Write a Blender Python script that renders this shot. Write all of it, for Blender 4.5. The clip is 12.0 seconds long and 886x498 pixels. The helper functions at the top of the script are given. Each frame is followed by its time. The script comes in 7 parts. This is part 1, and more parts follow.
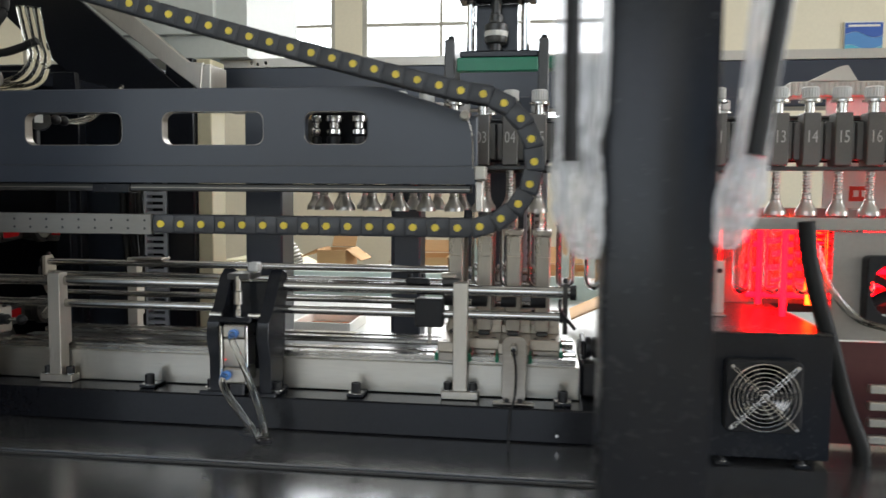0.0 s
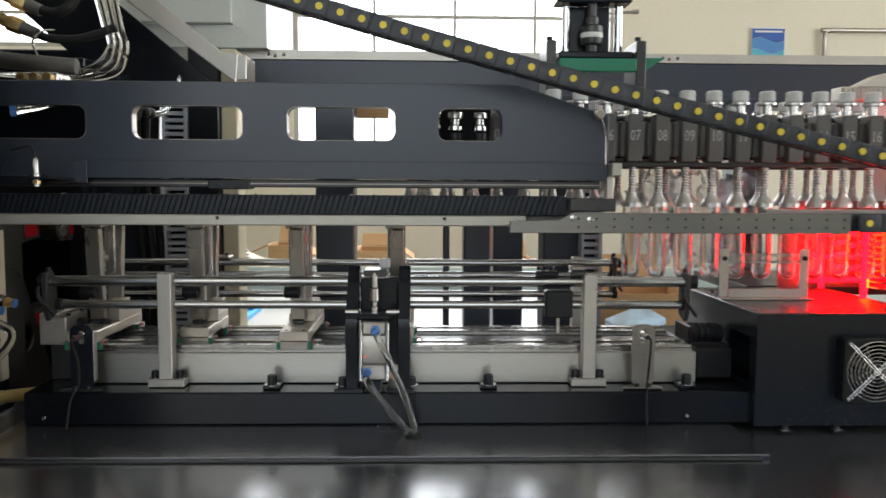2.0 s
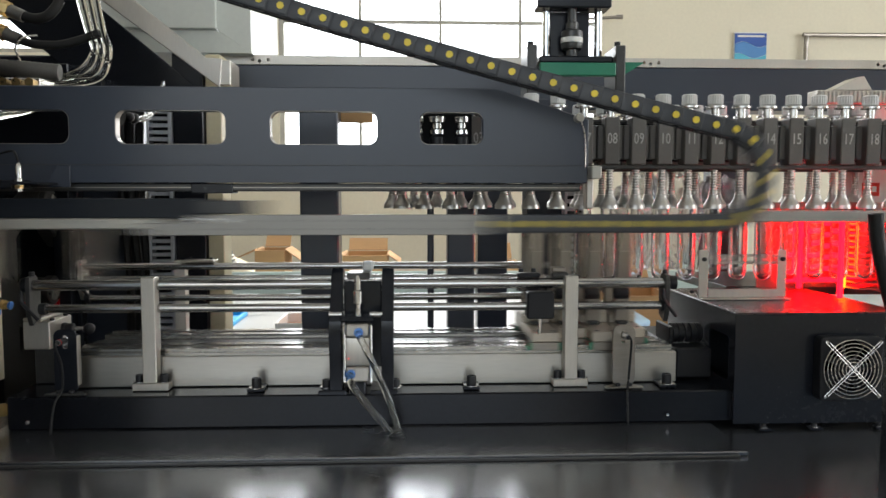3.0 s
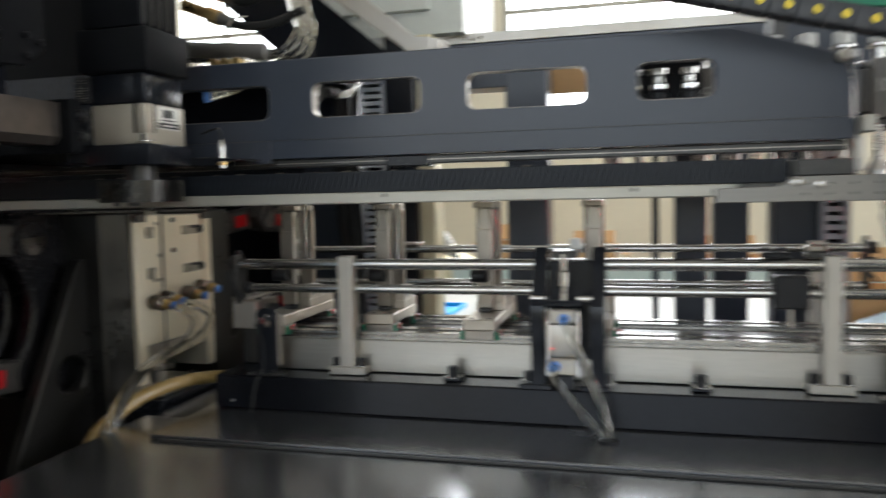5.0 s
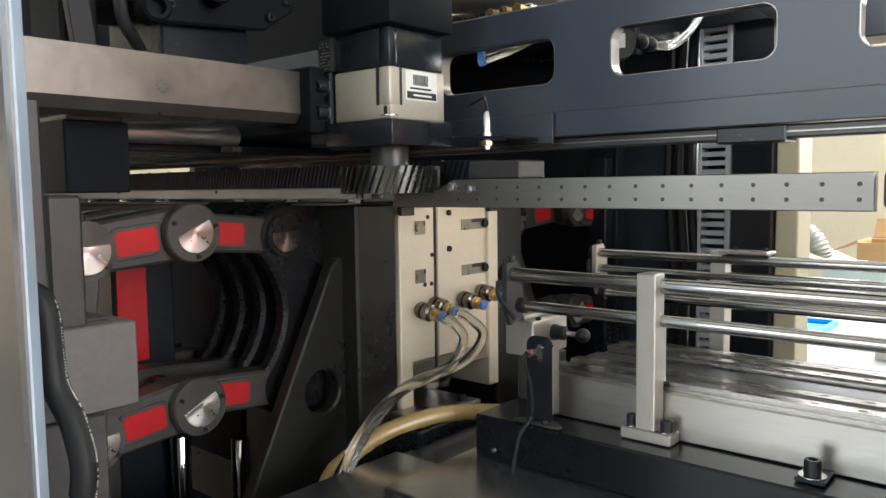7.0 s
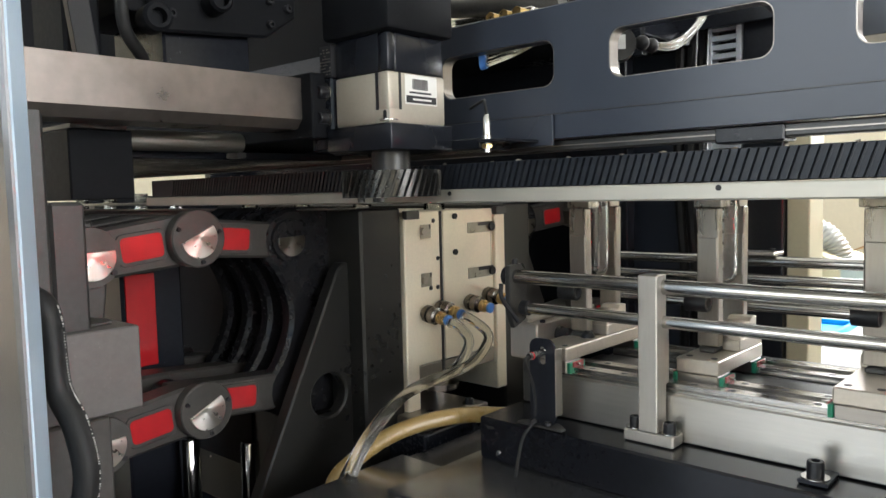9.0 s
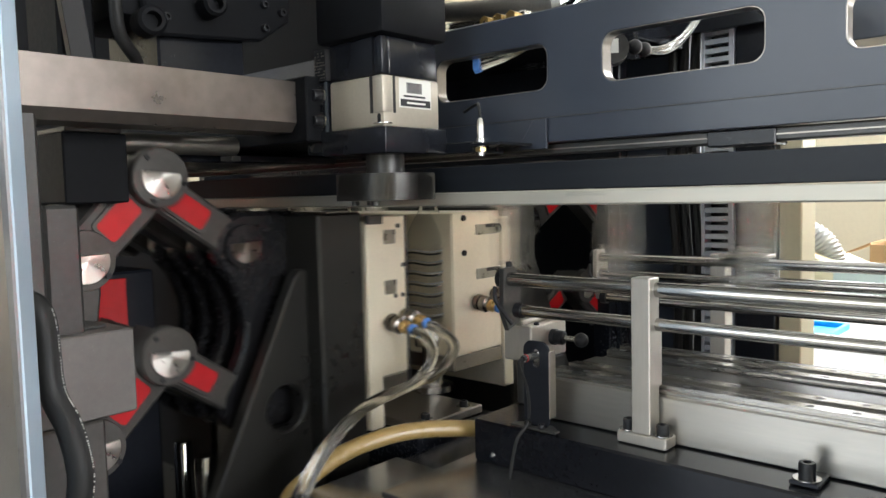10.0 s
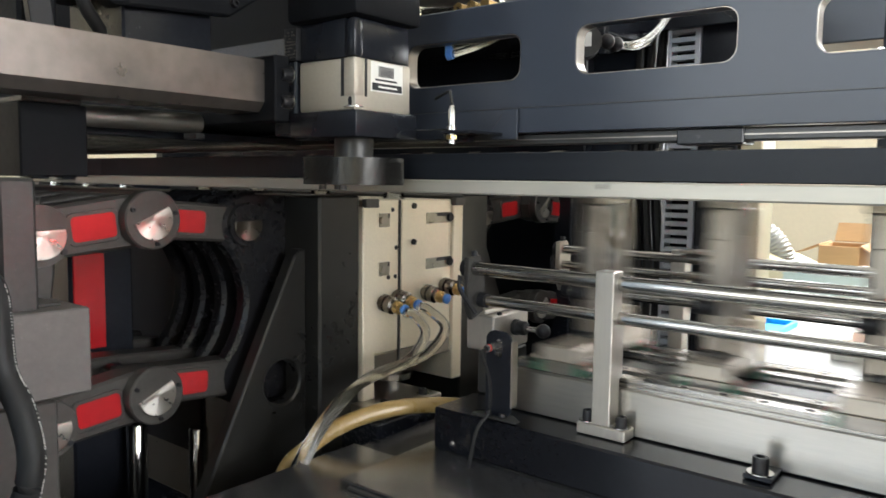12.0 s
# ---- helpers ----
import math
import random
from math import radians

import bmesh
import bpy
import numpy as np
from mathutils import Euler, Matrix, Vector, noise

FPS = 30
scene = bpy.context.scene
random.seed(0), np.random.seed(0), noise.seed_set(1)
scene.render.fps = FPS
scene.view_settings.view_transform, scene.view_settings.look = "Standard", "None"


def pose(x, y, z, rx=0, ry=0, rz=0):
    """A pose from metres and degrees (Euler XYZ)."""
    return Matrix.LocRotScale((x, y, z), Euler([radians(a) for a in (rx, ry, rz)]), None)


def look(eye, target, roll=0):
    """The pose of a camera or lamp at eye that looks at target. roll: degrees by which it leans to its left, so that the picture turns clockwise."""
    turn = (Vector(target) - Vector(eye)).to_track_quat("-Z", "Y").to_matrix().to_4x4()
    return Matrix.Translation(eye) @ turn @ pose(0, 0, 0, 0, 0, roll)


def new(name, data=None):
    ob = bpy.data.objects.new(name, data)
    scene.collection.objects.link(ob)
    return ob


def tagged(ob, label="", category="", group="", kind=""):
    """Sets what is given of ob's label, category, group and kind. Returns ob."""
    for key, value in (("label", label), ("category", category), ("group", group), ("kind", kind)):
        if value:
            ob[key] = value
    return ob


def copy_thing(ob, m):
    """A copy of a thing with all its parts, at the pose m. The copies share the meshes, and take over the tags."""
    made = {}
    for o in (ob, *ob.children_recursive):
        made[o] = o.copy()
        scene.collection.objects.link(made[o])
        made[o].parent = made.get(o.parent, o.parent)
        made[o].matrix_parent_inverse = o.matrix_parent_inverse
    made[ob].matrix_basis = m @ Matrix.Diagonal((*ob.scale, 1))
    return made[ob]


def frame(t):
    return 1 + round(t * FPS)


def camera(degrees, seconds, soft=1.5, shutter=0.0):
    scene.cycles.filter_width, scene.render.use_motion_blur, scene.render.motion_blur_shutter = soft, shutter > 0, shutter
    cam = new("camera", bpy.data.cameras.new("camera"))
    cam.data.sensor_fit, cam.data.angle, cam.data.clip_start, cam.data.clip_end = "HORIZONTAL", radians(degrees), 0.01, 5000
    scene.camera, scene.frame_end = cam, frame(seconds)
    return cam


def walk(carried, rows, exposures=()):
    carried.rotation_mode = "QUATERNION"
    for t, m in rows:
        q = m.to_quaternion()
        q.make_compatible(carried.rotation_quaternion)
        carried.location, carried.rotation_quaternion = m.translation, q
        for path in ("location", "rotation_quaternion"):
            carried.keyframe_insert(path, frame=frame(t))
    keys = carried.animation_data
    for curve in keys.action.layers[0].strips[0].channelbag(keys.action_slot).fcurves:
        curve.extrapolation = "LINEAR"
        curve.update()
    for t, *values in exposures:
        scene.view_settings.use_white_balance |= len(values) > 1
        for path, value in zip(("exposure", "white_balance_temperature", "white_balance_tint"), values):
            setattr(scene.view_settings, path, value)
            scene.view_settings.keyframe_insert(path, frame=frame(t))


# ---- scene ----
cam = camera(60.5, 12.0, shutter=0.8)
PATH = [
    (0.0, -0.003, 0.044, 1.578, 86.05, -0.47, 7.86),
    (0.5, -0.131, 0.096, 1.567, 86.34, -0.59, 5.34),
    (1.0, -0.255, 0.124, 1.581, 85.77, -0.52, 2.82),
    (1.5, -0.418, 0.044, 1.583, 85.48, -0.55, 0.38),
    (2.0, -0.492, -0.019, 1.581, 85.55, -0.3, -1.62),
    (2.5, -0.49, -0.035, 1.584, 85.68, -0.07, -2.68),
    (4.3, -0.458, -0.004, 1.549, 86.47, 0.65, 3.42),
    (4.5, -0.459, 0.036, 1.553, 86.04, 0.79, 5.77),
    (5.0, -0.451, 0.14, 1.524, 86.06, 1.22, 14.74),
    (5.5, -0.526, 0.247, 1.524, 85.23, 1.51, 24.81),
    (6.0, -0.581, 0.358, 1.521, 85.55, 1.38, 32.72),
    (6.5, -0.556, 0.486, 1.528, 85.83, 0.91, 38.45),
    (7.0, -0.549, 0.536, 1.534, 85.29, 0.74, 40.71),
    (9.0, -0.527, 0.55, 1.532, 85.65, 1.4, 42.18),
    (9.5, -0.524, 0.548, 1.532, 85.82, 1.4, 41.99),
    (10.0, -0.524, 0.548, 1.533, 85.82, 1.4, 41.78),
    (10.5, -0.525, 0.551, 1.534, 85.8, 1.42, 41.58),
    (11.0, -0.53, 0.549, 1.534, 85.75, 1.13, 41.01),
    (11.5, -0.529, 0.551, 1.534, 85.49, 0.44, 40.54),
    (12.0, -0.538, 0.544, 1.534, 84.8, -0.79, 38.71),
]
walk(cam, [(t, pose(*p)) for t, *p in PATH], [(0, 0.06), (2.5, 0.1), (4.5, 0.1), (5.0, 0.3), (5.5, 0.78), (6.0, 1.1), (6.5, 1.13), (12, 1.2)])

# world, sun, large lights and exposure
world = bpy.data.worlds.new("world")
scene.world = world
world.use_nodes = True
wn = world.node_tree.nodes
sky = wn.new("ShaderNodeTexSky")
sky.sky_type, sky.sun_disc = "NISHITA", False
sky.sun_elevation, sky.sun_rotation = radians(48.5), radians(14)
wn["Background"].inputs["Strength"].default_value = 0.12
world.node_tree.links.new(sky.outputs["Color"], wn["Background"].inputs["Color"])


def sun_lamp():
    data = bpy.data.lights.new("sun", "SUN")
    data.energy, data.angle, data.color = 3.0, radians(0.6), (1.0, 0.95, 0.87)
    ob = new("sun", data)
    ob.matrix_basis = look((3, 12, 14), (0, 0, 0))


def sky_light(name, eye, target, w, h, watts, color=(0.95, 0.98, 1.0)):
    """A rectangular area light: daylight at the far windows, fill at the unseen ones."""
    data = bpy.data.lights.new(name, "AREA")
    data.shape, data.size, data.size_y, data.energy, data.color = "RECTANGLE", w, h, watts, color
    ob = new(name, data)
    ob.matrix_basis = look(eye, target)
    return ob


sun_lamp()
sky_light("window_light_far", (-0.24, 6.02, 3.2), (-0.24, 0, 2.0), 2.5, 3.2, 100)
sky_light("window_light_far", (-3.05, 6.02, 3.75), (-2.6, 0, 2.6), 2.5, 2.0, 80)
# fill lights, added at near and side windows that are out of view
sky_light("window_light_near", (-1.3, -5.55, 3.0), (-0.7, 1.4, 1.4), 7.0, 2.6, 125, (0.88, 0.94, 1.0))
sky_light("window_light_side", (7.55, 0.5, 3.0), (0, 1.4, 1.4), 6.0, 2.6, 298, (0.97, 0.98, 1.0))


# materials
def mat(name, color, rough=0.5, metal=0.0, vary=0.12, grain=60.0, bump=0.04, stain=3.0, stretch=(1, 1, 1), coat=0.0, spots=0.0, each=0.0, spec=0.5, rvar=1.0):
    """A procedural surface: colour varied at two scales, roughness varied, fine relief."""
    m = bpy.data.materials.new(name)
    m.use_nodes = True
    n, l = m.node_tree.nodes, m.node_tree.links
    b = n["Principled BSDF"]
    tc = n.new("ShaderNodeTexCoord")
    mp = n.new("ShaderNodeMapping")
    mp.inputs["Scale"].default_value = stretch
    l.new(tc.outputs["Object"], mp.inputs["Vector"])
    big, fine = n.new("ShaderNodeTexNoise"), n.new("ShaderNodeTexNoise")
    big.inputs["Scale"].default_value, fine.inputs["Scale"].default_value = stain, grain
    big.inputs["Detail"].default_value, fine.inputs["Detail"].default_value = 5, 4
    l.new(tc.outputs["Object"], big.inputs["Vector"])
    l.new(mp.outputs["Vector"], fine.inputs["Vector"])
    mix = n.new("ShaderNodeMath")
    mix.operation = "MULTIPLY_ADD"
    l.new(big.outputs["Fac"], mix.inputs[0])
    mix.inputs[1].default_value = 0.6
    half = n.new("ShaderNodeMath")
    half.operation = "MULTIPLY"
    l.new(fine.outputs["Fac"], half.inputs[0])
    half.inputs[1].default_value = 0.4
    l.new(half.outputs[0], mix.inputs[2])
    ramp = n.new("ShaderNodeMapRange")
    ramp.inputs["From Min"].default_value, ramp.inputs["From Max"].default_value = 0.3, 0.7
    ramp.inputs["To Min"].default_value, ramp.inputs["To Max"].default_value = 1 - vary, 1 + vary
    l.new(mix.outputs[0], ramp.inputs["Value"])
    hue = n.new("ShaderNodeVectorMath")
    hue.operation = "SCALE"
    hue.inputs[0].default_value = color
    value = ramp.outputs["Result"]
    if each:
        info = n.new("ShaderNodeObjectInfo")
        er = n.new("ShaderNodeMapRange")
        er.inputs["To Min"].default_value, er.inputs["To Max"].default_value = 1 - each, 1 + each
        l.new(info.outputs["Random"], er.inputs["Value"])
        em = n.new("ShaderNodeMath")
        em.operation = "MULTIPLY"
        l.new(value, em.inputs[0])
        l.new(er.outputs["Result"], em.inputs[1])
        value = em.outputs[0]
    l.new(value, hue.inputs["Scale"])
    out = hue.outputs["Vector"]
    if spots:
        vor = n.new("ShaderNodeTexNoise")
        vor.inputs["Scale"].default_value, vor.inputs["Detail"].default_value = grain * 2.2, 2
        l.new(tc.outputs["Object"], vor.inputs["Vector"])
        cut = n.new("ShaderNodeMapRange")
        cut.inputs["From Min"].default_value, cut.inputs["From Max"].default_value = 0.66, 0.72
        cut.inputs["To Max"].default_value = spots
        l.new(vor.outputs["Fac"], cut.inputs["Value"])
        mx = n.new("ShaderNodeMix")
        mx.data_type = "RGBA"
        l.new(cut.outputs["Result"], mx.inputs["Factor"])
        l.new(out, mx.inputs[6])
        mx.inputs[7].default_value = (min(1, color[0] * 3 + 0.1), min(1, color[1] * 3 + 0.1), min(1, color[2] * 3 + 0.1), 1)
        out = mx.outputs[2]
    l.new(out, b.inputs["Base Color"])
    rr = n.new("ShaderNodeMapRange")
    rr.inputs["From Min"].default_value, rr.inputs["From Max"].default_value = 0.3, 0.7
    rr.inputs["To Min"].default_value, rr.inputs["To Max"].default_value = max(0.02, rough * (1 - 0.2 * rvar)), min(1, rough * (1 + 0.25 * rvar))
    l.new(mix.outputs[0], rr.inputs["Value"])
    l.new(rr.outputs["Result"], b.inputs["Roughness"])
    b.inputs["Metallic"].default_value = metal
    b.inputs["Coat Weight"].default_value = coat
    b.inputs["Coat Roughness"].default_value = rough * 0.7
    b.inputs["Specular IOR Level"].default_value = spec
    if bump:
        bp = n.new("ShaderNodeBump")
        bp.inputs["Strength"].default_value, bp.inputs["Distance"].default_value = bump, 0.002
        l.new(fine.outputs["Fac"], bp.inputs["Height"])
        l.new(bp.outputs["Normal"], b.inputs["Normal"])
    return m


def clear(name, color, rough, ior=1.45):
    """Clear plastic or glass."""
    m = bpy.data.materials.new(name)
    m.use_nodes = True
    b = m.node_tree.nodes["Principled BSDF"]
    b.inputs["Base Color"].default_value = (*color, 1)
    b.inputs["Roughness"].default_value, b.inputs["IOR"].default_value = rough, ior
    b.inputs["Transmission Weight"].default_value = 1.0
    return m


def film_wrap(name):
    """Thin milky packing film: partly see-through, lit through from behind, with glossy creases."""
    m = bpy.data.materials.new(name)
    m.use_nodes = True
    n, l = m.node_tree.nodes, m.node_tree.links
    b, out = n["Principled BSDF"], n["Material Output"]
    b.inputs["Base Color"].default_value = (0.92, 0.95, 0.98, 1)
    b.inputs["Roughness"].default_value = 0.18
    ns = n.new("ShaderNodeTexNoise")
    ns.inputs["Scale"].default_value, ns.inputs["Detail"].default_value = 16, 1
    bp = n.new("ShaderNodeBump")
    bp.inputs["Strength"].default_value, bp.inputs["Distance"].default_value = 0.3, 0.01
    l.new(ns.outputs["Fac"], bp.inputs["Height"])
    l.new(bp.outputs["Normal"], b.inputs["Normal"])
    lit = n.new("ShaderNodeBsdfTranslucent")
    lit.inputs["Color"].default_value = (0.93, 0.96, 1.0, 1)
    body = n.new("ShaderNodeMixShader")
    body.inputs["Fac"].default_value = 0.65
    l.new(b.outputs["BSDF"], body.inputs[1])
    l.new(lit.outputs["BSDF"], body.inputs[2])
    tr = n.new("ShaderNodeBsdfTransparent")
    ms = n.new("ShaderNodeMixShader")
    mr = n.new("ShaderNodeMapRange")
    mr.inputs["From Min"].default_value, mr.inputs["From Max"].default_value = 0.4, 0.62
    mr.inputs["To Min"].default_value, mr.inputs["To Max"].default_value = 0.38, 0.68
    l.new(ns.outputs["Fac"], mr.inputs["Value"])
    l.new(mr.outputs["Result"], ms.inputs["Fac"])
    l.new(tr.outputs["BSDF"], ms.inputs[1])
    l.new(body.outputs["Shader"], ms.inputs[2])
    l.new(ms.outputs["Shader"], out.inputs["Surface"])
    return m


def turned(name, color):
    """Faced steel with concentric tool marks about the object's own x axis."""
    m = bpy.data.materials.new(name)
    m.use_nodes = True
    n, l = m.node_tree.nodes, m.node_tree.links
    b = n["Principled BSDF"]
    tc = n.new("ShaderNodeTexCoord")
    cr = n.new("ShaderNodeVectorMath")
    cr.operation = "CROSS_PRODUCT"
    cr.inputs[0].default_value = (1, 0, 0)
    l.new(tc.outputs["Object"], cr.inputs[1])
    nm = n.new("ShaderNodeVectorMath")
    nm.operation = "NORMALIZE"
    l.new(cr.outputs["Vector"], nm.inputs[0])
    l.new(nm.outputs["Vector"], b.inputs["Tangent"])
    ns = n.new("ShaderNodeTexNoise")
    ns.inputs["Scale"].default_value = 90
    l.new(tc.outputs["Object"], ns.inputs["Vector"])
    mr = n.new("ShaderNodeMapRange")
    mr.inputs["To Min"].default_value, mr.inputs["To Max"].default_value = 0.2, 0.42
    l.new(ns.outputs["Fac"], mr.inputs["Value"])
    l.new(mr.outputs["Result"], b.inputs["Roughness"])
    b.inputs["Base Color"].default_value = (*color, 1)
    b.inputs["Metallic"].default_value = 1.0
    b.inputs["Anisotropic"].default_value = 0.85
    return m


def glow(name, color, strength):
    m = bpy.data.materials.new(name)
    m.use_nodes = True
    b = m.node_tree.nodes["Principled BSDF"]
    b.inputs["Base Color"].default_value = (*color, 1)
    b.inputs["Emission Color"].default_value = (*color, 1)
    b.inputs["Emission Strength"].default_value = strength
    return m


BLACK = mat("black_paint", (0.0125, 0.014, 0.0185), 0.24, 0, 0.2, 140, 0.05, 2.5, spec=0.3)
BLACKGLOSS = mat("black_sheet", (0.17, 0.173, 0.182), 0.25, 0.8, 0.12, 14, 0.004, 3, (0.6, 1, 1), coat=0.9, rvar=0.5)
DARK = mat("dark_steel", (0.05, 0.049, 0.047), 0.34, 0.25, 0.25, 120, 0.08, 5, spots=0.1)
PLATEN = mat("phosphated_steel", (0.019, 0.0185, 0.0172), 0.3, 0.2, 0.12, 60, 0.015, 4, spec=0.55)
BLUEBLACK = mat("beam_paint", (0.038, 0.046, 0.064), 0.3, 0.0, 0.03, 60, 0.0, 2, spec=0.45, rvar=0.15)
LEDGE = mat("ledge_paint", (0.009, 0.0095, 0.012), 0.2, 0, 0.25, 140, 0.04, 3, spec=0.28)
ALU = mat("milled_aluminium", (0.49, 0.468, 0.425), 0.34, 0.95, 0.1, 220, 0.06, 6, (0.1, 1, 1))
ALUDULL = mat("machined_aluminium", (0.54, 0.51, 0.46), 0.42, 0.85, 0.12, 200, 0.06, 7, (1, 1, 0.15))
MOLDFACE = mat("mold_aluminium", (0.84, 0.76, 0.61), 0.36, 0.3, 0.08, 240, 0.04, 7)
STEEL = mat("ground_steel", (0.33, 0.3, 0.265), 0.32, 0.92, 0.16, 200, 0.06, 6, (0.15, 1, 1))
BROWNSTEEL = mat("machined_bar_steel", (0.2, 0.175, 0.158), 0.3, 0.85, 0.22, 60, 0.05, 9, (0.12, 1, 1))
CHROME = mat("hard_chrome", (0.75, 0.74, 0.72), 0.1, 1.0, 0.04, 80, 0.0, 8)
GEAR = mat("oiled_gear_steel", (0.06, 0.058, 0.055), 0.24, 0.75, 0.3, 120, 0.1, 8)
RACKOIL = mat("oiled_rack", (0.016, 0.019, 0.025), 0.38, 0.1, 0.3, 120, 0.1, 8, spec=0.3)
WHITEBAR = mat("worn_steel_bar", (0.46, 0.44, 0.385), 0.42, 0.45, 0.16, 60, 0.05, 9, (0.15, 1, 1))
LINKGREY = mat("link_cast_iron", (0.066, 0.062, 0.057), 0.36, 0.4, 0.25, 120, 0.1, 8)
RED = mat("red_enamel", (0.42, 0.012, 0.016), 0.22, 0.0, 0.2, 50, 0.15, 6, coat=0.6)
PLASTIC = mat("black_plastic", (0.014, 0.014, 0.016), 0.42, 0, 0.15, 300, 0.05, 6, spec=0.3)
GREYPL = mat("grey_block_paint", (0.135, 0.123, 0.117), 0.45, 0.1, 0.18, 120, 0.06, 4, spots=0.06)
YELLOW = mat("yellow_pin", (0.75, 0.58, 0.06), 0.45, 0, 0.1, 80, 0.02, 9, each=0.1)
LINKPL = mat("chain_plastic", (0.042, 0.045, 0.052), 0.4, 0, 0.15, 200, 0.04, 8, each=0.15)
RUBBER = mat("black_rubber", (0.016, 0.016, 0.016), 0.5, 0, 0.2, 90, 0.08, 8, spec=0.25)
HOLDER = mat("holder_anodised", (0.125, 0.118, 0.11), 0.42, 0.5, 0.12, 150, 0.05, 5, each=0.12)
NICKEL = mat("nickel", (0.6, 0.58, 0.55), 0.24, 0.95, 0.08, 120, 0.03, 8)
WHITECAP = mat("grey_white_plastic", (0.62, 0.62, 0.6), 0.5, 0, 0.06, 200, 0.03, 9, each=0.05)
BRASS = mat("brass", (0.6, 0.42, 0.18), 0.28, 0.95, 0.1, 120, 0.03, 9)
BLUE = mat("blue_collet", (0.09, 0.26, 0.7), 0.4, 0, 0.06, 120, 0.0, 9)
GREEN = mat("green_guard", (0.015, 0.2, 0.11), 0.4, 0, 0.1, 120, 0.02, 5)
WALLP = mat("cream_wall_paint", (0.8, 0.74, 0.59), 0.85, 0, 0.06, 40, 0.05, 0.7)
CEIL = mat("ceiling_paint", (0.78, 0.77, 0.73), 0.9, 0, 0.05, 30, 0.04, 0.6)
FLOORM = mat("concrete_floor", (0.32, 0.31, 0.29), 0.6, 0, 0.16, 25, 0.08, 0.9)
CARTON = mat("corrugated_carton", (0.5, 0.3, 0.14), 0.85, 0, 0.12, 70, 0.08, 3, (0.2, 1, 1))
CREAMBOX = mat("cream_enamel", (0.68, 0.62, 0.42), 0.5, 0, 0.06, 90, 0.03, 3)
WHITETOP = mat("white_laminate", (0.43, 0.44, 0.43), 0.35, 0, 0.05, 120, 0.02, 2)
BLUETRAY = mat("blue_plastic", (0.005, 0.4, 0.85), 0.4, 0, 0.08, 80, 0.03, 5)
DUCTCLOTH = mat("grey_duct_cloth", (0.4, 0.41, 0.4), 0.6, 0.3, 0.14, 90, 0.08, 6)
DUCTGREY = mat("grey_green_enamel", (0.64, 0.67, 0.63), 0.5, 0, 0.06, 60, 0.03, 2)
OVENGREY = mat("oven_panel_grey", (0.36, 0.33, 0.3), 0.45, 0.3, 0.1, 110, 0.04, 4)
PALEBLUE = mat("pale_blue_edge", (0.5, 0.62, 0.74), 0.4, 0, 0.06, 90, 0.03, 5)
POSTGREY = mat("post_lacquer", (0.15, 0.15, 0.155), 0.3, 0.9, 0.1, 260, 0.05, 3, coat=0.3)
POSTERB = mat("poster_blue", (0.03, 0.1, 0.4), 0.5, 0, 0.05, 60, 0.0, 3)
POSTERC = mat("poster_cyan", (0.1, 0.45, 0.6), 0.5, 0, 0.05, 60, 0.0, 3)
PAPER = mat("paper_label", (0.78, 0.77, 0.73), 0.6, 0, 0.05, 90, 0.0, 6)
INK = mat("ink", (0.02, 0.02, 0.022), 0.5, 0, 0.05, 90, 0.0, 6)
SPINDLE = mat("dull_nickel", (0.52, 0.5, 0.47), 0.34, 0.9, 0.1, 120, 0.03, 8)
NUMERAL = mat("engraved_numeral", (0.42, 0.41, 0.39), 0.5, 0.2, 0.05, 90, 0.0, 6)


def thin_clear(name, tint, rough=0.06, creases=0.0, ior=1.57):
    """Blown thin-walled clear plastic: seen straight through, glossy at a slant."""
    m = bpy.data.materials.new(name)
    m.use_nodes = True
    n, l = m.node_tree.nodes, m.node_tree.links
    see, gloss, mix, fr = n.new("ShaderNodeBsdfTransparent"), n.new("ShaderNodeBsdfGlossy"), n.new("ShaderNodeMixShader"), n.new("ShaderNodeFresnel")
    see.inputs["Color"].default_value = (*tint, 1)
    gloss.inputs["Roughness"].default_value = rough
    if creases:
        ns, bp = n.new("ShaderNodeTexNoise"), n.new("ShaderNodeBump")
        ns.inputs["Scale"].default_value, ns.inputs["Detail"].default_value = 45, 3
        bp.inputs["Strength"].default_value, bp.inputs["Distance"].default_value = creases, 0.01
        l.new(ns.outputs["Fac"], bp.inputs["Height"])
        l.new(bp.outputs["Normal"], gloss.inputs["Normal"])
        l.new(bp.outputs["Normal"], fr.inputs["Normal"])
    fr.inputs["IOR"].default_value = ior
    l.new(fr.outputs["Fac"], mix.inputs["Fac"])
    l.new(see.outputs["BSDF"], mix.inputs[1])
    l.new(gloss.outputs["BSDF"], mix.inputs[2])
    l.new(mix.outputs["Shader"], n["Material Output"].inputs["Surface"])
    return m


BOTTLEPET = thin_clear("blown_plastic", (0.86, 0.87, 0.86), 0.08, 0.0, 1.5)
RIBPET = thin_clear("rolled_rib", (0.82, 0.82, 0.8), 0.22, 0.0, 2.9)
CRUMPLED = thin_clear("crumpled_film", (0.86, 0.86, 0.87), 0.12, 0.5)
PET = clear("clear_plastic", (0.97, 0.97, 0.97), 0.03, 1.5)
HOSECLEAR = clear("clear_hose", (0.9, 0.89, 0.84), 0.09, 1.42)
HOSEYELLOW = mat("amber_hose", (0.37, 0.25, 0.095), 0.28, 0, 0.1, 60, 0.03, 6, coat=0.3)
CLEARBAR = thin_clear("acrylic_bar", (0.86, 0.86, 0.86), 0.12, 0.0, 1.75)
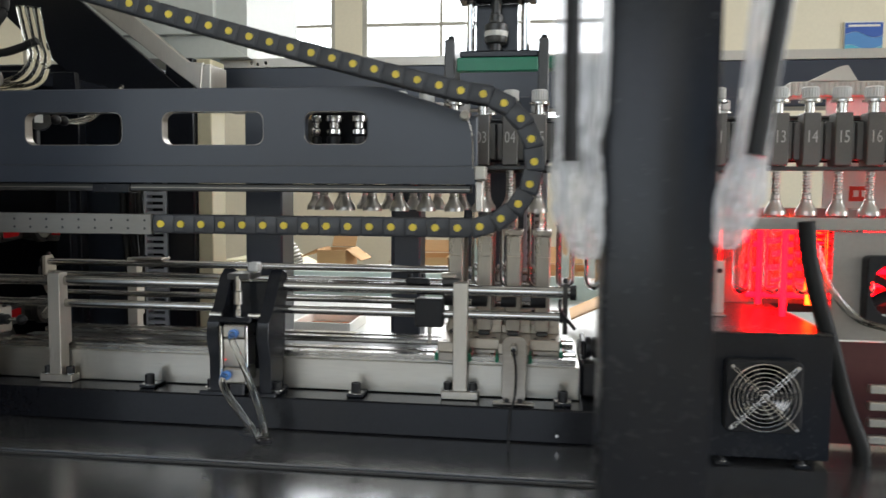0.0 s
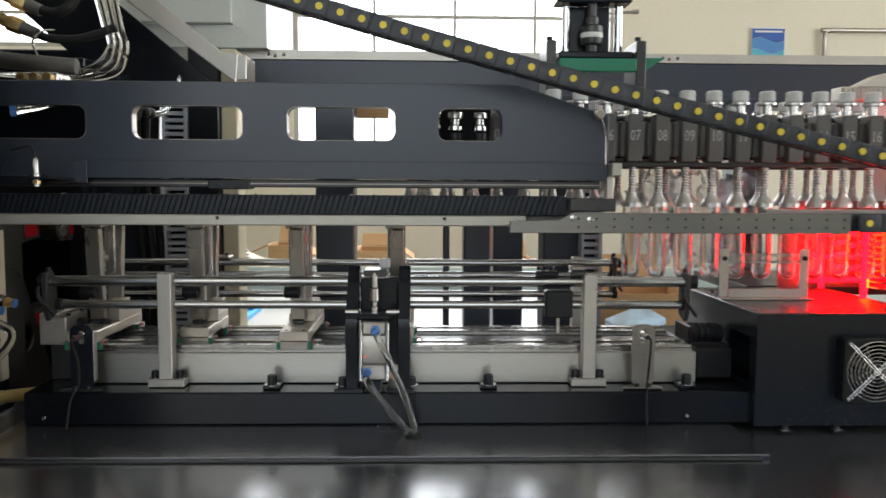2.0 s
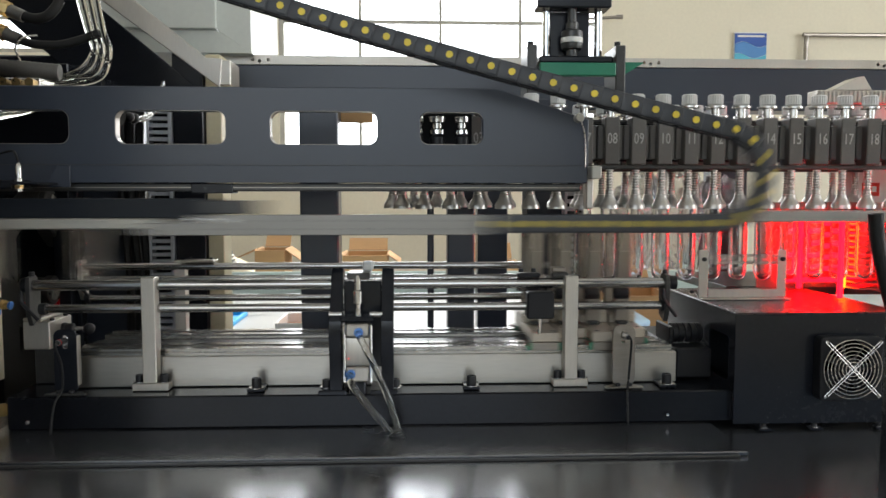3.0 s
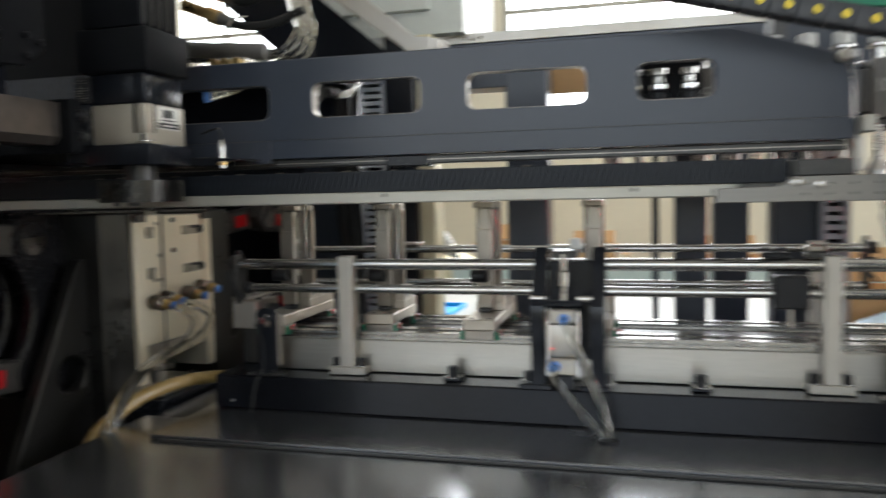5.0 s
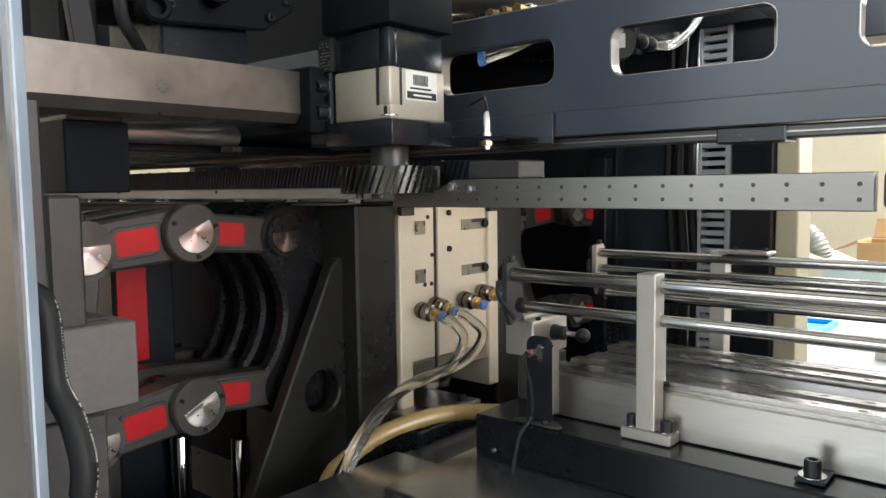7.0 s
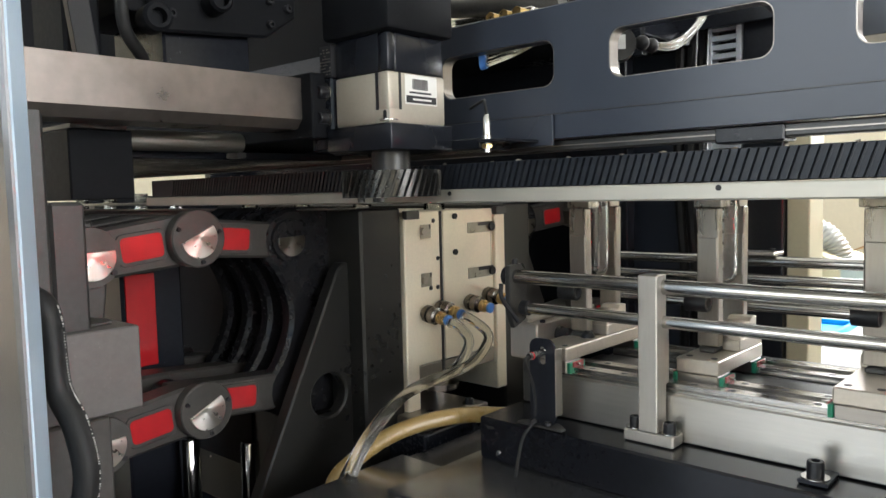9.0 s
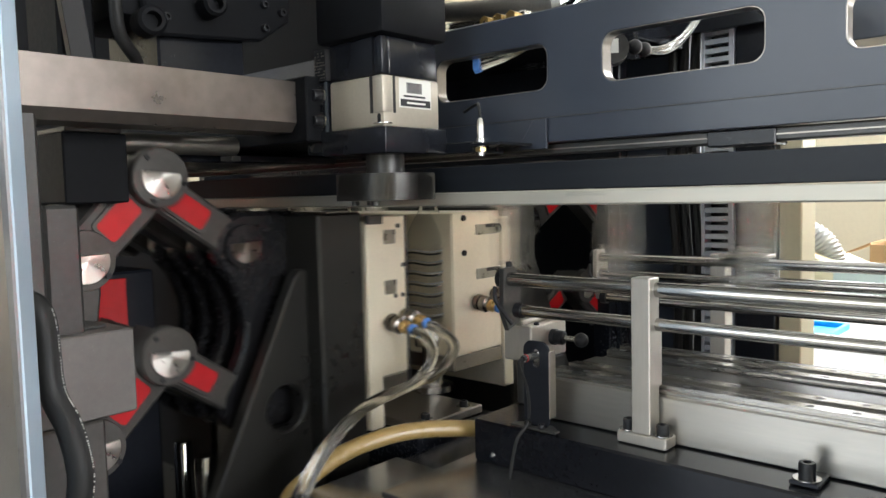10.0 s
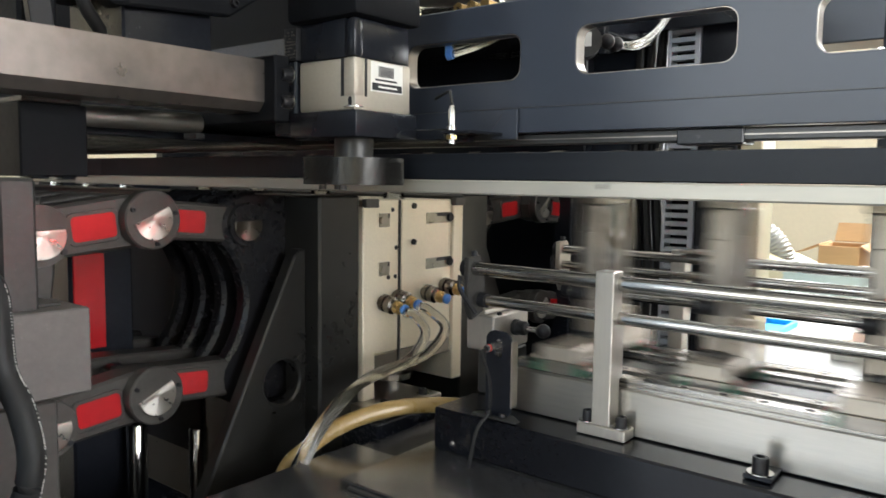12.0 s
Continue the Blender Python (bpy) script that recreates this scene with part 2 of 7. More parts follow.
RAILSTEEL = mat("guide_rail_steel", (0.4, 0.385, 0.36), 0.24, 0.95, 0.1, 200, 0.03, 6, (0.1, 1, 1))
RODSTEEL = mat("ground_rod_steel", (0.5, 0.49, 0.47), 0.16, 0.98, 0.08, 200, 0.02, 6, (0.1, 1, 1))
SADDLE = mat("plain_saddle_steel", (0.5, 0.45, 0.38), 0.36, 0.7, 0.14, 160, 0.05, 8)
GREASE = mat("old_grease", (0.2, 0.17, 0.13), 0.35, 0, 0.3, 300, 0.1, 60)
COUPLING = mat("dark_nickel", (0.2, 0.18, 0.16), 0.22, 0.95, 0.2, 120, 0.04, 20)
# darker copy of black_paint, with the shade put into its colour
SHADEBLACK = mat("shaded_black", (0.009, 0.0095, 0.011), 0.5, 0, 0.2, 140, 0.05, 3, spec=0.06)
REDUCER = mat("bare_cast_reducer", (0.5, 0.455, 0.375), 0.45, 0.45, 0.1, 200, 0.05, 9)
BRAID = mat("grey_braid", (0.16, 0.155, 0.145), 0.4, 0.5, 0.4, 500, 0.3, 8)
GRIPSTEEL = mat("plain_gripper_steel", (0.34, 0.31, 0.27), 0.3, 0.85, 0.18, 180, 0.06, 8, (1, 1, 0.15))
ENDPLATE = mat("satin_steel_plate", (0.215, 0.207, 0.193), 0.36, 0.9, 0.1, 200, 0.03, 5, (0.15, 1, 1))
EARIRON = mat("ear_cast_iron", (0.012, 0.012, 0.0135), 0.26, 0.1, 0.2, 120, 0.06, 6, spec=0.4)
PINEND = turned("turned_pin_end", (0.66, 0.63, 0.58))
# darker copy of the pin end, for the ear pins lying in shade
PINSHADE = turned("shaded_pin_end", (0.2, 0.18, 0.16))
# steel darkened to give the flat pocket tiles the shade of a recess
SHADEPOCKET = mat("shaded_pocket", (0.3, 0.28, 0.24), 0.3, 0.9, 0.2, 200, 0.05, 30)
FILM = film_wrap("packing_film")
SEALRED = mat("red_seal_plate", (0.35, 0.05, 0.05), 0.4, 0.1, 0.15, 120, 0.03, 9)
LAMPRED = glow("quartz_lamp_red", (1.0, 0.0007, 0.003), 24.0)
LAMPORANGE = glow("quartz_lamp_orange", (1.0, 0.07, 0.004), 12.0)
LED = glow("red_led", (1.0, 0.06, 0.03), 1.0)


# building helpers
BASE = {}


def thing(name, at, label, category, group="", kind=""):
    ob = new(name)
    ob.empty_display_size = 0.05
    ob.location = at
    BASE[ob] = Vector(at)
    return tagged(ob, label, category, group, kind)


def finish(bm, name, material, angle=35):
    me = bpy.data.meshes.new(name)
    bmesh.ops.recalc_face_normals(bm, faces=bm.faces[:])
    bm.to_mesh(me)
    bm.free()
    for p in me.polygons:
        p.use_smooth = True
    me.set_sharp_from_angle(angle=radians(angle))
    me.materials.append(material)
    return me


def part(name, bm, material, parent=None, label="", at=None):
    """Links a bmesh, given in the world's place, as one mesh object. at: its own pivot."""
    home = Vector(at) if at is not None else (BASE[parent] if parent else Vector())
    bm.transform(Matrix.Translation(-home))
    ob = new(name, finish(bm, name, material))
    if parent:
        ob.parent = parent
        ob.location = home - BASE[parent]
    else:
        ob.location = home
    BASE[ob] = home
    return tagged(ob, label)


def solid(name, bm, material, label, category, group="", kind="", at=None):
    return tagged(part(name, bm, material, None, "", at), label, category, group, kind)


def bx(bm, x0, x1, y0, y1, z0, z1, b=0.0012, seg=1, m=None):
    made = bmesh.ops.create_cube(bm, size=1)["verts"]
    bmesh.ops.transform(bm, matrix=Matrix.Translation(((x0 + x1) / 2, (y0 + y1) / 2, (z0 + z1) / 2)) @ Matrix.Diagonal((abs(x1 - x0), abs(y1 - y0), abs(z1 - z0), 1)), verts=made)
    if m is not None:
        bmesh.ops.transform(bm, matrix=m, verts=made)
    if b:
        edges = list({e for v in made for e in v.link_edges})
        bmesh.ops.bevel(bm, geom=edges, offset=b, segments=seg, affect="EDGES", profile=0.5)
    return bm


def box(x0, x1, y0, y1, z0, z1, b=0.0012, seg=1):
    return bx(bmesh.new(), x0, x1, y0, y1, z0, z1, b, seg)


def cy(bm, p, q, r, seg=20, r2=None, caps=True):
    p, q = Vector(p), Vector(q)
    d = q - p
    m = Matrix.Translation((p + q) / 2) @ d.to_track_quat("Z", "Y").to_matrix().to_4x4()
    bmesh.ops.create_cone(bm, cap_ends=caps, segments=seg, radius1=r, radius2=r if r2 is None else r2, depth=d.length, matrix=m)
    return bm


def lathe(bm, profile, at, axis=(0, 0, 1), seg=20):
    """profile: radius and height pairs, turned about axis through at."""
    q = Vector(axis).to_track_quat("Z", "Y").to_matrix().to_4x4()
    m = Matrix.Translation(at) @ q
    rings = []
    for r, h in profile:
        rings.append([bm.verts.new(m @ Vector((r * math.cos(2 * math.pi * i / seg), r * math.sin(2 * math.pi * i / seg), h))) for i in range(seg)])
    for a, c in zip(rings, rings[1:]):
        for i in range(seg):
            bm.faces.new((a[i], a[(i + 1) % seg], c[(i + 1) % seg], c[i]))
    return bm


def smooth_path(points, steps=8):
    pts = [Vector(p) for p in points]
    pts = [2 * pts[0] - pts[1]] + pts + [2 * pts[-1] - pts[-2]]
    out = []
    for a, b, c, d in zip(pts, pts[1:], pts[2:], pts[3:]):
        for i in range(steps):
            t = i / steps
            out.append(0.5 * (2 * b + (c - a) * t + (2 * a - 5 * b + 4 * c - d) * t * t + (3 * b - a - 3 * c + d) * t ** 3))
    return out + [pts[-2]]


def tube(bm, points, r, seg=12, steps=8, ripple=0.0):
    path = smooth_path(points, steps)
    up = Vector((0.13, 0.21, 0.97))
    rings = []
    for i, p in enumerate(path):
        d = (path[min(i + 1, len(path) - 1)] - path[max(i - 1, 0)]).normalized()
        u = d.cross(up).normalized()
        v = u.cross(d)
        rr = r * (1 + (ripple if i % 2 else -ripple))
        rings.append([bm.verts.new(p + rr * (math.cos(2 * math.pi * k / seg) * u + math.sin(2 * math.pi * k / seg) * v)) for k in range(seg)])
    for a, c in zip(rings, rings[1:]):
        for k in range(seg):
            bm.faces.new((a[k], a[(k + 1) % seg], c[(k + 1) % seg], c[k]))
    bm.faces.new(rings[0])
    bm.faces.new(rings[-1])
    return bm


def rounded(x0, x1, z0, z1, r, n=6):
    pts = []
    for cx, cz, a0 in ((x1 - r, z1 - r, 0), (x0 + r, z1 - r, 90), (x0 + r, z0 + r, 180), (x1 - r, z0 + r, 270)):
        for i in range(n + 1):
            a = radians(a0 + 90 * i / n)
            pts.append((cx + r * math.cos(a), cz + r * math.sin(a)))
    return pts


def ring(cx, cz, r, n=28):
    return [(cx + r * math.cos(2 * math.pi * i / n), cz + r * math.sin(2 * math.pi * i / n)) for i in range(n)]


def plate(outer, holes, depth, m, bevel=0.0008):
    """A flat plate with openings: outlines in the plane, thickness depth, laid by m (its local z is the thickness)."""
    cu = bpy.data.curves.new("outline", "CURVE")
    cu.dimensions, cu.fill_mode, cu.extrude, cu.bevel_depth, cu.bevel_resolution = "2D", "BOTH", depth / 2 - bevel, bevel, 0
    for pts in (outer, *holes):
        sp = cu.splines.new("POLY")
        sp.points.add(len(pts) - 1)
        for p, (x, y) in zip(sp.points, pts):
            p.co = (x, y, 0, 1)
        sp.use_cyclic_u = True
    tmp = new("outline", cu)
    me = bpy.data.meshes.new_from_object(tmp.evaluated_get(bpy.context.evaluated_depsgraph_get()))
    bpy.data.objects.remove(tmp)
    bpy.data.curves.remove(cu)
    bm = bmesh.new()
    bm.from_mesh(me)
    bpy.data.meshes.remove(me)
    bm.transform(m)
    return bm


def front(y):
    """Lays a plate's plane on x and z, its thickness centred on y."""
    return Matrix(((1, 0, 0, 0), (0, 0, -1, y), (0, 1, 0, 0), (0, 0, 0, 1)))


def side(x):
    """Lays a plate's plane on y and z, its thickness centred on x."""
    return Matrix(((0, 0, 1, x), (1, 0, 0, 0), (0, 1, 0, 0), (0, 0, 0, 1)))


def writing(text, size, m, thick=0.0004):
    cu = bpy.data.curves.new("writing", "FONT")
    cu.body, cu.size, cu.extrude, cu.align_x, cu.align_y, cu.resolution_u = text, size, thick, "CENTER", "CENTER", 2
    tmp = new("writing", cu)
    me = bpy.data.meshes.new_from_object(tmp.evaluated_get(bpy.context.evaluated_depsgraph_get()))
    bpy.data.objects.remove(tmp)
    bpy.data.curves.remove(cu)
    bm = bmesh.new()
    bm.from_mesh(me)
    bpy.data.meshes.remove(me)
    bm.transform(m)
    return bm


def socket_screw(parent, at, axis, r=0.005, h=0.006, washer=True, material=None):
    """A cap screw with its hex socket, washer under the head."""
    a, d = Vector(at), Vector(axis)
    bm = bmesh.new()
    lathe(bm, ((0.0, h * 0.4), (r * 0.5, h * 0.4), (r * 0.52, h), (r * 0.9, h), (r, h * 0.85), (r, 0), (0.0, 0)), a, d, 14)
    ob = part("screw", bm, material or PLASTIC, parent)
    if washer:
        bm = bmesh.new()
        cy(bm, a - d * 0.0012, a, r * 1.6, 16)
        part("washer", bm, NICKEL, parent)
    return ob


# the hall
def wall_sheet(name, bm, label):
    return solid(name, bm, WALLP, label, "wall", kind="structure")


def hall():
    solid("floor", box(-9, 8, -6, 6.3, -0.1, 0, 0), FLOORM, "grey concrete factory floor", "floor", kind="structure")
    solid("ceiling", box(-9, 8, -6, 6.3, 6.0, 6.2, 0), CEIL, "plain white hall ceiling", "ceiling", kind="structure")
    far = [(-9, 0), (8, 0), (8, 6), (-9, 6)]
    wins = [(-4.5, -1.73, 2.68), (-1.51, 1.05, 1.85)]
    wall_sheet("wall_north", plate(far, [[(a, c), (b, c), (b, 4.9), (a, 4.9)] for a, b, c in wins], 0.24, front(6.22)), "cream painted wall with tall windows")
    # south and east windows are unseen, added to go with the fill lights
    near = [[(a, 1.2), (a + 3.2, 1.2), (a + 3.2, 4.6), (a, 4.6)] for a in (-6.5, -2.2, 2.1)]
    wall_sheet("wall_south", plate(far, near, 0.24, front(-5.75)), "cream painted wall with added windows out of view")
    wall_sheet("wall_west", box(-9.2, -9, -6, 6.3, 0, 6, 0), "plain cream painted wall")
    wall_sheet("wall_east", plate([(-6, 0), (6.3, 0), (6.3, 6), (-6, 6)], [[(-3, 1.4), (3.6, 1.4), (3.6, 4.6), (-3, 4.6)]], 0.24, side(7.75)), "cream painted wall with an added wide window out of view")
    for i, (a, b, c) in enumerate(wins):
        w = thing("window_%d" % (i + 1), ((a + b) / 2, 6.15, c), "tall steel window with narrow glazing bars", "window", kind="structure")
        bm = bmesh.new()
        for x in (a + 0.02, b - 0.02):
            bx(bm, x - 0.02, x + 0.02, 6.12, 6.17, c, 4.9, 0.002)
        for z in (c + 0.02, 4.88):
            bx(bm, a + 0.041, b - 0.041, 6.12, 6.17, z - 0.018, z + 0.018, 0.002)
        part("window_frame", bm, WHITEBAR, w)
        xs = [a + (b - a) * k / (4 if i else 5) for k in range(1, 4 if i else 5)]
        for x in xs:
            part("glazing_bar", box(x - 0.012, x + 0.012, 6.13, 6.16, c + 0.04, 4.86, 0.002), WHITEBAR, w)
        for z in [v for v in (1.71, 2.33, 2.95, 3.58, 4.2) if v > c]:
            part("glazing_bar", box(a + 0.041, b - 0.041, 6.125, 6.165, z - 0.012, z + 0.012, 0.002), WHITEBAR, w)
    bm = box(-45, 45, 26.0, 26.1, -3, 17, 0)
    solid("backdrop", bm, glow("overcast_sky", (0.93, 0.96, 1.0), 4.5), "bright overcast sky outside the windows", "sky", kind="structure")
    # conduit and bracket arm on the far wall
    bm = bmesh.new()
    tube(bm, ((2.72, 6.06, 2.62), (2.72, 6.06, 2.82), (2.745, 6.06, 2.86), (2.9, 6.06, 2.865), (5, 6.06, 2.87)), 0.018, 10)
    solid("conduit", bm, STEEL, "thin grey conduit fixed along the wall", "pipe")
    bm = bmesh.new()
    cy(bm, (0.9, 6.08, 2.975), (1.16, 6.0, 2.975), 0.012)
    cy(bm, (1.15, 6.0, 2.975), (1.2, 5.99, 2.975), 0.017)
    solid("window_stay", bm, STEEL, "small steel window stay", "window stay")
    # poster with a wave in two blues; its lines are plain bars
    p = thing("poster", (2.27, 6.085, 2.5), "blue and white notice with a wave on it", "poster")
    part("sheet", box(2.135, 2.405, 6.08, 6.092, 2.5, 2.885, 0), PAPER, p)
    bm = bmesh.new()
    up = [(2.14 + 0.26 * i / 20, 2.79 + 0.022 * math.sin(i / 20 * 6.0)) for i in range(21)]
    part("header", plate([(2.14, 2.875), *up, (2.4, 2.875)], [], 0.003, front(6.077), 0.0004), POSTERB, p)
    mid = [(2.14 + 0.26 * i / 20, 2.7 + 0.02 * math.sin(i / 20 * 6.0 + 0.9)) for i in range(21)]
    part("swell", plate([*mid, *reversed([(x, z - 0.003) for x, z in up])], [], 0.003, front(6.077), 0.0004), mat("poster_mid_blue", (0.08, 0.25, 0.55), 0.5, 0, 0.05, 60, 0.0, 3), p)
    lo = [(2.14 + 0.26 * i / 20, 2.697 + 0.02 * math.sin(i / 20 * 6.0 + 0.9)) for i in range(21)]
    part("wave", plate([(2.14, 2.51), *lo, (2.4, 2.51)], [], 0.003, front(6.077), 0.0004), POSTERC, p)
    part("title_bar", box(2.16, 2.38, 6.071, 6.074, 2.845, 2.86, 0), PAPER, p)
    part("line_bar", box(2.3, 2.35, 6.071, 6.074, 2.53, 2.545, 0), PAPER, p)


def cabinet_by_wall():
    # out of view; added to give the left door post its red reflection
    c = thing("storage_cabinet", (-8.7, -4.0, 0), "unseen red cabinet added for the red reflection in a door post", "cabinet")
    part("body", box(-8.98, -8.55, -5.3, -2.7, 0.0, 1.95, 0.005), RED, c)
    for i in range(3):
        d = part("door", box(-8.5495, -8.53, -5.29 + i * 0.865, -4.435 + i * 0.865, 0.08, 1.93, 0.004), RED, c)
        part("handle", box(-8.5295, -8.51, -4.52 + i * 0.865, -4.5 + i * 0.865, 0.95, 1.1, 0.003), NICKEL, d)


def background():
    cabinet_by_wall()
    # white work table behind the machine
    t = thing("work_table", (-0.5, 3.6, 0), "white topped work table standing behind the machine", "table")
    part("tabletop", box(-1.45, 2.2, 2.75, 4.1, 0.99, 1.03, 0.004), WHITETOP, t)
    for x in (-1.4, 2.1):
        for y in (2.8, 4.05):
            part("leg", box(x - 0.025, x + 0.025, y - 0.025, y + 0.025, 0, 0.99, 0.002), STEEL, t)
    part("back_panel", box(-1.45, 2.2, 4.101, 4.12, 0.75, 1.16, 0.002), mat("pale_green_panel", (0.5, 0.6, 0.56), 0.5, 0, 0.06, 80, 0.03, 3), t)
    # blue tray
    tr = thing("tray", (-1.36, 3.26, 1.03), "shallow bright blue plastic tray on the white table", "tray")
    part("floor", box(-1.49, -1.23, 3.12, 3.4, 1.031, 1.036, 0.001), BLUETRAY, tr)
    for b in ((-1.505, -1.491, 3.105, 3.415), (-1.229, -1.215, 3.105, 3.415), (-1.49, -1.23, 3.105, 3.119), (-1.49, -1.23, 3.401, 3.415)):
        part("rim", box(*b, 1.031, 1.052, 0.002), BLUETRAY, tr)
    bm = bmesh.new()
    tube(bm, ((-1.56, 3.02, 1.04), (-1.5, 3.06, 1.046), (-1.47, 3.09, 1.075), (-1.44, 3.1, 1.105), (-1.4, 3.1, 1.11), (-1.375, 3.1, 1.09)), 0.008, 10)
    solid("hook_tool", bm, mat("pink_handle", (0.5, 0.25, 0.22), 0.5, 0, 0.15, 60, 0.05, 5), "curved pinkish hand tool leaning on the tray", "tool", at=(-1.5, 3.05, 1.032))
    # carton lid with orange top
    tr = thing("shallow_carton", (-0.88, 3.1, 1.03), "shallow open carton with an orange inside on the table", "box")
    part("floor", box(-1.0, -0.78, 2.95, 3.2, 1.031, 1.036, 0), mat("orange_card", (0.6, 0.2, 0.06), 0.7, 0, 0.1, 60, 0.04, 5), tr)
    for b in ((-1.01, -1.0, 2.94, 3.21), (-0.779, -0.769, 2.94, 3.21), (-0.999, -0.78, 3.201, 3.21), (-0.999, -0.78, 2.94, 2.949)):
        part("side", box(*b, 1.031, 1.075, 0.001), PAPER, tr)

    def carton(x0, x1, y0, y1, z0, z1, label, flap=0.12, support=None):
        c = thing("carton", ((x0 + x1) / 2, (y0 + y1) / 2, z0), label, "cardboard box", "cartons by the wall")
        d = 0.006
        part("bottom", box(x0 + d, x1 - d, y0 + d, y1 - d, z0, z0 + d, 0), CARTON, c)
        for b in ((x0, x0 + d, y0, y1), (x1 - d, x1, y0, y1), (x0 + d, x1 - d, y0, y0 + d), (x0 + d, x1 - d, y1 - d, y1)):
            part("side", box(*b, z0, z1, 0.001), CARTON, c)
        for k, (p, ax, sgn) in enumerate((((x0, 0, z1), "Y", -1), ((x1, 0, z1), "Y", 1))):
            bm = box(0, sgn * flap, y0 + 0.01, y1 - 0.01, -d / 2, d / 2, 0.001)
            bm.transform(Matrix.Translation((p[0], 0, z1 + d)) @ Matrix.Rotation(radians(sgn * (35 if k else 25)), 4, "Y"))
            part("flap", bm, CARTON, c)
        bm = box(x0 + 0.01, x1 - 0.01, 0, flap, -d / 2, d / 2, 0.001)
        bm.transform(Matrix.Translation((0, y1, z1 + d)) @ Matrix.Rotation(radians(50), 4, "X"))
        part("flap", bm, CARTON, c)
        return c

    carton(-1.42, -1.24, 4.6, 4.9, 0.93, 1.24, "brown cardboard carton with open flaps", 0.12)
    carton(-0.9, -0.62, 4.7, 5.1, 0.93, 1.2, "wide brown cardboard carton with raised flaps", 0.1)
    carton(-0.1, 0.25, 4.8, 5.3, 0.93, 1.12, "brown cardboard carton standing by the wall", 0.14)
    b = thing("bench", (-0.6, 5.0, 0), "long grey steel bench holding cartons", "bench")
    part("top", box(-3.2, 1.8, 4.4, 5.6, 0.9, 0.929, 0.002), STEEL, b)
    for x in (-3.1, -0.6, 1.7):
        part("leg", box(x - 0.03, x + 0.03, 4.5, 5.5, 0, 0.9, 0.002), STEEL, b)
    # cartons and paper bag on the white table
    c = carton(0.24, 0.62, 3.05, 3.35, 1.031, 1.16, "low torn cardboard carton on the white table", 0.16)
    bm = bmesh.new()
    bx(bm, -0.1, 0.1, -0.07, 0.07, 0, 0.03, 0.008, 2)
    bm.transform(pose(0.36, 2.95, 1.05, 18, -14, 25))
    solid("plastic_bag", bm, mat("blue_white_bag", (0.45, 0.62, 0.75), 0.4, 0, 0.4, 14, 0.2, 10), "crumpled blue and white bag leaning on a carton", "bag", at=(0.36, 2.95, 1.05))
    # crumpled clear wrapping heaped behind the oven
    w = thing("wrapping_film", (0.33, 2.2, 1.353), "heap of crumpled clear wrapping film", "plastic film")
    for k, (x, z, rx, rz) in enumerate(((0.2, 1.5, 0.075, 0.15), (0.33, 1.505, 0.085, 0.16), (0.46, 1.49, 0.075, 0.145))):
        bm = bmesh.new()
        bmesh.ops.create_icosphere(bm, subdivisions=4, radius=1)
        for v in bm.verts:
            f = 1 + 0.35 * noise.noise(v.co * 1.7 + Vector((k * 7, 0, 0))) + 0.24 * noise.noise(v.co * 5) + 0.16 * noise.noise(v.co * 11)
            v.co = Vector((x + v.co.x * rx * f, 2.22 + v.co.y * 0.04 * f, max(1.3535, z + v.co.z * rz * f)))
        part("sheet", bm, CRUMPLED, w)
    # hopper lid and flexible duct of the machine behind
    h = thing("hopper_cover", (-1.7, 4.9, 0.93), "cream enamelled sloping hopper cover", "machine cover")
    part("cover", plate([(-2.05, 0.93), (-1.42, 0.93), (-1.42, 1.06), (-1.7, 1.18), (-2.05, 1.16)], [], 0.5, front(4.85), 0.004), CREAMBOX, h)
    bm = bmesh.new()
    tube(bm, ((-1.83, 4.8, 1.14), (-1.845, 4.8, 1.2), (-1.8, 4.8, 1.275), (-1.72, 4.8, 1.265), (-1.66, 4.8, 1.2), (-1.63, 4.8, 1.12)), 0.062, 18, 9, 0.07)
    part("flexible_duct", bm, DUCTCLOTH, h, "ribbed grey flexible duct")


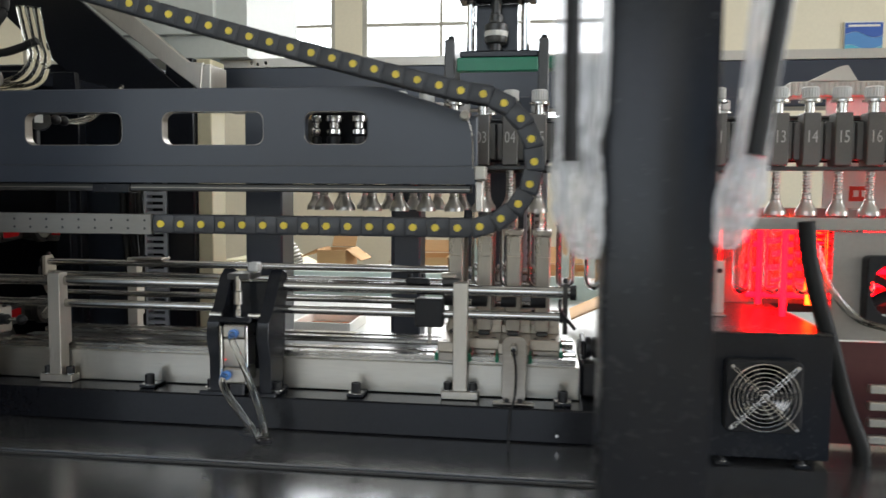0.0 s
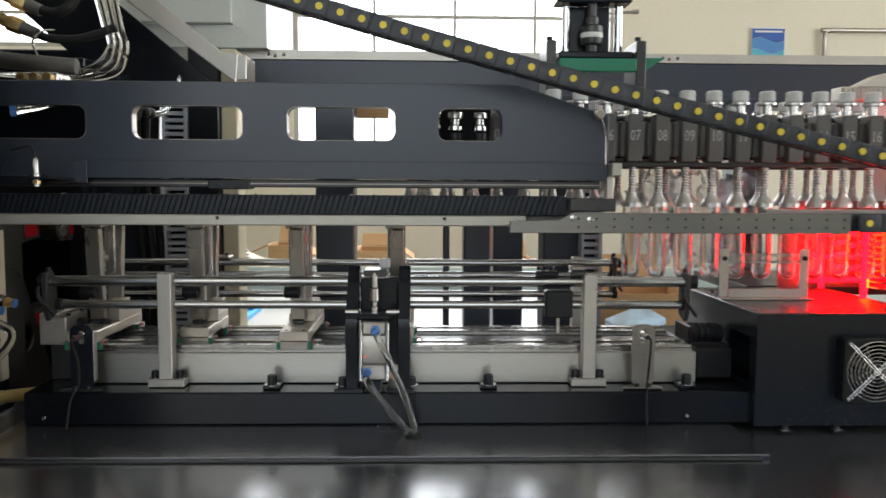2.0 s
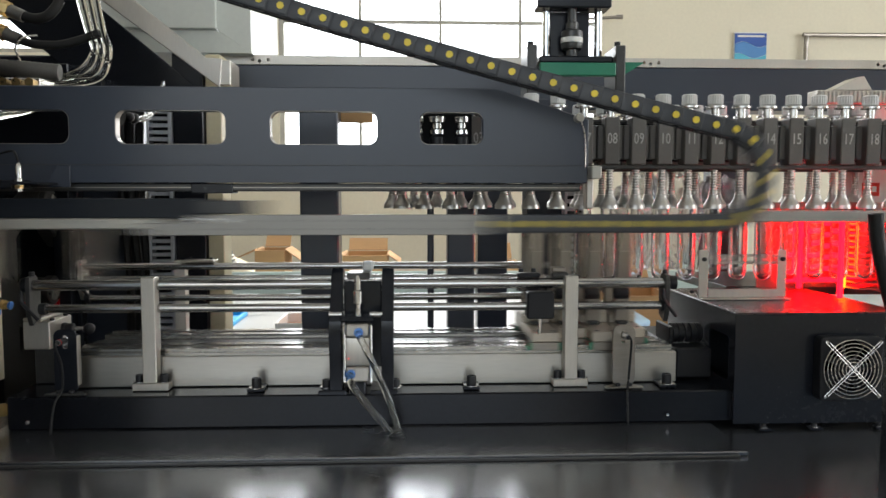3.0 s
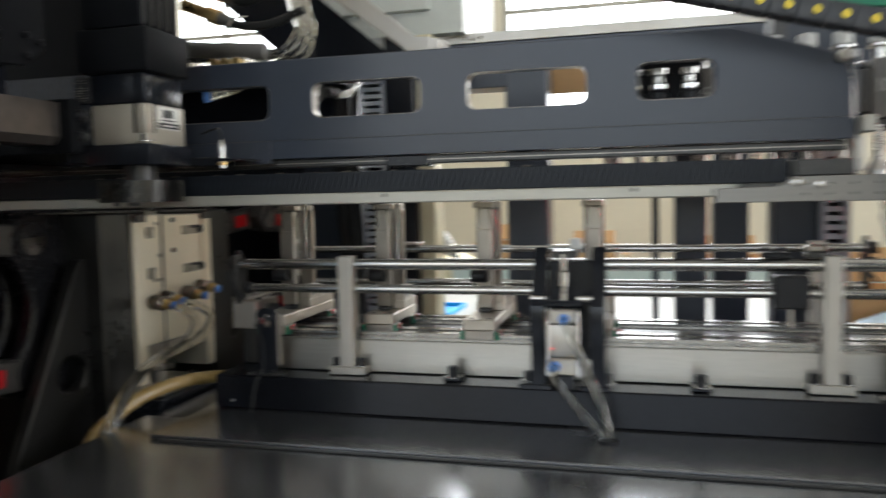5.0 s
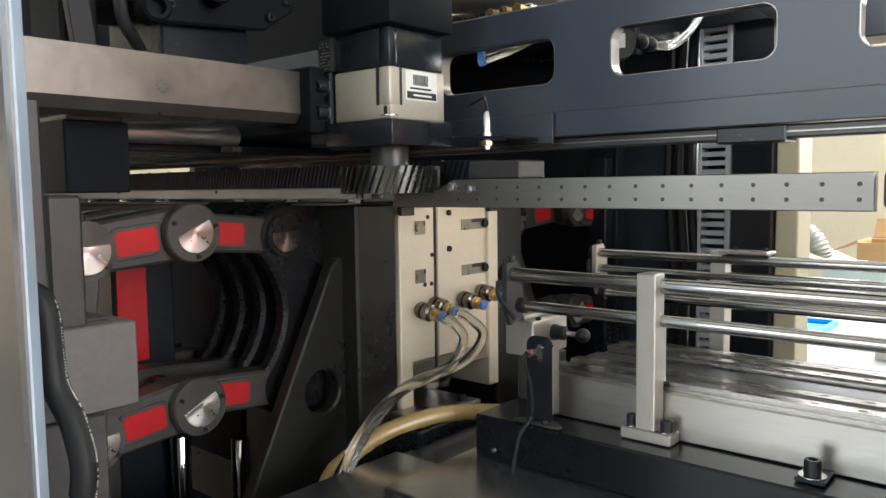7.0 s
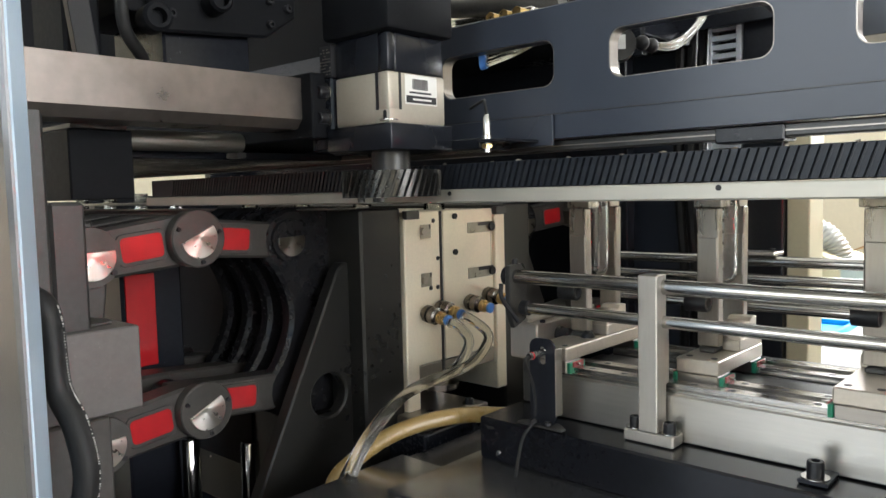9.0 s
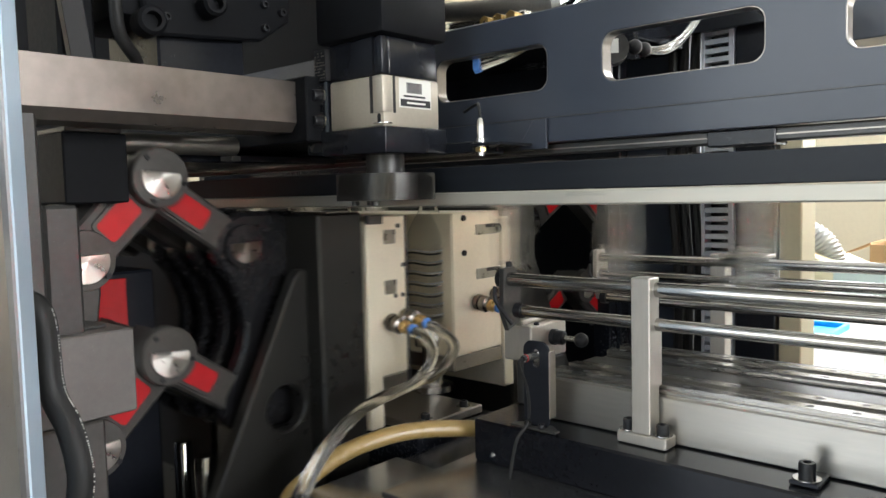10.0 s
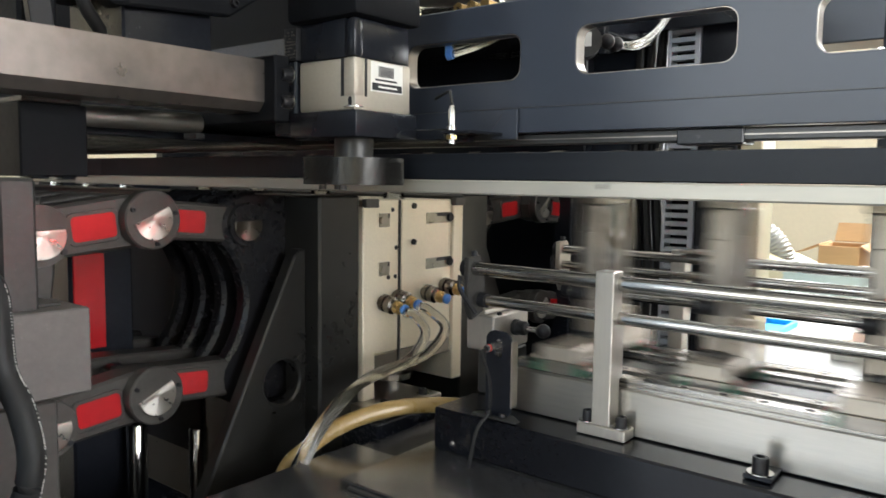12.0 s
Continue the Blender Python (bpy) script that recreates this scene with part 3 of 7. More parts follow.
def rear_frame():
    """The rear frame of the machine: rail, columns, cabinet."""
    r = thing("rear_rail", (0.3, 2.56, 1.85), "dark rear frame rail with a pale perforated top flange", "machine frame")
    part("rail", box(-1.1, 2.2, 2.5, 2.62, 1.86, 2.0, 0.003), BLUEBLACK, r)
    holes = [ring(x + dx, dz, 0.006, 12) for x in (-0.99, 0.30, 1.1) for dx, dz in ((0, 2.016), (0.022, 2.012), (0.05, 2.016))]
    part("flange", plate([(-1.1, 2.002), (2.2, 2.002), (2.2, 2.03), (-1.1, 2.03)], holes, 0.1, front(2.55)), ALUDULL, r)

    def column(x0, x1, y0, y1, z1, label, material=BLUEBLACK, name="frame_column"):
        c = thing(name, ((x0 + x1) / 2, (y0 + y1) / 2, 0), label, "column", "rear frame columns")
        part("post", box(x0, x1, y0, y1, 0.05, z1, 0.004), material, c)
        part("foot", box(x0 - 0.03, x1 + 0.03, y0 - 0.03, y1 + 0.03, 0, 0.05, 0.003), material, c)

    column(-0.752, -0.657, 1.86, 1.95, 1.84, "dark blue-black square frame column")
    column(-0.384, -0.315, 1.9, 1.98, 1.84, "dark blue-black square frame column")
    column(-0.262, -0.166, 2.4, 2.49, 1.84, "dark frame column beside a wider one")
    column(-0.157, -0.005, 2.05, 2.15, 1.84, "dark blue-black square frame column")
    column(-0.431, -0.413, 2.1, 2.13, 1.84, "slim black upright")
    column(0.45, 0.55, 2.25, 2.35, 1.86, "dark frame column behind the oven")
    # electrical cabinet wall with a slotted cable channel
    c = thing("rear_cabinet", (-1.5, 2.5, 0), "dark rear cabinet behind the clamp", "cabinet")
    part("body", box(-2.6, -1.3, 2.36, 2.7, 0, 2.0, 0.004), BLUEBLACK, c)
    part("side_post", box(-1.19, -1.1, 2.3, 2.4, 0, 2.0, 0.003), BLACK, c)
    part("edge_post", box(-1.098, -1.05, 2.32, 2.42, 0, 2.0, 0.003), CREAMBOX, c)
    bars = mat("channel_plastic", (0.42, 0.45, 0.49), 0.5, 0, 0.05, 90, 0.02, 4)

    def cable_channel(x0, x1, y, z0, z1):
        ch = thing("cable_channel", ((x0 + x1) / 2, y, z0), "pale grey slotted cable channel on a post", "cable duct", "slotted cable channels")
        part("back", box(x0, x1, y + 0.04, y + 0.048, z0, z1, 0), BLACK, ch)
        for s in ((x0, x0 + 0.008), (x1 - 0.012, x1)):
            part("side_strip", box(*s, y, y + 0.0395, z0, z1, 0.001), bars, ch)
        z = z0 + 0.01
        while z < z1 - 0.012:
            part("tooth", box(x0 + 0.0085, x1 - 0.0125, y + 0.002, y + 0.03, z, z + 0.011, 0), bars, ch)
            z += 0.0205

    cable_channel(-1.27, -1.194, 2.3, 0.95, 1.95)
    cable_channel(-0.064, -0.006, 2.0, 0.95, 1.66)
    cb = thing("cable_bundle", (-1.38, 2.33, 1.0), "bundle of black cables hanging on the cabinet", "cables")
    for k in range(3):
        x = -1.29 - 0.028 * k
        bm = bmesh.new()
        tube(bm, ((x, 2.33, 1.0), (x + 0.01, 2.32, 1.3), (x - 0.012, 2.33, 1.6), (x, 2.33, 1.95)), 0.012, 8)
        part("cable", bm, RUBBER, cb)
    part("top_rail", box(-2.5, -1.32, 1.9, 2.359, 1.86, 1.9, 0.003), BLACK, c)
    part("gusset", plate([(-1.31, 1.79), (-1.25, 1.79), (-1.26, 1.9), (-1.33, 1.9)], [], 0.02, front(1.95)), BLACK, c)
    bp = thing("brown_panel", (-0.63, 2.2, 1.6), "brown carton sheet stuck beside a frame column", "cardboard sheet")
    part("sheet", box(-0.675, -0.58, 2.05, 2.056, 1.772, 1.85, 0.001), CARTON, bp)
    part("hanger", box(-0.64, -0.61, 2.057, 2.5, 1.84, 1.85, 0.001), CARTON, bp)


# the bed of the machine
def bed():
    b = thing("machine_bed", (-0.5, 1.2, 0), "black sheet-metal machine bed with a stepped top", "machine bed")
    part("body", box(-1.36, 2.0, 0.84, 2.05, 0.0, 1.118, 0.004), BLACK, b)
    part("lower_top", box(-1.36, 2.0, 0.84, 1.3595, 1.119, 1.124, 0.001), BLACKGLOSS, b)
    part("raised_top", plate([(-1.26, 1.235), (0.105, 1.235), (0.105, 1.52), (-1.26, 1.52)], [], 0.008, Matrix.Translation((0, 0, 1.1285)), 0.0015), BLACKGLOSS, b)
    part("seam_strip", box(-1.24, 0.09, 1.226, 1.233, 1.1245, 1.128, 0.001), DARK, b)
    part("right_top", box(0.107, 2.0, 1.36, 2.05, 1.119, 1.124, 0.0), BLACKGLOSS, b)
    part("ledge", box(-1.24, 0.2, 1.405, 1.83, 1.133, 1.196, 0.003), LEDGE, b)
    for x, y in ((-1.2, 1.4), (0.02, 1.4)):
        bm = bmesh.new()
        lathe(bm, ((0, 0.003), (0.003, 0.003), (0.004, 0)), (x, y, 1.15), (0, -1, 0), 10)
        part("screw", bm, NICKEL, b)


# four rails: the carriages stand in turn on the outer two and on the inner two
RAIL_Y = (1.49, 1.532, 1.646, 1.69)


def rail_base():
    r = thing("linear_guide", (-0.55, 1.6, 1.197), "long milled aluminium base with two linear guide rails", "guide rail")
    part("base", box(-1.155, 0.062, 1.472, 1.765, 1.197, 1.259, 0.002), ALU, r)
    part("trough", box(-1.15, 0.058, 1.548, 1.63, 1.2592, 1.2612, 0), DARK, r)
    part("rail_bed", box(-1.15, 0.058, 1.7005, 1.76, 1.2592, 1.2605, 0), DARK, r)
    part("belt_cover", box(-1.15, 0.058, 1.566, 1.608, 1.2614, 1.266, 0.0015), DARK, r)
    hole = None
    for y in RAIL_Y:
        out = [(y - 0.01, 1.2595), (y + 0.01, 1.2595), (y + 0.01, 1.263), (y + 0.0075, 1.2655), (y + 0.01, 1.268), (y + 0.01, 1.2715), (y - 0.01, 1.2715), (y - 0.01, 1.268), (y - 0.0075, 1.2655), (y - 0.01, 1.263)]
        rail = part("guide_rail", plate(out, [], 1.2, side(-0.546), 0.0005), RAILSTEEL, r)
        for i in range(24):
            if hole is None:
                bm = bmesh.new()
                cy(bm, (0, 0, -0.0003), (0, 0, 0.0003), 0.0052, 12)
                hole = finish(bm, "rail_hole", INK)
            o = new("rail_hole", hole)
            o.parent = rail
            o.location = Vector((-1.122 + i * 0.0505 + (0.026 if y in RAIL_Y[:2] else 0), y, 1.2717)) - BASE[rail]
    for x in (-0.78, -0.36, 0.03):
        socket_screw(r, (x, 1.438, 1.204), (0, 0, 1), 0.0095, 0.018)
        part("clamp", box(x - 0.016, x + 0.016, 1.425, 1.471, 1.197, 1.2025, 0.001), BLACK, r)
    m = thing("drive_motor", (0.13, 1.6, 1.2), "black motor with coupling at the end of the guide base", "motor")
    part("housing", box(0.066, 0.142, 1.49, 1.76, 1.2, 1.262, 0.004), PLASTIC, m)
    bm = bmesh.new()
    prof = [(0, 0)]
    for k in range(5):
        prof += [(0.021, 0.013 * k), (0.021, 0.013 * k + 0.009), (0.017, 0.013 * k + 0.01), (0.017, 0.013 * k + 0.0125)]
    lathe(bm, prof + [(0, 0.065)], (0.0755, 1.55, 1.284), (1, 0, 0), 24)
    part("coupling", bm, PLASTIC, m)
    part("bracket", box(0.066, 0.075, 1.53, 1.62, 1.263, 1.3, 0.002), PLASTIC, m)


def support(x, y, flip=1):
    s = thing("rod_support", (x + 0.0125, y, 1.197), "upright machined aluminium bracket carrying two rods", "bracket", "rod supports")
    part("post", box(x, x + 0.026, y, y + 0.028, 1.213, 1.418, 0.0012), ALUDULL, s)
    part("foot", box(x - 0.022, x + 0.048, y, y + 0.03, 1.197, 1.212, 0.0015), ALUDULL, s)
    for dx in (-0.011, 0.037):
        socket_screw(s, (x + dx, y + 0.014, 1.214), (0, 0, 1), 0.008, 0.013)
    part("rear_rib", box(x + 0.004, x + 0.022, y + 0.0285, y + 0.045, 1.27, 1.36, 0.002), ALUDULL, s)
    return s


def rods():
    for y, x0, x1, lab in ((1.462, -1.222, 0.05, "pair of polished steel rods along the guide base"), (1.83, -1.28, -0.0, "rear pair of polished steel rods")):
        r = thing("rod_pair", ((x0 + x1) / 2, y, 1.38), lab, "guide rods", "rod pairs")
        for z, dx, rad in ((1.402, 0, 0.0105), (1.356, 0.03, 0.0085)) if y < 1.6 else ((1.404, 0, 0.009), (1.374, 0.0, 0.0085), (1.327, 0.02, 0.0085)):
            bm = bmesh.new()
            cy(bm, (x0 + dx, y, z), (x1 - dx * 0.6, y, z), rad, 24)
            part("rod", bm, RODSTEEL, r)
            for x in (x0 + dx, x1 - dx * 0.6 - 0.004):
                bm = bmesh.new()
                cy(bm, (x - 0.006, y, z), (x + 0.006, y, z), rad * 1.35, 20)
                part("end_collar", bm, PLASTIC, r)
        for x in (x0 - 0.004, x1 - 0.03):
            out = [(y - 0.014, 1.418), (y + 0.012, 1.42), (y + 0.028, 1.4), (y + 0.024, 1.335), (y - 0.004, 1.325), (y - 0.016, 1.35)]
            part("end_plate", plate(out, [], 0.009, side(x + 0.012)), DARK if x > -1 or y < 1.6 else ALUDULL, r)
            bm = bmesh.new()
            tube(bm, ((x + 0.002, y - 0.018, 1.392), (x + 0.004, y - 0.019, 1.37), (x + 0.03, y - 0.014, 1.336)), 0.0035, 8)
            part("lever", bm, PLASTIC, r)
            socket_screw(r, (x + 0.012, y + 0.004, 1.42), (0, 0, 1), 0.005, 0.008, False)
        if y > 1.6:
            part("top_strap", box(-1.035, -0.955, y - 0.012, y + 0.035, 1.4135, 1.419, 0.001), STEEL, r)
            for x in (-1.02, -0.97):
                socket_screw(r, (x, y + 0.025, 1.4195), (0, 0, 1), 0.004, 0.004, False)
    for x in (-0.998, -0.175):
        support(x, 1.44)
    for x in (-1.052, -0.12):
        support(x, 1.825)
    # sensor clamp on the front rods
    c = thing("sensor_clamp", (-0.222, 1.49, 1.36), "black clamp with a probe hung on the rods", "sensor clamp")
    part("body", box(-0.249, -0.195, 1.4445, 1.476, 1.332, 1.386, 0.003), PLASTIC, c)
    part("bridge", box(-0.268, -0.222, 1.452, 1.475, 1.4135, 1.423, 0.003), PLASTIC, c)
    part("bridge", box(-0.2, -0.166, 1.452, 1.475, 1.4135, 1.424, 0.003), DARK, c)
    part("cap", box(-0.2, -0.172, 1.452, 1.475, 1.4245, 1.434, 0.002), STEEL, c)
    bm = bmesh.new()
    cy(bm, (-0.222, 1.46, 1.3), (-0.222, 1.46, 1.332), 0.004, 12)
    part("probe", bm, NICKEL, c)
    for dx in (-0.03, -0.005):
        socket_screw(c, (-0.23 + dx, 1.462, 1.4245), (0, 0, 1), 0.005, 0.007, False)


def stop_bracket(x, y):
    s = thing("stop_bracket", (x, y, 1.197), "dark folded sensor bracket screwed to the bed", "bracket", "sensor brackets")
    part("plate", plate(rounded(x - 0.021, x + 0.021, 1.2, 1.322, 0.013), [rounded(x - 0.006, x + 0.006, 1.285, 1.312, 0.0058)], 0.004, front(y)), BLACK if x < -0.5 else STEEL, s)
    part("folded_edge", box(x + 0.0212, x + 0.0228, y - 0.002, y + 0.014, 1.215, 1.31, 0.0005), STEEL, s)
    out = [(x - 0.037, y - 0.012), (x + 0.037, y - 0.012), (x + 0.037, y - 0.002), (x + 0.019, y + 0.012), (x - 0.019, y + 0.012), (x - 0.037, y - 0.002)]
    part("foot", plate(out, [], 0.003, Matrix.Translation((0, 0, 1.1995))), DARK if x < -0.5 else STEEL, s)
    for dx in (-0.012, 0.012):
        socket_screw(s, (x + dx, y - 0.007, 1.202), (0, 0, 1), 0.005, 0.005, False)
    bm = bmesh.new()
    cy(bm, (x, y - 0.03, 1.303), (x, y + 0.02, 1.303), 0.0055, 14)
    part("sensor", bm, NICKEL, s)
    bm = bmesh.new()
    cy(bm, (x, y - 0.0335, 1.303), (x, y - 0.0301, 1.303), 0.004, 12)
    part("sensor_tip", bm, PLASTIC, s)
    if x < -0.5:
        bm = bmesh.new()
        lathe(bm, ((0.0056, 0), (0.0059, 0.0005), (0.0059, 0.0025), (0.0056, 0.003)), (x, y - 0.0255, 1.303), (0, -1, 0), 14)
        part("indicator", bm, RED, s, "red indicator ring")
    bm = bmesh.new()
    tube(bm, ((x, y - 0.034, 1.303), (x + 0.002, y - 0.045, 1.298), (x + 0.005, y - 0.03, 1.26), (x + 0.003, y - 0.026, 1.215), (x - 0.004, y - 0.045, 1.19), (x - 0.006, y - 0.06, 1.14)), 0.0022, 8)
    part("cable", bm, RUBBER, s)


def valve_block():
    v = thing("stop_block", (-1.14, 1.5, 1.197), "pale aluminium stop block with a black knob", "stop block")
    part("body", box(-1.252, -1.2, 1.5, 1.6, 1.268, 1.324, 0.002), ALUDULL, v)
    part("step", box(-1.252, -1.215, 1.5, 1.6, 1.3245, 1.332, 0.002), ALUDULL, v)
    part("pillar", box(-1.236, -1.195, 1.51, 1.59, 1.197, 1.2675, 0.002), DARK, v)
    bm = bmesh.new()
    lathe(bm, ((0, 0), (0.013, 0), (0.013, 0.006), (0.0115, 0.007), (0.0115, 0.02), (0.009, 0.022), (0, 0.022)), (-1.1998, 1.56, 1.3), (1, 0, 0), 20)
    part("damper", bm, PLASTIC, v)
    bm = bmesh.new()
    cy(bm, (-1.178, 1.56, 1.3), (-1.158, 1.56, 1.3), 0.0045, 12)
    part("stem", bm, NICKEL, v)
    bm = bmesh.new()
    bmesh.ops.create_uvsphere(bm, u_segments=16, v_segments=10, radius=0.0115, matrix=Matrix.Translation((-1.147, 1.56, 1.3)))
    part("knob", bm, PLASTIC, v)
    for y in (1.52, 1.58):
        socket_screw(v, (-1.203, y, 1.3242), (0, 0, 1), 0.0045, 0.004, False)


def cylinder_unit():
    """Lock lever with an upright air cylinder, in front of the rods."""
    c = thing("air_cylinder_unit", (-0.575, 1.4, 1.197), "upright air cylinder between two black lever plates", "air cylinder")
    for x in (-0.63, -0.532):
        out = [(1.395, 1.2), (1.46, 1.2), (1.46, 1.25), (1.47, 1.28), (1.475, 1.36), (1.49, 1.395), (1.485, 1.425), (1.462, 1.432), (1.445, 1.42), (1.43, 1.395), (1.415, 1.37), (1.385, 1.34), (1.38, 1.31), (1.393, 1.27)]
        part("lever_plate", plate(out, [], 0.023, side(x + 0.008)), BLACK, c)
        part("foot", box(x - 0.025, x + 0.028, 1.39, 1.465, 1.197, 1.207, 0.002), BLACK, c)
        socket_screw(c, (x - 0.012 if x < -0.6 else x + 0.022, 1.42, 1.208), (0, 0, 1), 0.0085, 0.014)
    bm = bmesh.new()
    bx(bm, -0.603, -0.556, 1.383, 1.43, 1.255, 1.31, 0.004, 2)
    part("cylinder_body", bm, ALUDULL, c)
    for x in (-0.6045, -0.5545):
        bm = bmesh.new()
        cy(bm, (x, 1.3795, 1.226), (x, 1.3795, 1.334), 0.0032, 12)
        part("tie_rod", bm, CHROME, c)
    part("end_cap", box(-0.602, -0.557, 1.381, 1.432, 1.311, 1.335, 0.003), ALUDULL, c)
    part("base_cap", box(-0.602, -0.557, 1.381, 1.432, 1.225, 1.254, 0.003), ALUDULL, c)
    part("base_clevis", box(-0.595, -0.565, 1.39, 1.42, 1.198, 1.2245, 0.003), BLACK, c)
    part("crosshead", box(-0.613, -0.549, 1.385, 1.43, 1.337, 1.349, 0.004), BLACK, c)
    bm = bmesh.new()
    lathe(bm, ((0, 1.349), (0.007, 1.349), (0.007, 1.36), (0.005, 1.362), (0.005, 1.37), (0.009, 1.372), (0.009, 1.395), (0.006, 1.398), (0.006, 1.425), (0, 1.425)), (-0.58, 1.405, 0), (0, 0, 1), 16)
    part("piston_rod", bm, NICKEL, c)
    part("top_link", box(-0.6, -0.556, 1.4, 1.46, 1.418, 1.43, 0.002), DARK, c)
    part("top_knob", box(-0.572, -0.552, 1.43, 1.455, 1.4305, 1.449, 0.003), WHITECAP, c)
    part("cross_plate", box(-0.609, -0.5365, 1.444, 1.456, 1.24, 1.41, 0.002), BLACK, c)
    for x in (-0.622, -0.545):
        bm = bmesh.new()
        cy(bm, (x - 0.012, 1.4, 1.351), (x + 0.012, 1.4, 1.351), 0.006, 14)
        part("pivot_pin", bm, NICKEL, c)
    for i, (x, z) in enumerate(((-0.577, 1.321), (-0.592, 1.242))):
        bm = bmesh.new()
        lathe(bm, ((0, 0.014), (0.004, 0.014), (0.0085, 0.012), (0.0085, 0.004), (0.006, 0.003), (0.006, 0)), (x, 1.381, z), (0, -1, 0), 18)
        part("fitting", bm, BLUE, c, "blue push-in fitting")
    bm = bmesh.new()
    tube(bm, ((-0.577, 1.368, 1.321), (-0.572, 1.356, 1.312), (-0.55, 1.35, 1.27), (-0.52, 1.345, 1.2), (-0.505, 1.34, 1.15), (-0.502, 1.338, 1.132)), 0.0062, 12)
    part("air_hose", bm, HOSECLEAR, c, "clear air hose running into the bed")
    bm = bmesh.new()
    tube(bm, ((-0.592, 1.368, 1.242), (-0.593, 1.357, 1.235), (-0.578, 1.346, 1.214), (-0.545, 1.34, 1.175), (-0.52, 1.338, 1.145), (-0.512, 1.336, 1.132)), 0.0068, 12)
    part("air_hose", bm, HOSECLEAR, c, "clear air hose running into the bed")
    bm = bmesh.new()
    cy(bm, (-0.5965, 1.3805, 1.27), (-0.5965, 1.382, 1.27), 0.0016, 8)
    part("indicator", bm, LED, c)
    bm = bmesh.new()
    cy(bm, (-0.505, 1.338, 1.1328), (-0.505, 1.338, 1.136), 0.014, 16)
    part("grommet", bm, PLASTIC, c)




# the overhead beam, rack, gearbox and drag chain
def beam():
    b = thing("transfer_beam", (-1.2, 1.48, 1.58), "long blue-black steel beam with rounded openings", "machine beam")
    z0, z1 = 1.604, 1.78
    outer = [(-2.5, z0), (-0.135, z0), (-0.135, 1.722), (-0.31, z1), (-2.5, z1)]
    holes = [rounded(-1.038, -0.829, 1.672, 1.738, 0.018), rounded(-0.748, -0.541, 1.672, 1.738, 0.018), rounded(-0.462, -0.338, 1.673, 1.737, 0.018),
             rounded(-1.33, -1.122, 1.672, 1.738, 0.018)]
    part("web", plate(outer, holes, 0.022, front(1.451), 0.002), BLUEBLACK, b)
    for h in holes:
        cx0, cz0 = sum(p[0] for p in h) / len(h), sum(p[1] for p in h) / len(h)
        inner = [(cx0 + (x - cx0) * 0.985, cz0 + (z - cz0) * 0.955) for x, z in h]
        part("opening_edge", plate([(cx0 + (x - cx0) * 0.999, cz0 + (z - cz0) * 0.999) for x, z in h], [inner], 0.021, front(1.4515), 0.0005), STEEL, b)
    part("lower_flange", box(-2.5, -0.137, 1.463, 1.56, 1.604, 1.62, 0.002), BLUEBLACK, b)
    part("lip", box(-2.5, -0.136, 1.436, 1.4395, 1.6, 1.634, 0.001), BLUEBLACK, b)
    part("guide_rail", box(-2.45, -0.145, 1.452, 1.478, 1.584, 1.5995, 0.002), DARK, b)
    part("guide_groove", box(-2.45, -0.146, 1.4495, 1.4515, 1.5905, 1.592, 0), STEEL, b)
    part("slide_block", box(-0.9, -0.82, 1.447, 1.49, 1.58, 1.5995, 0.002), BLACK, b)
    part("upper_groove", box(-2.45, -0.146, 1.4345, 1.4358, 1.6335, 1.6345, 0), DARK, b)
    part("end_stop", box(-0.1345, -0.115, 1.405, 1.45, 1.608, 1.633, 0.002), WHITEBAR, b)
    part("end_leg", box(-0.136, -0.122, 1.44, 1.47, 1.55, 1.607, 0.002), ALUDULL, b)
    bm = bmesh.new()
    lathe(bm, ((0, 0.02), (0.007, 0.02), (0.009, 0.016), (0.009, 0)), (-0.155, 1.438, 1.725), (0, -1, 0), 18)
    part("knob", bm, WHITEBAR, b)
    bm = bmesh.new()
    tube(bm, ((-0.15, 1.43, 1.718), (-0.142, 1.432, 1.69), (-0.14, 1.434, 1.63)), 0.0016, 6)
    part("wire", bm, NICKEL, b)
    # black plate added to darken the third opening and hide the holders
    part("valve_plate", box(-0.478, -0.352, 1.548, 1.552, 1.6205, 1.75, 0), SHADEBLACK, b)
    # black and chrome stand-ins for the holder caps in the third opening
    for x, rr in ((-0.462, 0.009), (-0.425, 0.014), (-0.375, 0.012)):
        v = thing("air_valve", (x, 1.52, 1.621), "small black and chrome stand-in for a holder cap", "valve", "valves behind the beam")
        bm = lathe(bmesh.new(), ((0, 1.6215), (rr * 1.1, 1.6215), (rr * 1.1, 1.694), (rr * 0.7, 1.697), (0, 1.697)), (x, 1.52, 0), seg=18)
        part("body", bm, PLASTIC, v)
        bm = lathe(bmesh.new(), ((0, 1.6975), (rr, 1.6975), (rr * 1.15, 1.7), (rr * 1.15, 1.708), (rr * 0.8, 1.711), (0, 1.711)), (x, 1.52, 0), seg=18)
        part("ring", bm, CHROME, v)
        bm = lathe(bmesh.new(), ((0, 1.7115), (rr * 0.75, 1.7115), (rr * 0.75, 1.722), (rr * 1.2, 1.724), (rr * 1.2, 1.735), (0, 1.737)), (x, 1.52, 0), seg=18)
        part("head", bm, NICKEL, v)
    # limit sensor under the beam
    s = thing("limit_sensor", (-1.15, 1.4, 1.54), "slim nickel proximity sensor on a black bracket", "sensor")
    part("bracket", plate([(-1.16, 1.592), (-1.12, 1.592), (-1.12, 1.632), (-1.14, 1.632), (-1.16, 1.604)], [], 0.004, front(1.432)), BLUEBLACK, s)
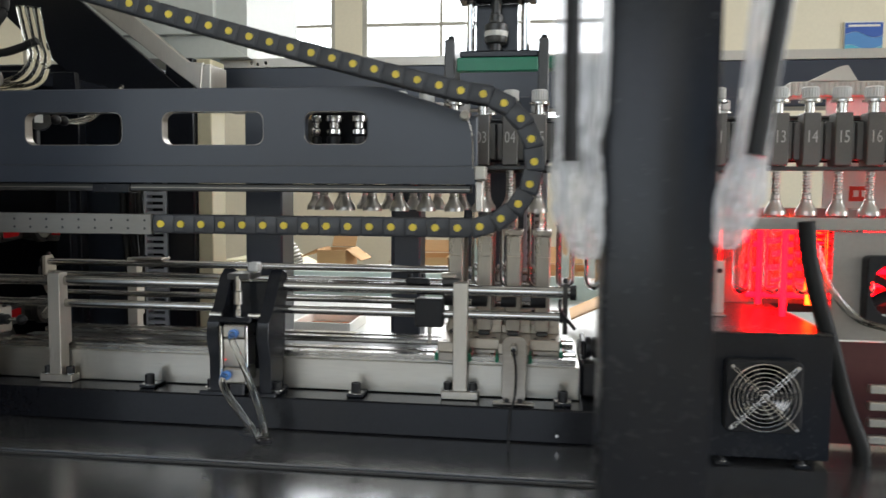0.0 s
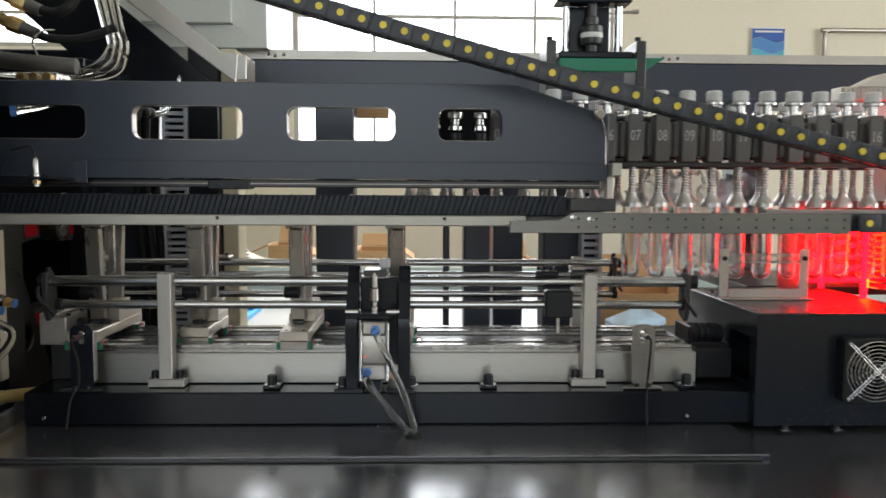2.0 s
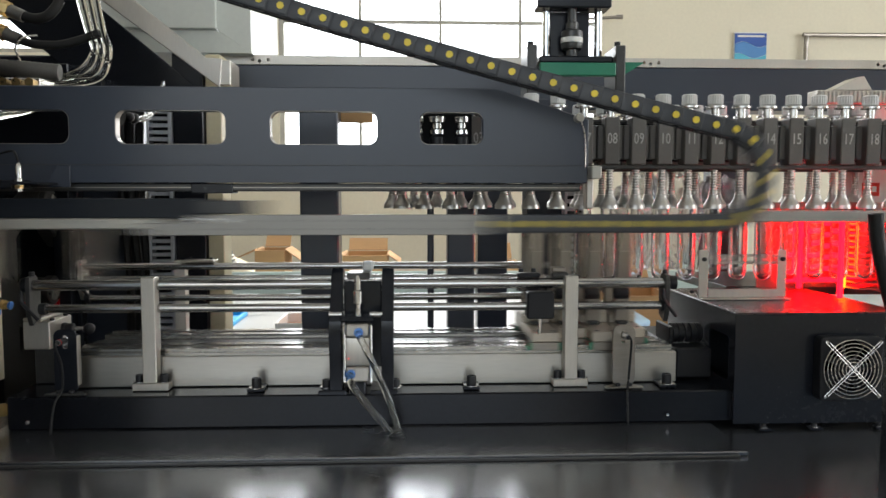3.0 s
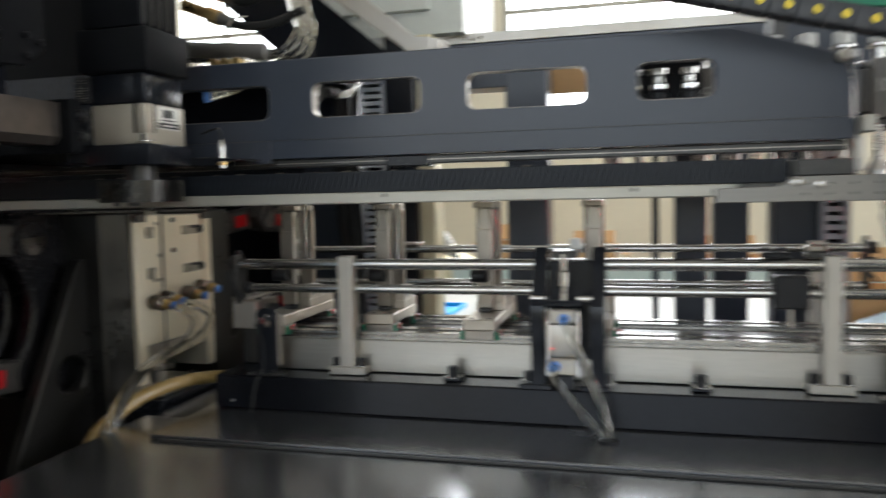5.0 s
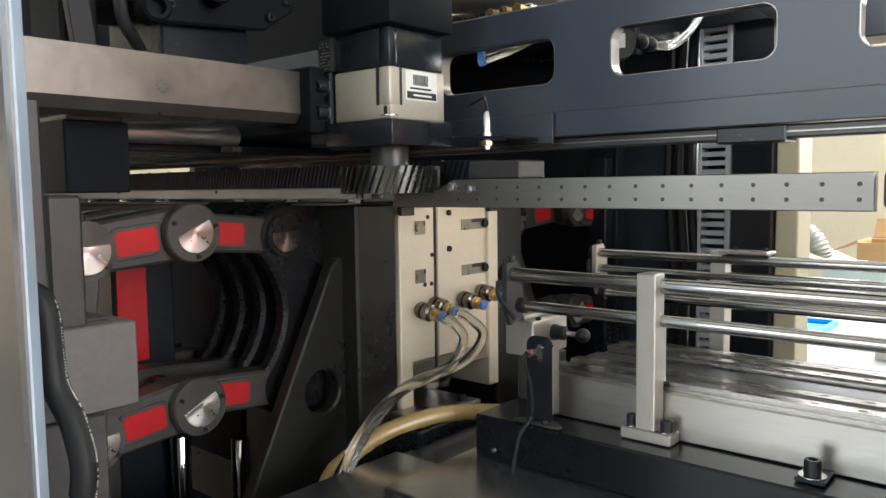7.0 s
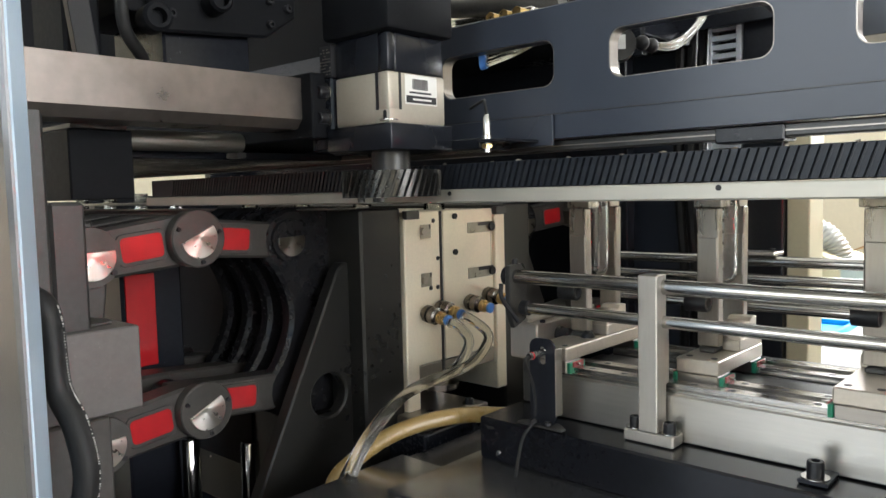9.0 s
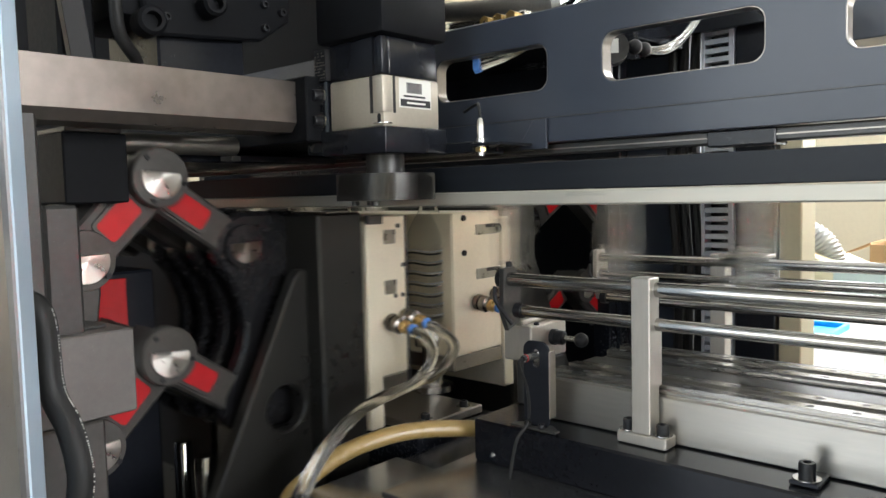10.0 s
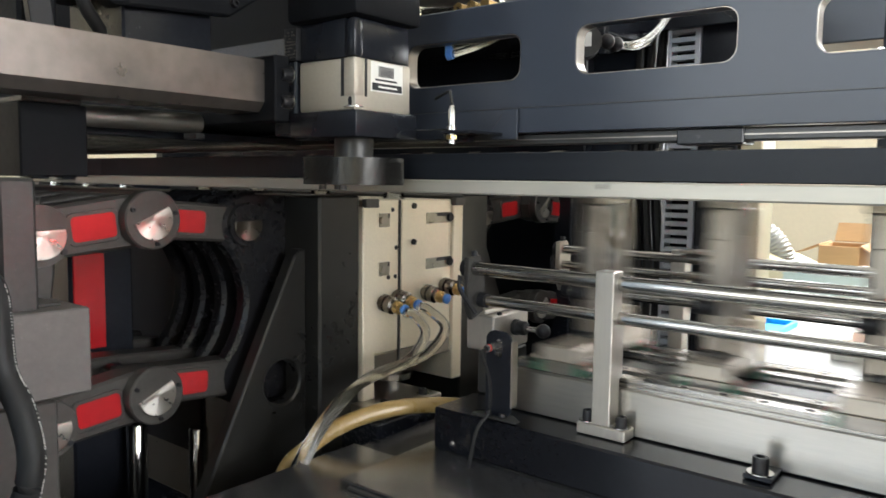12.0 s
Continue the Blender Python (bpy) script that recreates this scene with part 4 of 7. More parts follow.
    part("arm", box(-1.19, -1.14, 1.35, 1.427, 1.596, 1.6, 0.001), BLACK, s)
    bm = bmesh.new()
    lathe(bm, ((0, 1.583), (0.0055, 1.583), (0.0055, 1.6), (0.0075, 1.601), (0.0075, 1.606), (0.0055, 1.607), (0.0055, 1.628), (0.003, 1.634), (0, 1.634)), (-1.178, 1.36, 0), (0, 0, 1), 14)
    part("body", bm, NICKEL, s)
    bm = bmesh.new()
    lathe(bm, ((0.0056, 1.588), (0.0078, 1.589), (0.0078, 1.594), (0.0056, 1.595)), (-1.178, 1.36, 0), (0, 0, 1), 6)
    part("nut", bm, BRASS, s)
    bm = bmesh.new()
    tube(bm, ((-1.178, 1.36, 1.634), (-1.185, 1.365, 1.65), (-1.2, 1.38, 1.656), (-1.24, 1.4, 1.65)), 0.0022, 8)
    part("cable", bm, RUBBER, s)


def rack_bar():
    r = thing("rack_bar", (-0.7, 1.34, 1.51), "sliding bar with an oily helical rack and a perforated end plate", "gear rack")
    part("white_bar", box(-2.155, -0.3, 1.362, 1.42, 1.515, 1.5342, 0.002), WHITEBAR, r)
    part("rack_body", box(-2.15, -0.225, 1.374, 1.41, 1.5348, 1.5705, 0.001), RACKOIL, r)
    me = None
    for i in range(180):
        x = -0.25 - i * 0.0101
        if me is None:
            bm = bmesh.new()
            vs = [bm.verts.new(v) for v in ((-0.0043, 0, -0.0168), (0.0043, 0, -0.0168), (0.003, -0.0042, -0.0168), (-0.003, -0.0042, -0.0168), (0.0067, 0, 0.0168), (0.0153, 0, 0.0168), (0.014, -0.0042, 0.0168), (0.008, -0.0042, 0.0168))]
            for f in ((0, 1, 2, 3), (7, 6, 5, 4), (0, 4, 5, 1), (1, 5, 6, 2), (2, 6, 7, 3), (3, 7, 4, 0)):
                bm.faces.new([vs[k] for k in f])
            me = finish(bm, "tooth", RACKOIL)
        t = new("tooth", me)
        t.parent = r
        t.location = Vector((x, 1.3745, 1.5527)) - BASE[r]
    part("end_plate", plate([(-0.335, 1.507), (0.272, 1.507), (0.272, 1.5415), (-0.225, 1.5415), (-0.25, 1.528), (-0.335, 1.526)], [], 0.012, front(1.318), 0.001), ENDPLATE, r)
    hole = None
    for i in range(16):
        for z in (1.517, 1.5315):
            if hole is None:
                bm = bmesh.new()
                cy(bm, (0, -0.0003, 0), (0, 0.0003, 0), 0.0023, 10)
                hole = finish(bm, "hole", INK)
            o = new("hole", hole)
            o.parent = r
            o.location = Vector((-0.215 + i * 0.0317, 1.3118, z)) - BASE[r]
    part("end_block", box(-0.2245, -0.14, 1.345, 1.405, 1.543, 1.567, 0.002), DARK, r)
    part("joint_block", box(-0.299, -0.22, 1.3245, 1.42, 1.515, 1.5342, 0.002), DARK, r)
    for x in (-0.225, -0.195):
        bm = bmesh.new()
        lathe(bm, ((0, 0.005), (0.003, 0.005), (0.006, 0.004), (0.0065, 0)), (x, 1.312, 1.533 - (x + 0.225) * 0.1), (0, -1, 0), 12)
        part("screw", bm, NICKEL, r)
    for x in (-0.45, -0.86, -1.25):
        bm = bmesh.new()
        cy(bm, (x, 1.3612, 1.5285), (x, 1.3626, 1.5285), 0.0035, 7)
        part("hole", bm, PLASTIC, r)
    # grips that reach back from the bar and hold the preforms by the neck
    for k in range(8):
        x = -1.165 + 0.2065 * (k % 4) - (0.975 if k > 3 else 0)
        bm = bx(bmesh.new(), x - 0.007, x + 0.007, 1.4205, 1.594, 1.5195, 1.5225, 0.0005)
        bx(bm, x - 0.024, x + 0.024, 1.588, 1.5975, 1.5195, 1.5225, 0.0005)
        for s in (-1, 1):
            bx(bm, x + s * 0.0195 - 0.001 + (0 if s > 0 else -0.003), x + s * 0.0195 + 0.001 + (0.003 if s > 0 else 0), 1.5976, 1.63, 1.5195, 1.5225, 0.0003)
        part("neck_grip", bm, STEEL, r)
    # lumps of stiff grease left along the teeth
    rnd = random.Random(12)
    for i in range(26):
        x = -0.3 - i * 0.068 + rnd.uniform(-0.025, 0.025)
        bm = bmesh.new()
        bmesh.ops.create_icosphere(bm, subdivisions=2, radius=rnd.uniform(0.0012, 0.003), matrix=Matrix.Translation((x, 1.373 + rnd.uniform(0, 0.012), 1.571)) @ Matrix.Diagonal((rnd.uniform(1, 2.2), 1, rnd.uniform(0.5, 0.9), 1)))
        for v in bm.verts:
            v.co += Vector((0.001, 0.001, 0.001)) * noise.noise(v.co * 400)
        part("grease_lump", bm, GREASE, r, "old grey-brown grease")
    return r


def servo():
    g = thing("servo_gearbox", (-1.24, 1.24, 1.57), "upright servo gearbox with a bare pale reducer and black flanges", "gearbox")
    cx, cyy = -1.302, 1.298
    part("flange", box(cx - 0.064, cx + 0.065, cyy - 0.061, cyy + 0.06, 1.588, 1.6225, 0.003, 2), BLACK, g)
    part("reducer", box(cx - 0.052, cx + 0.055, cyy - 0.053, cyy + 0.055, 1.623, 1.69, 0.003, 2), REDUCER, g)
    part("reducer_band", box(cx - 0.052, cx + 0.053, cyy - 0.052, cyy + 0.054, 1.6905, 1.7415, 0.003, 2), BLACK, g)
    part("motor_flange", box(cx - 0.068, cx + 0.066, cyy - 0.062, cyy + 0.064, 1.742, 1.815, 0.006, 2), SHADEBLACK, g)
    part("motor", box(cx - 0.058, cx + 0.052, cyy - 0.055, cyy + 0.055, 1.8155, 2.1, 0.005, 2), SHADEBLACK, g)
    for i in range(5):
        part("cooling_fin", box(cx + 0.0525, cx + 0.0575, cyy - 0.05 + i * 0.022, cyy - 0.046 + i * 0.022, 1.82, 2.09, 0.0008), DARK, g)
    part("corner_column", box(cx + 0.036, cx + 0.0565, cyy - 0.0555, cyy - 0.036, 1.6405, 1.6902, 0.004, 2), REDUCER, g)
    part("corner_column", box(cx + 0.034, cx + 0.0545, cyy - 0.0535, cyy - 0.036, 1.6907, 1.7412, 0.004, 2), BLACK, g)
    # flat ink strips painted as the shade on both sides of the column
    part("groove_line", box(cx + 0.0553, cx + 0.0558, cyy - 0.0355, cyy - 0.031, 1.641, 1.69, 0), INK, g)
    part("groove_shade", box(cx + 0.03, cx + 0.0355, cyy - 0.0538, cyy - 0.0532, 1.641, 1.69, 0), INK, g)
    part("screw_seat", box(cx + 0.034, cx + 0.0558, cyy - 0.0548, cyy - 0.033, 1.6232, 1.6268, 0.001), REDUCER, g)
    socket_screw(g, (cx + 0.046, cyy - 0.046, 1.628), (0, 0, 1), 0.008, 0.012)
    # paper label, its lines as bars
    x = cx + 0.0552
    part("label_sheet", box(x, x + 0.0006, cyy - 0.024, cyy + 0.038, 1.649, 1.688, 0), PAPER, g)
    part("label_bar", box(x + 0.0006, x + 0.001, cyy - 0.022, cyy + 0.036, 1.651, 1.6605, 0), INK, g)
    part("label_line", box(x + 0.001, x + 0.0013, cyy - 0.01, cyy + 0.026, 1.6545, 1.657, 0), PAPER, g)
    part("label_line", box(x + 0.0006, x + 0.001, cyy - 0.016, cyy + 0.026, 1.6635, 1.666, 0), INK, g)
    rnd = random.Random(4)
    y = cyy - 0.01
    while y < cyy + 0.02:
        w = rnd.choice((0.0006, 0.0012))
        part("code_bar", box(x + 0.0006, x + 0.001, y, y + w, 1.669, 1.683, 0), INK, g)
        y += w + rnd.choice((0.0006, 0.001))
    bm = bmesh.new()
    cy(bm, (cx, cyy, 1.563), (cx, cyy, 1.5898), 0.027, 24)
    part("shaft", bm, DARK, g)
    # the helical pinion turns on the shaft
    bm = bmesh.new()
    n, r0, r1 = 38, 0.0625, 0.0695
    lay = []
    for k in range(5):
        z, tw = 1.5255 + 0.0092 * k, 0.052 * k
        loop = []
        for i in range(n):
            for da, rr in ((-0.5, r0), (-0.22, r0), (-0.1, r1), (0.1, r1), (0.22, r0)):
                a = 2 * math.pi * (i + da) / n + tw
                loop.append(bm.verts.new((cx + rr * math.cos(a), cyy + rr * math.sin(a), z)))
        lay.append(loop)
    for a, b in zip(lay, lay[1:]):
        for i in range(len(a)):
            bm.faces.new((a[i], a[(i + 1) % len(a)], b[(i + 1) % len(a)], b[i]))
    bm.faces.new(lay[0])
    bm.faces.new(lay[-1])
    pin = part("pinion", bm, GEAR, g, "dark oily helical pinion", at=(cx, cyy, 1.5255))
    bm = bmesh.new()
    for dx, dy in ((0.02, -0.04), (-0.02, -0.04), (0.0, -0.03)):
        cy(bm, (cx + dx, cyy + dy, 1.519), (cx + dx, cyy + dy, 1.525), 0.0055, 12)
    part("retainer", bm, DARK, g)
    # mounting plate at its back with two bolts
    p = thing("gearbox_mount", (-1.34, 1.21, 1.6), "dark mounting plate with two large cap screws", "bracket")
    part("plate", box(-1.4035, -1.356, 1.24, 1.262, 1.592, 1.694, 0.003), BLACK, p)
    part("slab", box(-1.42, -1.19, 1.3595, 1.43, 1.588, 1.604, 0.002), BLACK, p)
    for z in (1.638, 1.674):
        socket_screw(p, (-1.37, 1.238, z), (0, -1, 0), 0.0085, 0.012, True)
    part("name_plate", box(-1.379, -1.355, 1.2395, 1.262, 1.6945, 1.737, 0), INK, p)
    rnd = random.Random(21)
    for i in range(9):
        x = -1.377
        while x < -1.358:
            w = rnd.uniform(0.0012, 0.004)
            if rnd.random() < 0.65:
                part("name_mark", box(x, min(x + w, -1.356), 1.239, 1.2394, 1.697 + i * 0.0042, 1.697 + i * 0.0042 + rnd.uniform(0.0012, 0.0024), 0), STEEL, p)
            x += w + 0.0008
    return g, pin


LINK = 0.0375
NLINK = 56


def drag_chain():
    """The cable chain; its links are keyed one by one."""
    c = thing("drag_chain", (0, 1.318, 1.53), "black plastic cable drag chain with yellow pins", "cable chain")
    # link centred on its pin, along +x
    bm = bmesh.new()
    for y in (-0.018, 0.011):
        bx(bm, -0.0165, 0.024, y, y + 0.007, -0.0165, 0.0165, 0.004, 2)
    bx(bm, -0.008, 0.02, -0.011, 0.011, 0.011, 0.0145, 0.0015)
    bx(bm, -0.008, 0.02, -0.011, 0.011, -0.0145, -0.011, 0.0015)
    bx(bm, -0.012, 0.004, -0.0195, -0.0181, -0.0125, 0.0125, 0.0006)
    link = finish(bm, "link", LINKPL)
    bm = bmesh.new()
    cy(bm, (0, -0.0215, 0), (0, -0.0182, 0), 0.0062, 14)
    pin = finish(bm, "pin", YELLOW)
    links = []
    for i in range(NLINK):
        o = new("link", link)
        o.parent = c
        p = new("pin", pin)
        p.parent = o
        links.append(o)
    return c, links


CHAIN_Y, CHAIN_Z = 1.318, 1.526


def upper_run(x):
    """Height of the sagging upper run of the drag chain."""
    u = x + 0.726
    return 1.907 - 0.288 * u + 0.034 * u * u


def chain_points(xe, spacing, count):
    """Places and slopes of pins along the chain that starts at the bar's end xe: lower run, bend, sagging upper run."""
    total, fixed_x = 2.165, -1.35

    def shape(xb):
        r = (upper_run(xb) - CHAIN_Z) / 2
        pts = [(xe, CHAIN_Z), (xb, CHAIN_Z)]
        for i in range(1, 24):
            a = math.pi * 0.92 * i / 23
            pts.append((xb + r * math.sin(a), CHAIN_Z + r - r * math.cos(a)))
        x = pts[-1][0] - 0.04
        while x > fixed_x:
            pts.append((x, upper_run(x)))
            x -= 0.04
        return np.array(pts)

    def length(pts):
        return float(np.hypot(*np.diff(pts, axis=0).T).sum())

    a, b = xe + 0.01, xe + 2.0
    for _ in range(40):
        mid = (a + b) / 2
        if length(shape(mid)) > total:
            b = mid
        else:
            a = mid
    pts = shape((a + b) / 2)
    seg = np.hypot(*np.diff(pts, axis=0).T)
    arc = np.concatenate(([0], np.cumsum(seg)))
    out = []
    for i in range(count):
        s = (i + 0.7) * spacing
        here = [float(np.interp(s, arc, pts[:, k])) for k in (0, 1)]
        ahead = [float(np.interp(s + 0.03, arc, pts[:, k])) for k in (0, 1)]
        back = [float(np.interp(s - 0.005, arc, pts[:, k])) for k in (0, 1)]
        out.append((here[0], here[1], math.degrees(math.atan2(ahead[1] - back[1], ahead[0] - back[0])) % 360))
    return out


# the preform chain, transfer carriages and oven
PITCH, ROW_Y = 0.058, 1.62
XL = [-1.165 + 0.2065 * i for i in range(4)]
XR = [-0.188 + PITCH * i for i in range(4)]


def holder_kind():
    h = thing("preform_holder", (0, 0, 0), "numbered dark holder block with a nickel spindle", "preform holder", "holders on the oven chain")
    bm = bmesh.new()
    bx(bm, -0.016, 0.016, -0.02, 0.02, 1.643, 1.745, 0.002)
    bx(bm, -0.028, 0.028, 0.0, 0.02, 1.655, 1.73, 0.002)
    part("block", bm, HOLDER, h)
    part("chain_plate", box(-0.03, 0.03, -0.008, 0.008, 1.634, 1.6425, 0.001), DARK, h)
    bm = bmesh.new()
    lathe(bm, ((0, 1.7715), (0.012, 1.7715), (0.021, 1.7705), (0.021, 1.7665), (0.0095, 1.7655), (0.0095, 1.7455)), (0, 0, 0), seg=18)
    part("washer", bm, NICKEL, h)
    bm = bmesh.new()
    prof = [(0.0, 1.796), (0.013, 1.796), (0.0165, 1.7935), (0.0165, 1.775), (0.012, 1.772), (0, 1.772)]
    lathe(bm, prof, (0, 0, 0), seg=40)
    for v in bm.verts:
        rad = math.hypot(v.co.x, v.co.y)
        if rad > 0.0162 and round(math.atan2(v.co.y, v.co.x) / (2 * math.pi / 40)) % 2:
            v.co.x, v.co.y = v.co.x * 0.93, v.co.y * 0.93
    part("cap", bm, WHITECAP, h, "ribbed pale grey plastic cap")
    bm = bmesh.new()
    prof = [(0.0, 1.6335)]
    z = 1.633
    while z > 1.59:
        prof += [(0.006, z), (0.0086, z - 0.0012), (0.0086, z - 0.003), (0.006, z - 0.0042)]
        z -= 0.006
    prof += [(0.0085, 1.587), (0.0085, 1.579), (0.0105, 1.577), (0.0105, 1.572), (0.0195, 1.557), (0.0205, 1.555), (0.0205, 1.547), (0.0, 1.547)]
    lathe(bm, prof, (0, 0, 0), seg=18)
    part("spindle", bm, SPINDLE, h, "sprung nickel spindle with a bell")
    return h


def preform_kind():
    bm = bmesh.new()
    outer = [(0.0, 1.389), (0.008, 1.3905), (0.0145, 1.395), (0.0185, 1.403), (0.0195, 1.413), (0.0195, 1.5), (0.0185, 1.512), (0.0185, 1.519), (0.022, 1.5195), (0.022, 1.5225), (0.0185, 1.523), (0.0185, 1.5265), (0.0195, 1.527), (0.0195, 1.5295), (0.0185, 1.53), (0.0185, 1.5465)]
    inner = [(0.0155, 1.5465), (0.0155, 1.415), (0.014, 1.404), (0.009, 1.397), (0.0, 1.394)]
    lathe(bm, outer + inner, (0, 0, 0), seg=24)
    return finish(bm, "preform", PET, 60)


def carriage_kind(pair):
    c = thing("gripper_carriage", (0, ROW_Y, 1.262), "transfer carriage with two upright steel gripper plates", "gripper carriage", "transfer carriages")
    ya, yb = RAIL_Y[pair], RAIL_Y[3 - pair]
    back = yb + 0.022
    part("saddle", box(-0.02, 0.0385, ya - 0.022, back, 1.2815, 1.301, 0.0015), SADDLE, c)
    for y in (ya, yb):
        part("guide_block", box(-0.019, 0.0375, y - 0.0205, y + 0.0205, 1.2635, 1.281, 0.0015), STEEL, c)
        for x, d in ((-0.0225, -1), (0.0412, 1)):
            part("end_seal", box(x - 0.0032, x + 0.0032, y - 0.02, y + 0.02, 1.2637, 1.2795, 0.001), GREEN, c)
            part("seal_plate", box(x + d * 0.0033 - 0.0012, x + d * 0.0033 + 0.0012, y - 0.014, y + 0.014, 1.2725, 1.2805, 0.0005), SEALRED, c)
            bm = bmesh.new()
            cy(bm, (x + d * 0.004, y - 0.004, 1.277), (x + d * 0.013, y - 0.009, 1.279), 0.0026, 10, 0.0016)
            part("grease_nipple", bm, NICKEL, c)
    part("rear_step", box(-0.0195, 0.038, 1.584, back - 0.001, 1.3013, 1.3185, 0.0015), SADDLE, c)
    part("pivot_block", plate([(1.586, 1.319), (1.644, 1.319), (1.644, 1.343), (1.628, 1.343), (1.622, 1.338), (1.586, 1.338)], [], 0.033, side(0.0212), 0.0012), SADDLE, c)
    for y in (1.603, 1.632):
        bm = bmesh.new()
        cy(bm, (0.0375, y, 1.329), (0.0392, y, 1.329), 0.0055, 14)
        part("screw", bm, NICKEL, c)
    part("pivot_base", box(-0.008, 0.015, 1.554, 1.5835, 1.3013, 1.309, 0.002), DARK, c)
    part("rear_pivot_base", box(-0.006, 0.014, 1.646, 1.664, 1.319, 1.326, 0.001), DARK, c)
    for x in (-0.008, 0.026):
        bm = bmesh.new()
        cy(bm, (x, ya - 0.006, 1.3008), (x, ya - 0.006, 1.3016), 0.0045, 14)
        part("bolt_hole", bm, INK, c)
    jaws = []
    for y, s in ((1.568, 1), (1.656, -1)):
        foot = 1.3095 if s > 0 else 1.3265
        bm = bmesh.new()
        bx(bm, -0.012, 0.018, y - 0.008, y + 0.008, foot, 1.5, 0.0015)
        bx(bm, -0.0105, 0.0165, y - 0.0092, y + 0.0092, 1.4, 1.46, 0.001)
        j = part("gripper_plate", bm, GRIPSTEEL, c, at=(0, y, foot))
        bm = bmesh.new()
        bx(bm, -0.02, 0.02, min(y, y + s * 0.03), max(y, y + s * 0.03), 1.5005, 1.512, 0.0015)
        p = part("neck_jaw", bm, GRIPSTEEL, j)
        bm = bmesh.new()
        lathe(bm, ((0.006, 0.028), (0.0085, 0.03), (0.0115, 0.03), (0.0125, 0.0285), (0.0125, 0)), (-0.02, y - s * 0.0215, 1.372), (1, 0, 0), 20)
        lathe(bm, ((0, 0.026), (0.006, 0.028)), (-0.02, y - s * 0.0215, 1.372), (1, 0, 0), 20)
        part("roller", bm, PLASTIC, j)
        jaws.append((j, s))
    return c, jaws


def outlet_rail():
    """Holds finished pieces by the neck at the far end of the clamp."""
    o = thing("outlet_rail", (-2.85, 1.62, 0), "pair of steel neck rails at the outlet of the clamp", "guide rail")
    for s in (-1, 1):
        part("rail", box(-3.16, -2.52, 1.62 + s * 0.0225 - 0.0025, 1.62 + s * 0.0225 + 0.0025, 1.512, 1.5192, 0.0005), STEEL, o)
    part("bridge", box(-3.18, -3.165, 1.58, 1.68, 1.5, 1.519, 0.001), STEEL, o)
    part("post", box(-3.19, -3.165, 1.69, 1.72, 0.0, 1.519, 0.002), DARK, o)
    part("arm", box(-3.18, -3.165, 1.6805, 1.6895, 1.5, 1.519, 0), DARK, o)


def tower():
    t = thing("loader_head", (-0.08, 1.66, 1.82), "upright air cylinder head on a green guarded bridge", "air cylinder")
    y = 1.69
    part("bridge", box(-0.165, 0.0, y - 0.03, y + 0.03, 1.87, 1.885, 0.003), BLACK, t)
    part("guard", box(-0.168, 0.0, y - 0.055, y - 0.0345, 1.838, 1.866, 0.002), GREEN, t)
    bm = plate([(0.021, 1.848), (0.03, 1.848), (0.07, 1.872), (0.021, 1.872)], [], 0.05, front(y))
    part("guard_tip", bm, GREEN, t)
    for x in (-0.195, -0.0):
        part("cheek", box(x, x + 0.022, y - 0.05, y + 0.05, 1.765, 1.905, 0.002), DARK, t)
        bm = bmesh.new()
        cy(bm, (x + 0.011, y - 0.02, 1.9055), (x + 0.011, y - 0.02, 1.917), 0.007, 12)
        part("bolt", bm, PLASTIC, t)
    for x in (-0.145, -0.028):
        bm = bmesh.new()
        cy(bm, (x, y, 1.8855), (x, y, 2.01), 0.009, 16)
        part("guide_rod", bm, CHROME, t)
    part("top_plate", box(-0.17, -0.005, y - 0.03, y + 0.03, 1.99, 2.015, 0.003), BLACK, t)
    part("column", box(-0.135, -0.045, y + 0.012, y + 0.029, 1.886, 1.989, 0.002), BLACK, t)
    bm = bmesh.new()
    lathe(bm, ((0, 1.886), (0.012, 1.886), (0.012, 1.9), (0.022, 1.902), (0.024, 1.91), (0.024, 1.94), (0.014, 1.945), (0.014, 1.96), (0.01, 1.962), (0.01, 1.9895), (0, 1.9895)), (-0.09, y - 0.012, 0), seg=18)
    part("cylinder_rod", bm, DARK, t)
    bm = bmesh.new()
    lathe(bm, ((0.0242, 1.915), (0.0248, 1.916), (0.0248, 1.925), (0.0242, 1.926)), (-0.09, y - 0.012, 0), seg=18)
    part("rod_label", bm, PAPER, t)
    part("cylinder", box(-0.12, -0.05, y - 0.029, y + 0.029, 2.0155, 2.12, 0.004), ALUDULL, t)
    t.location.x -= 0.028


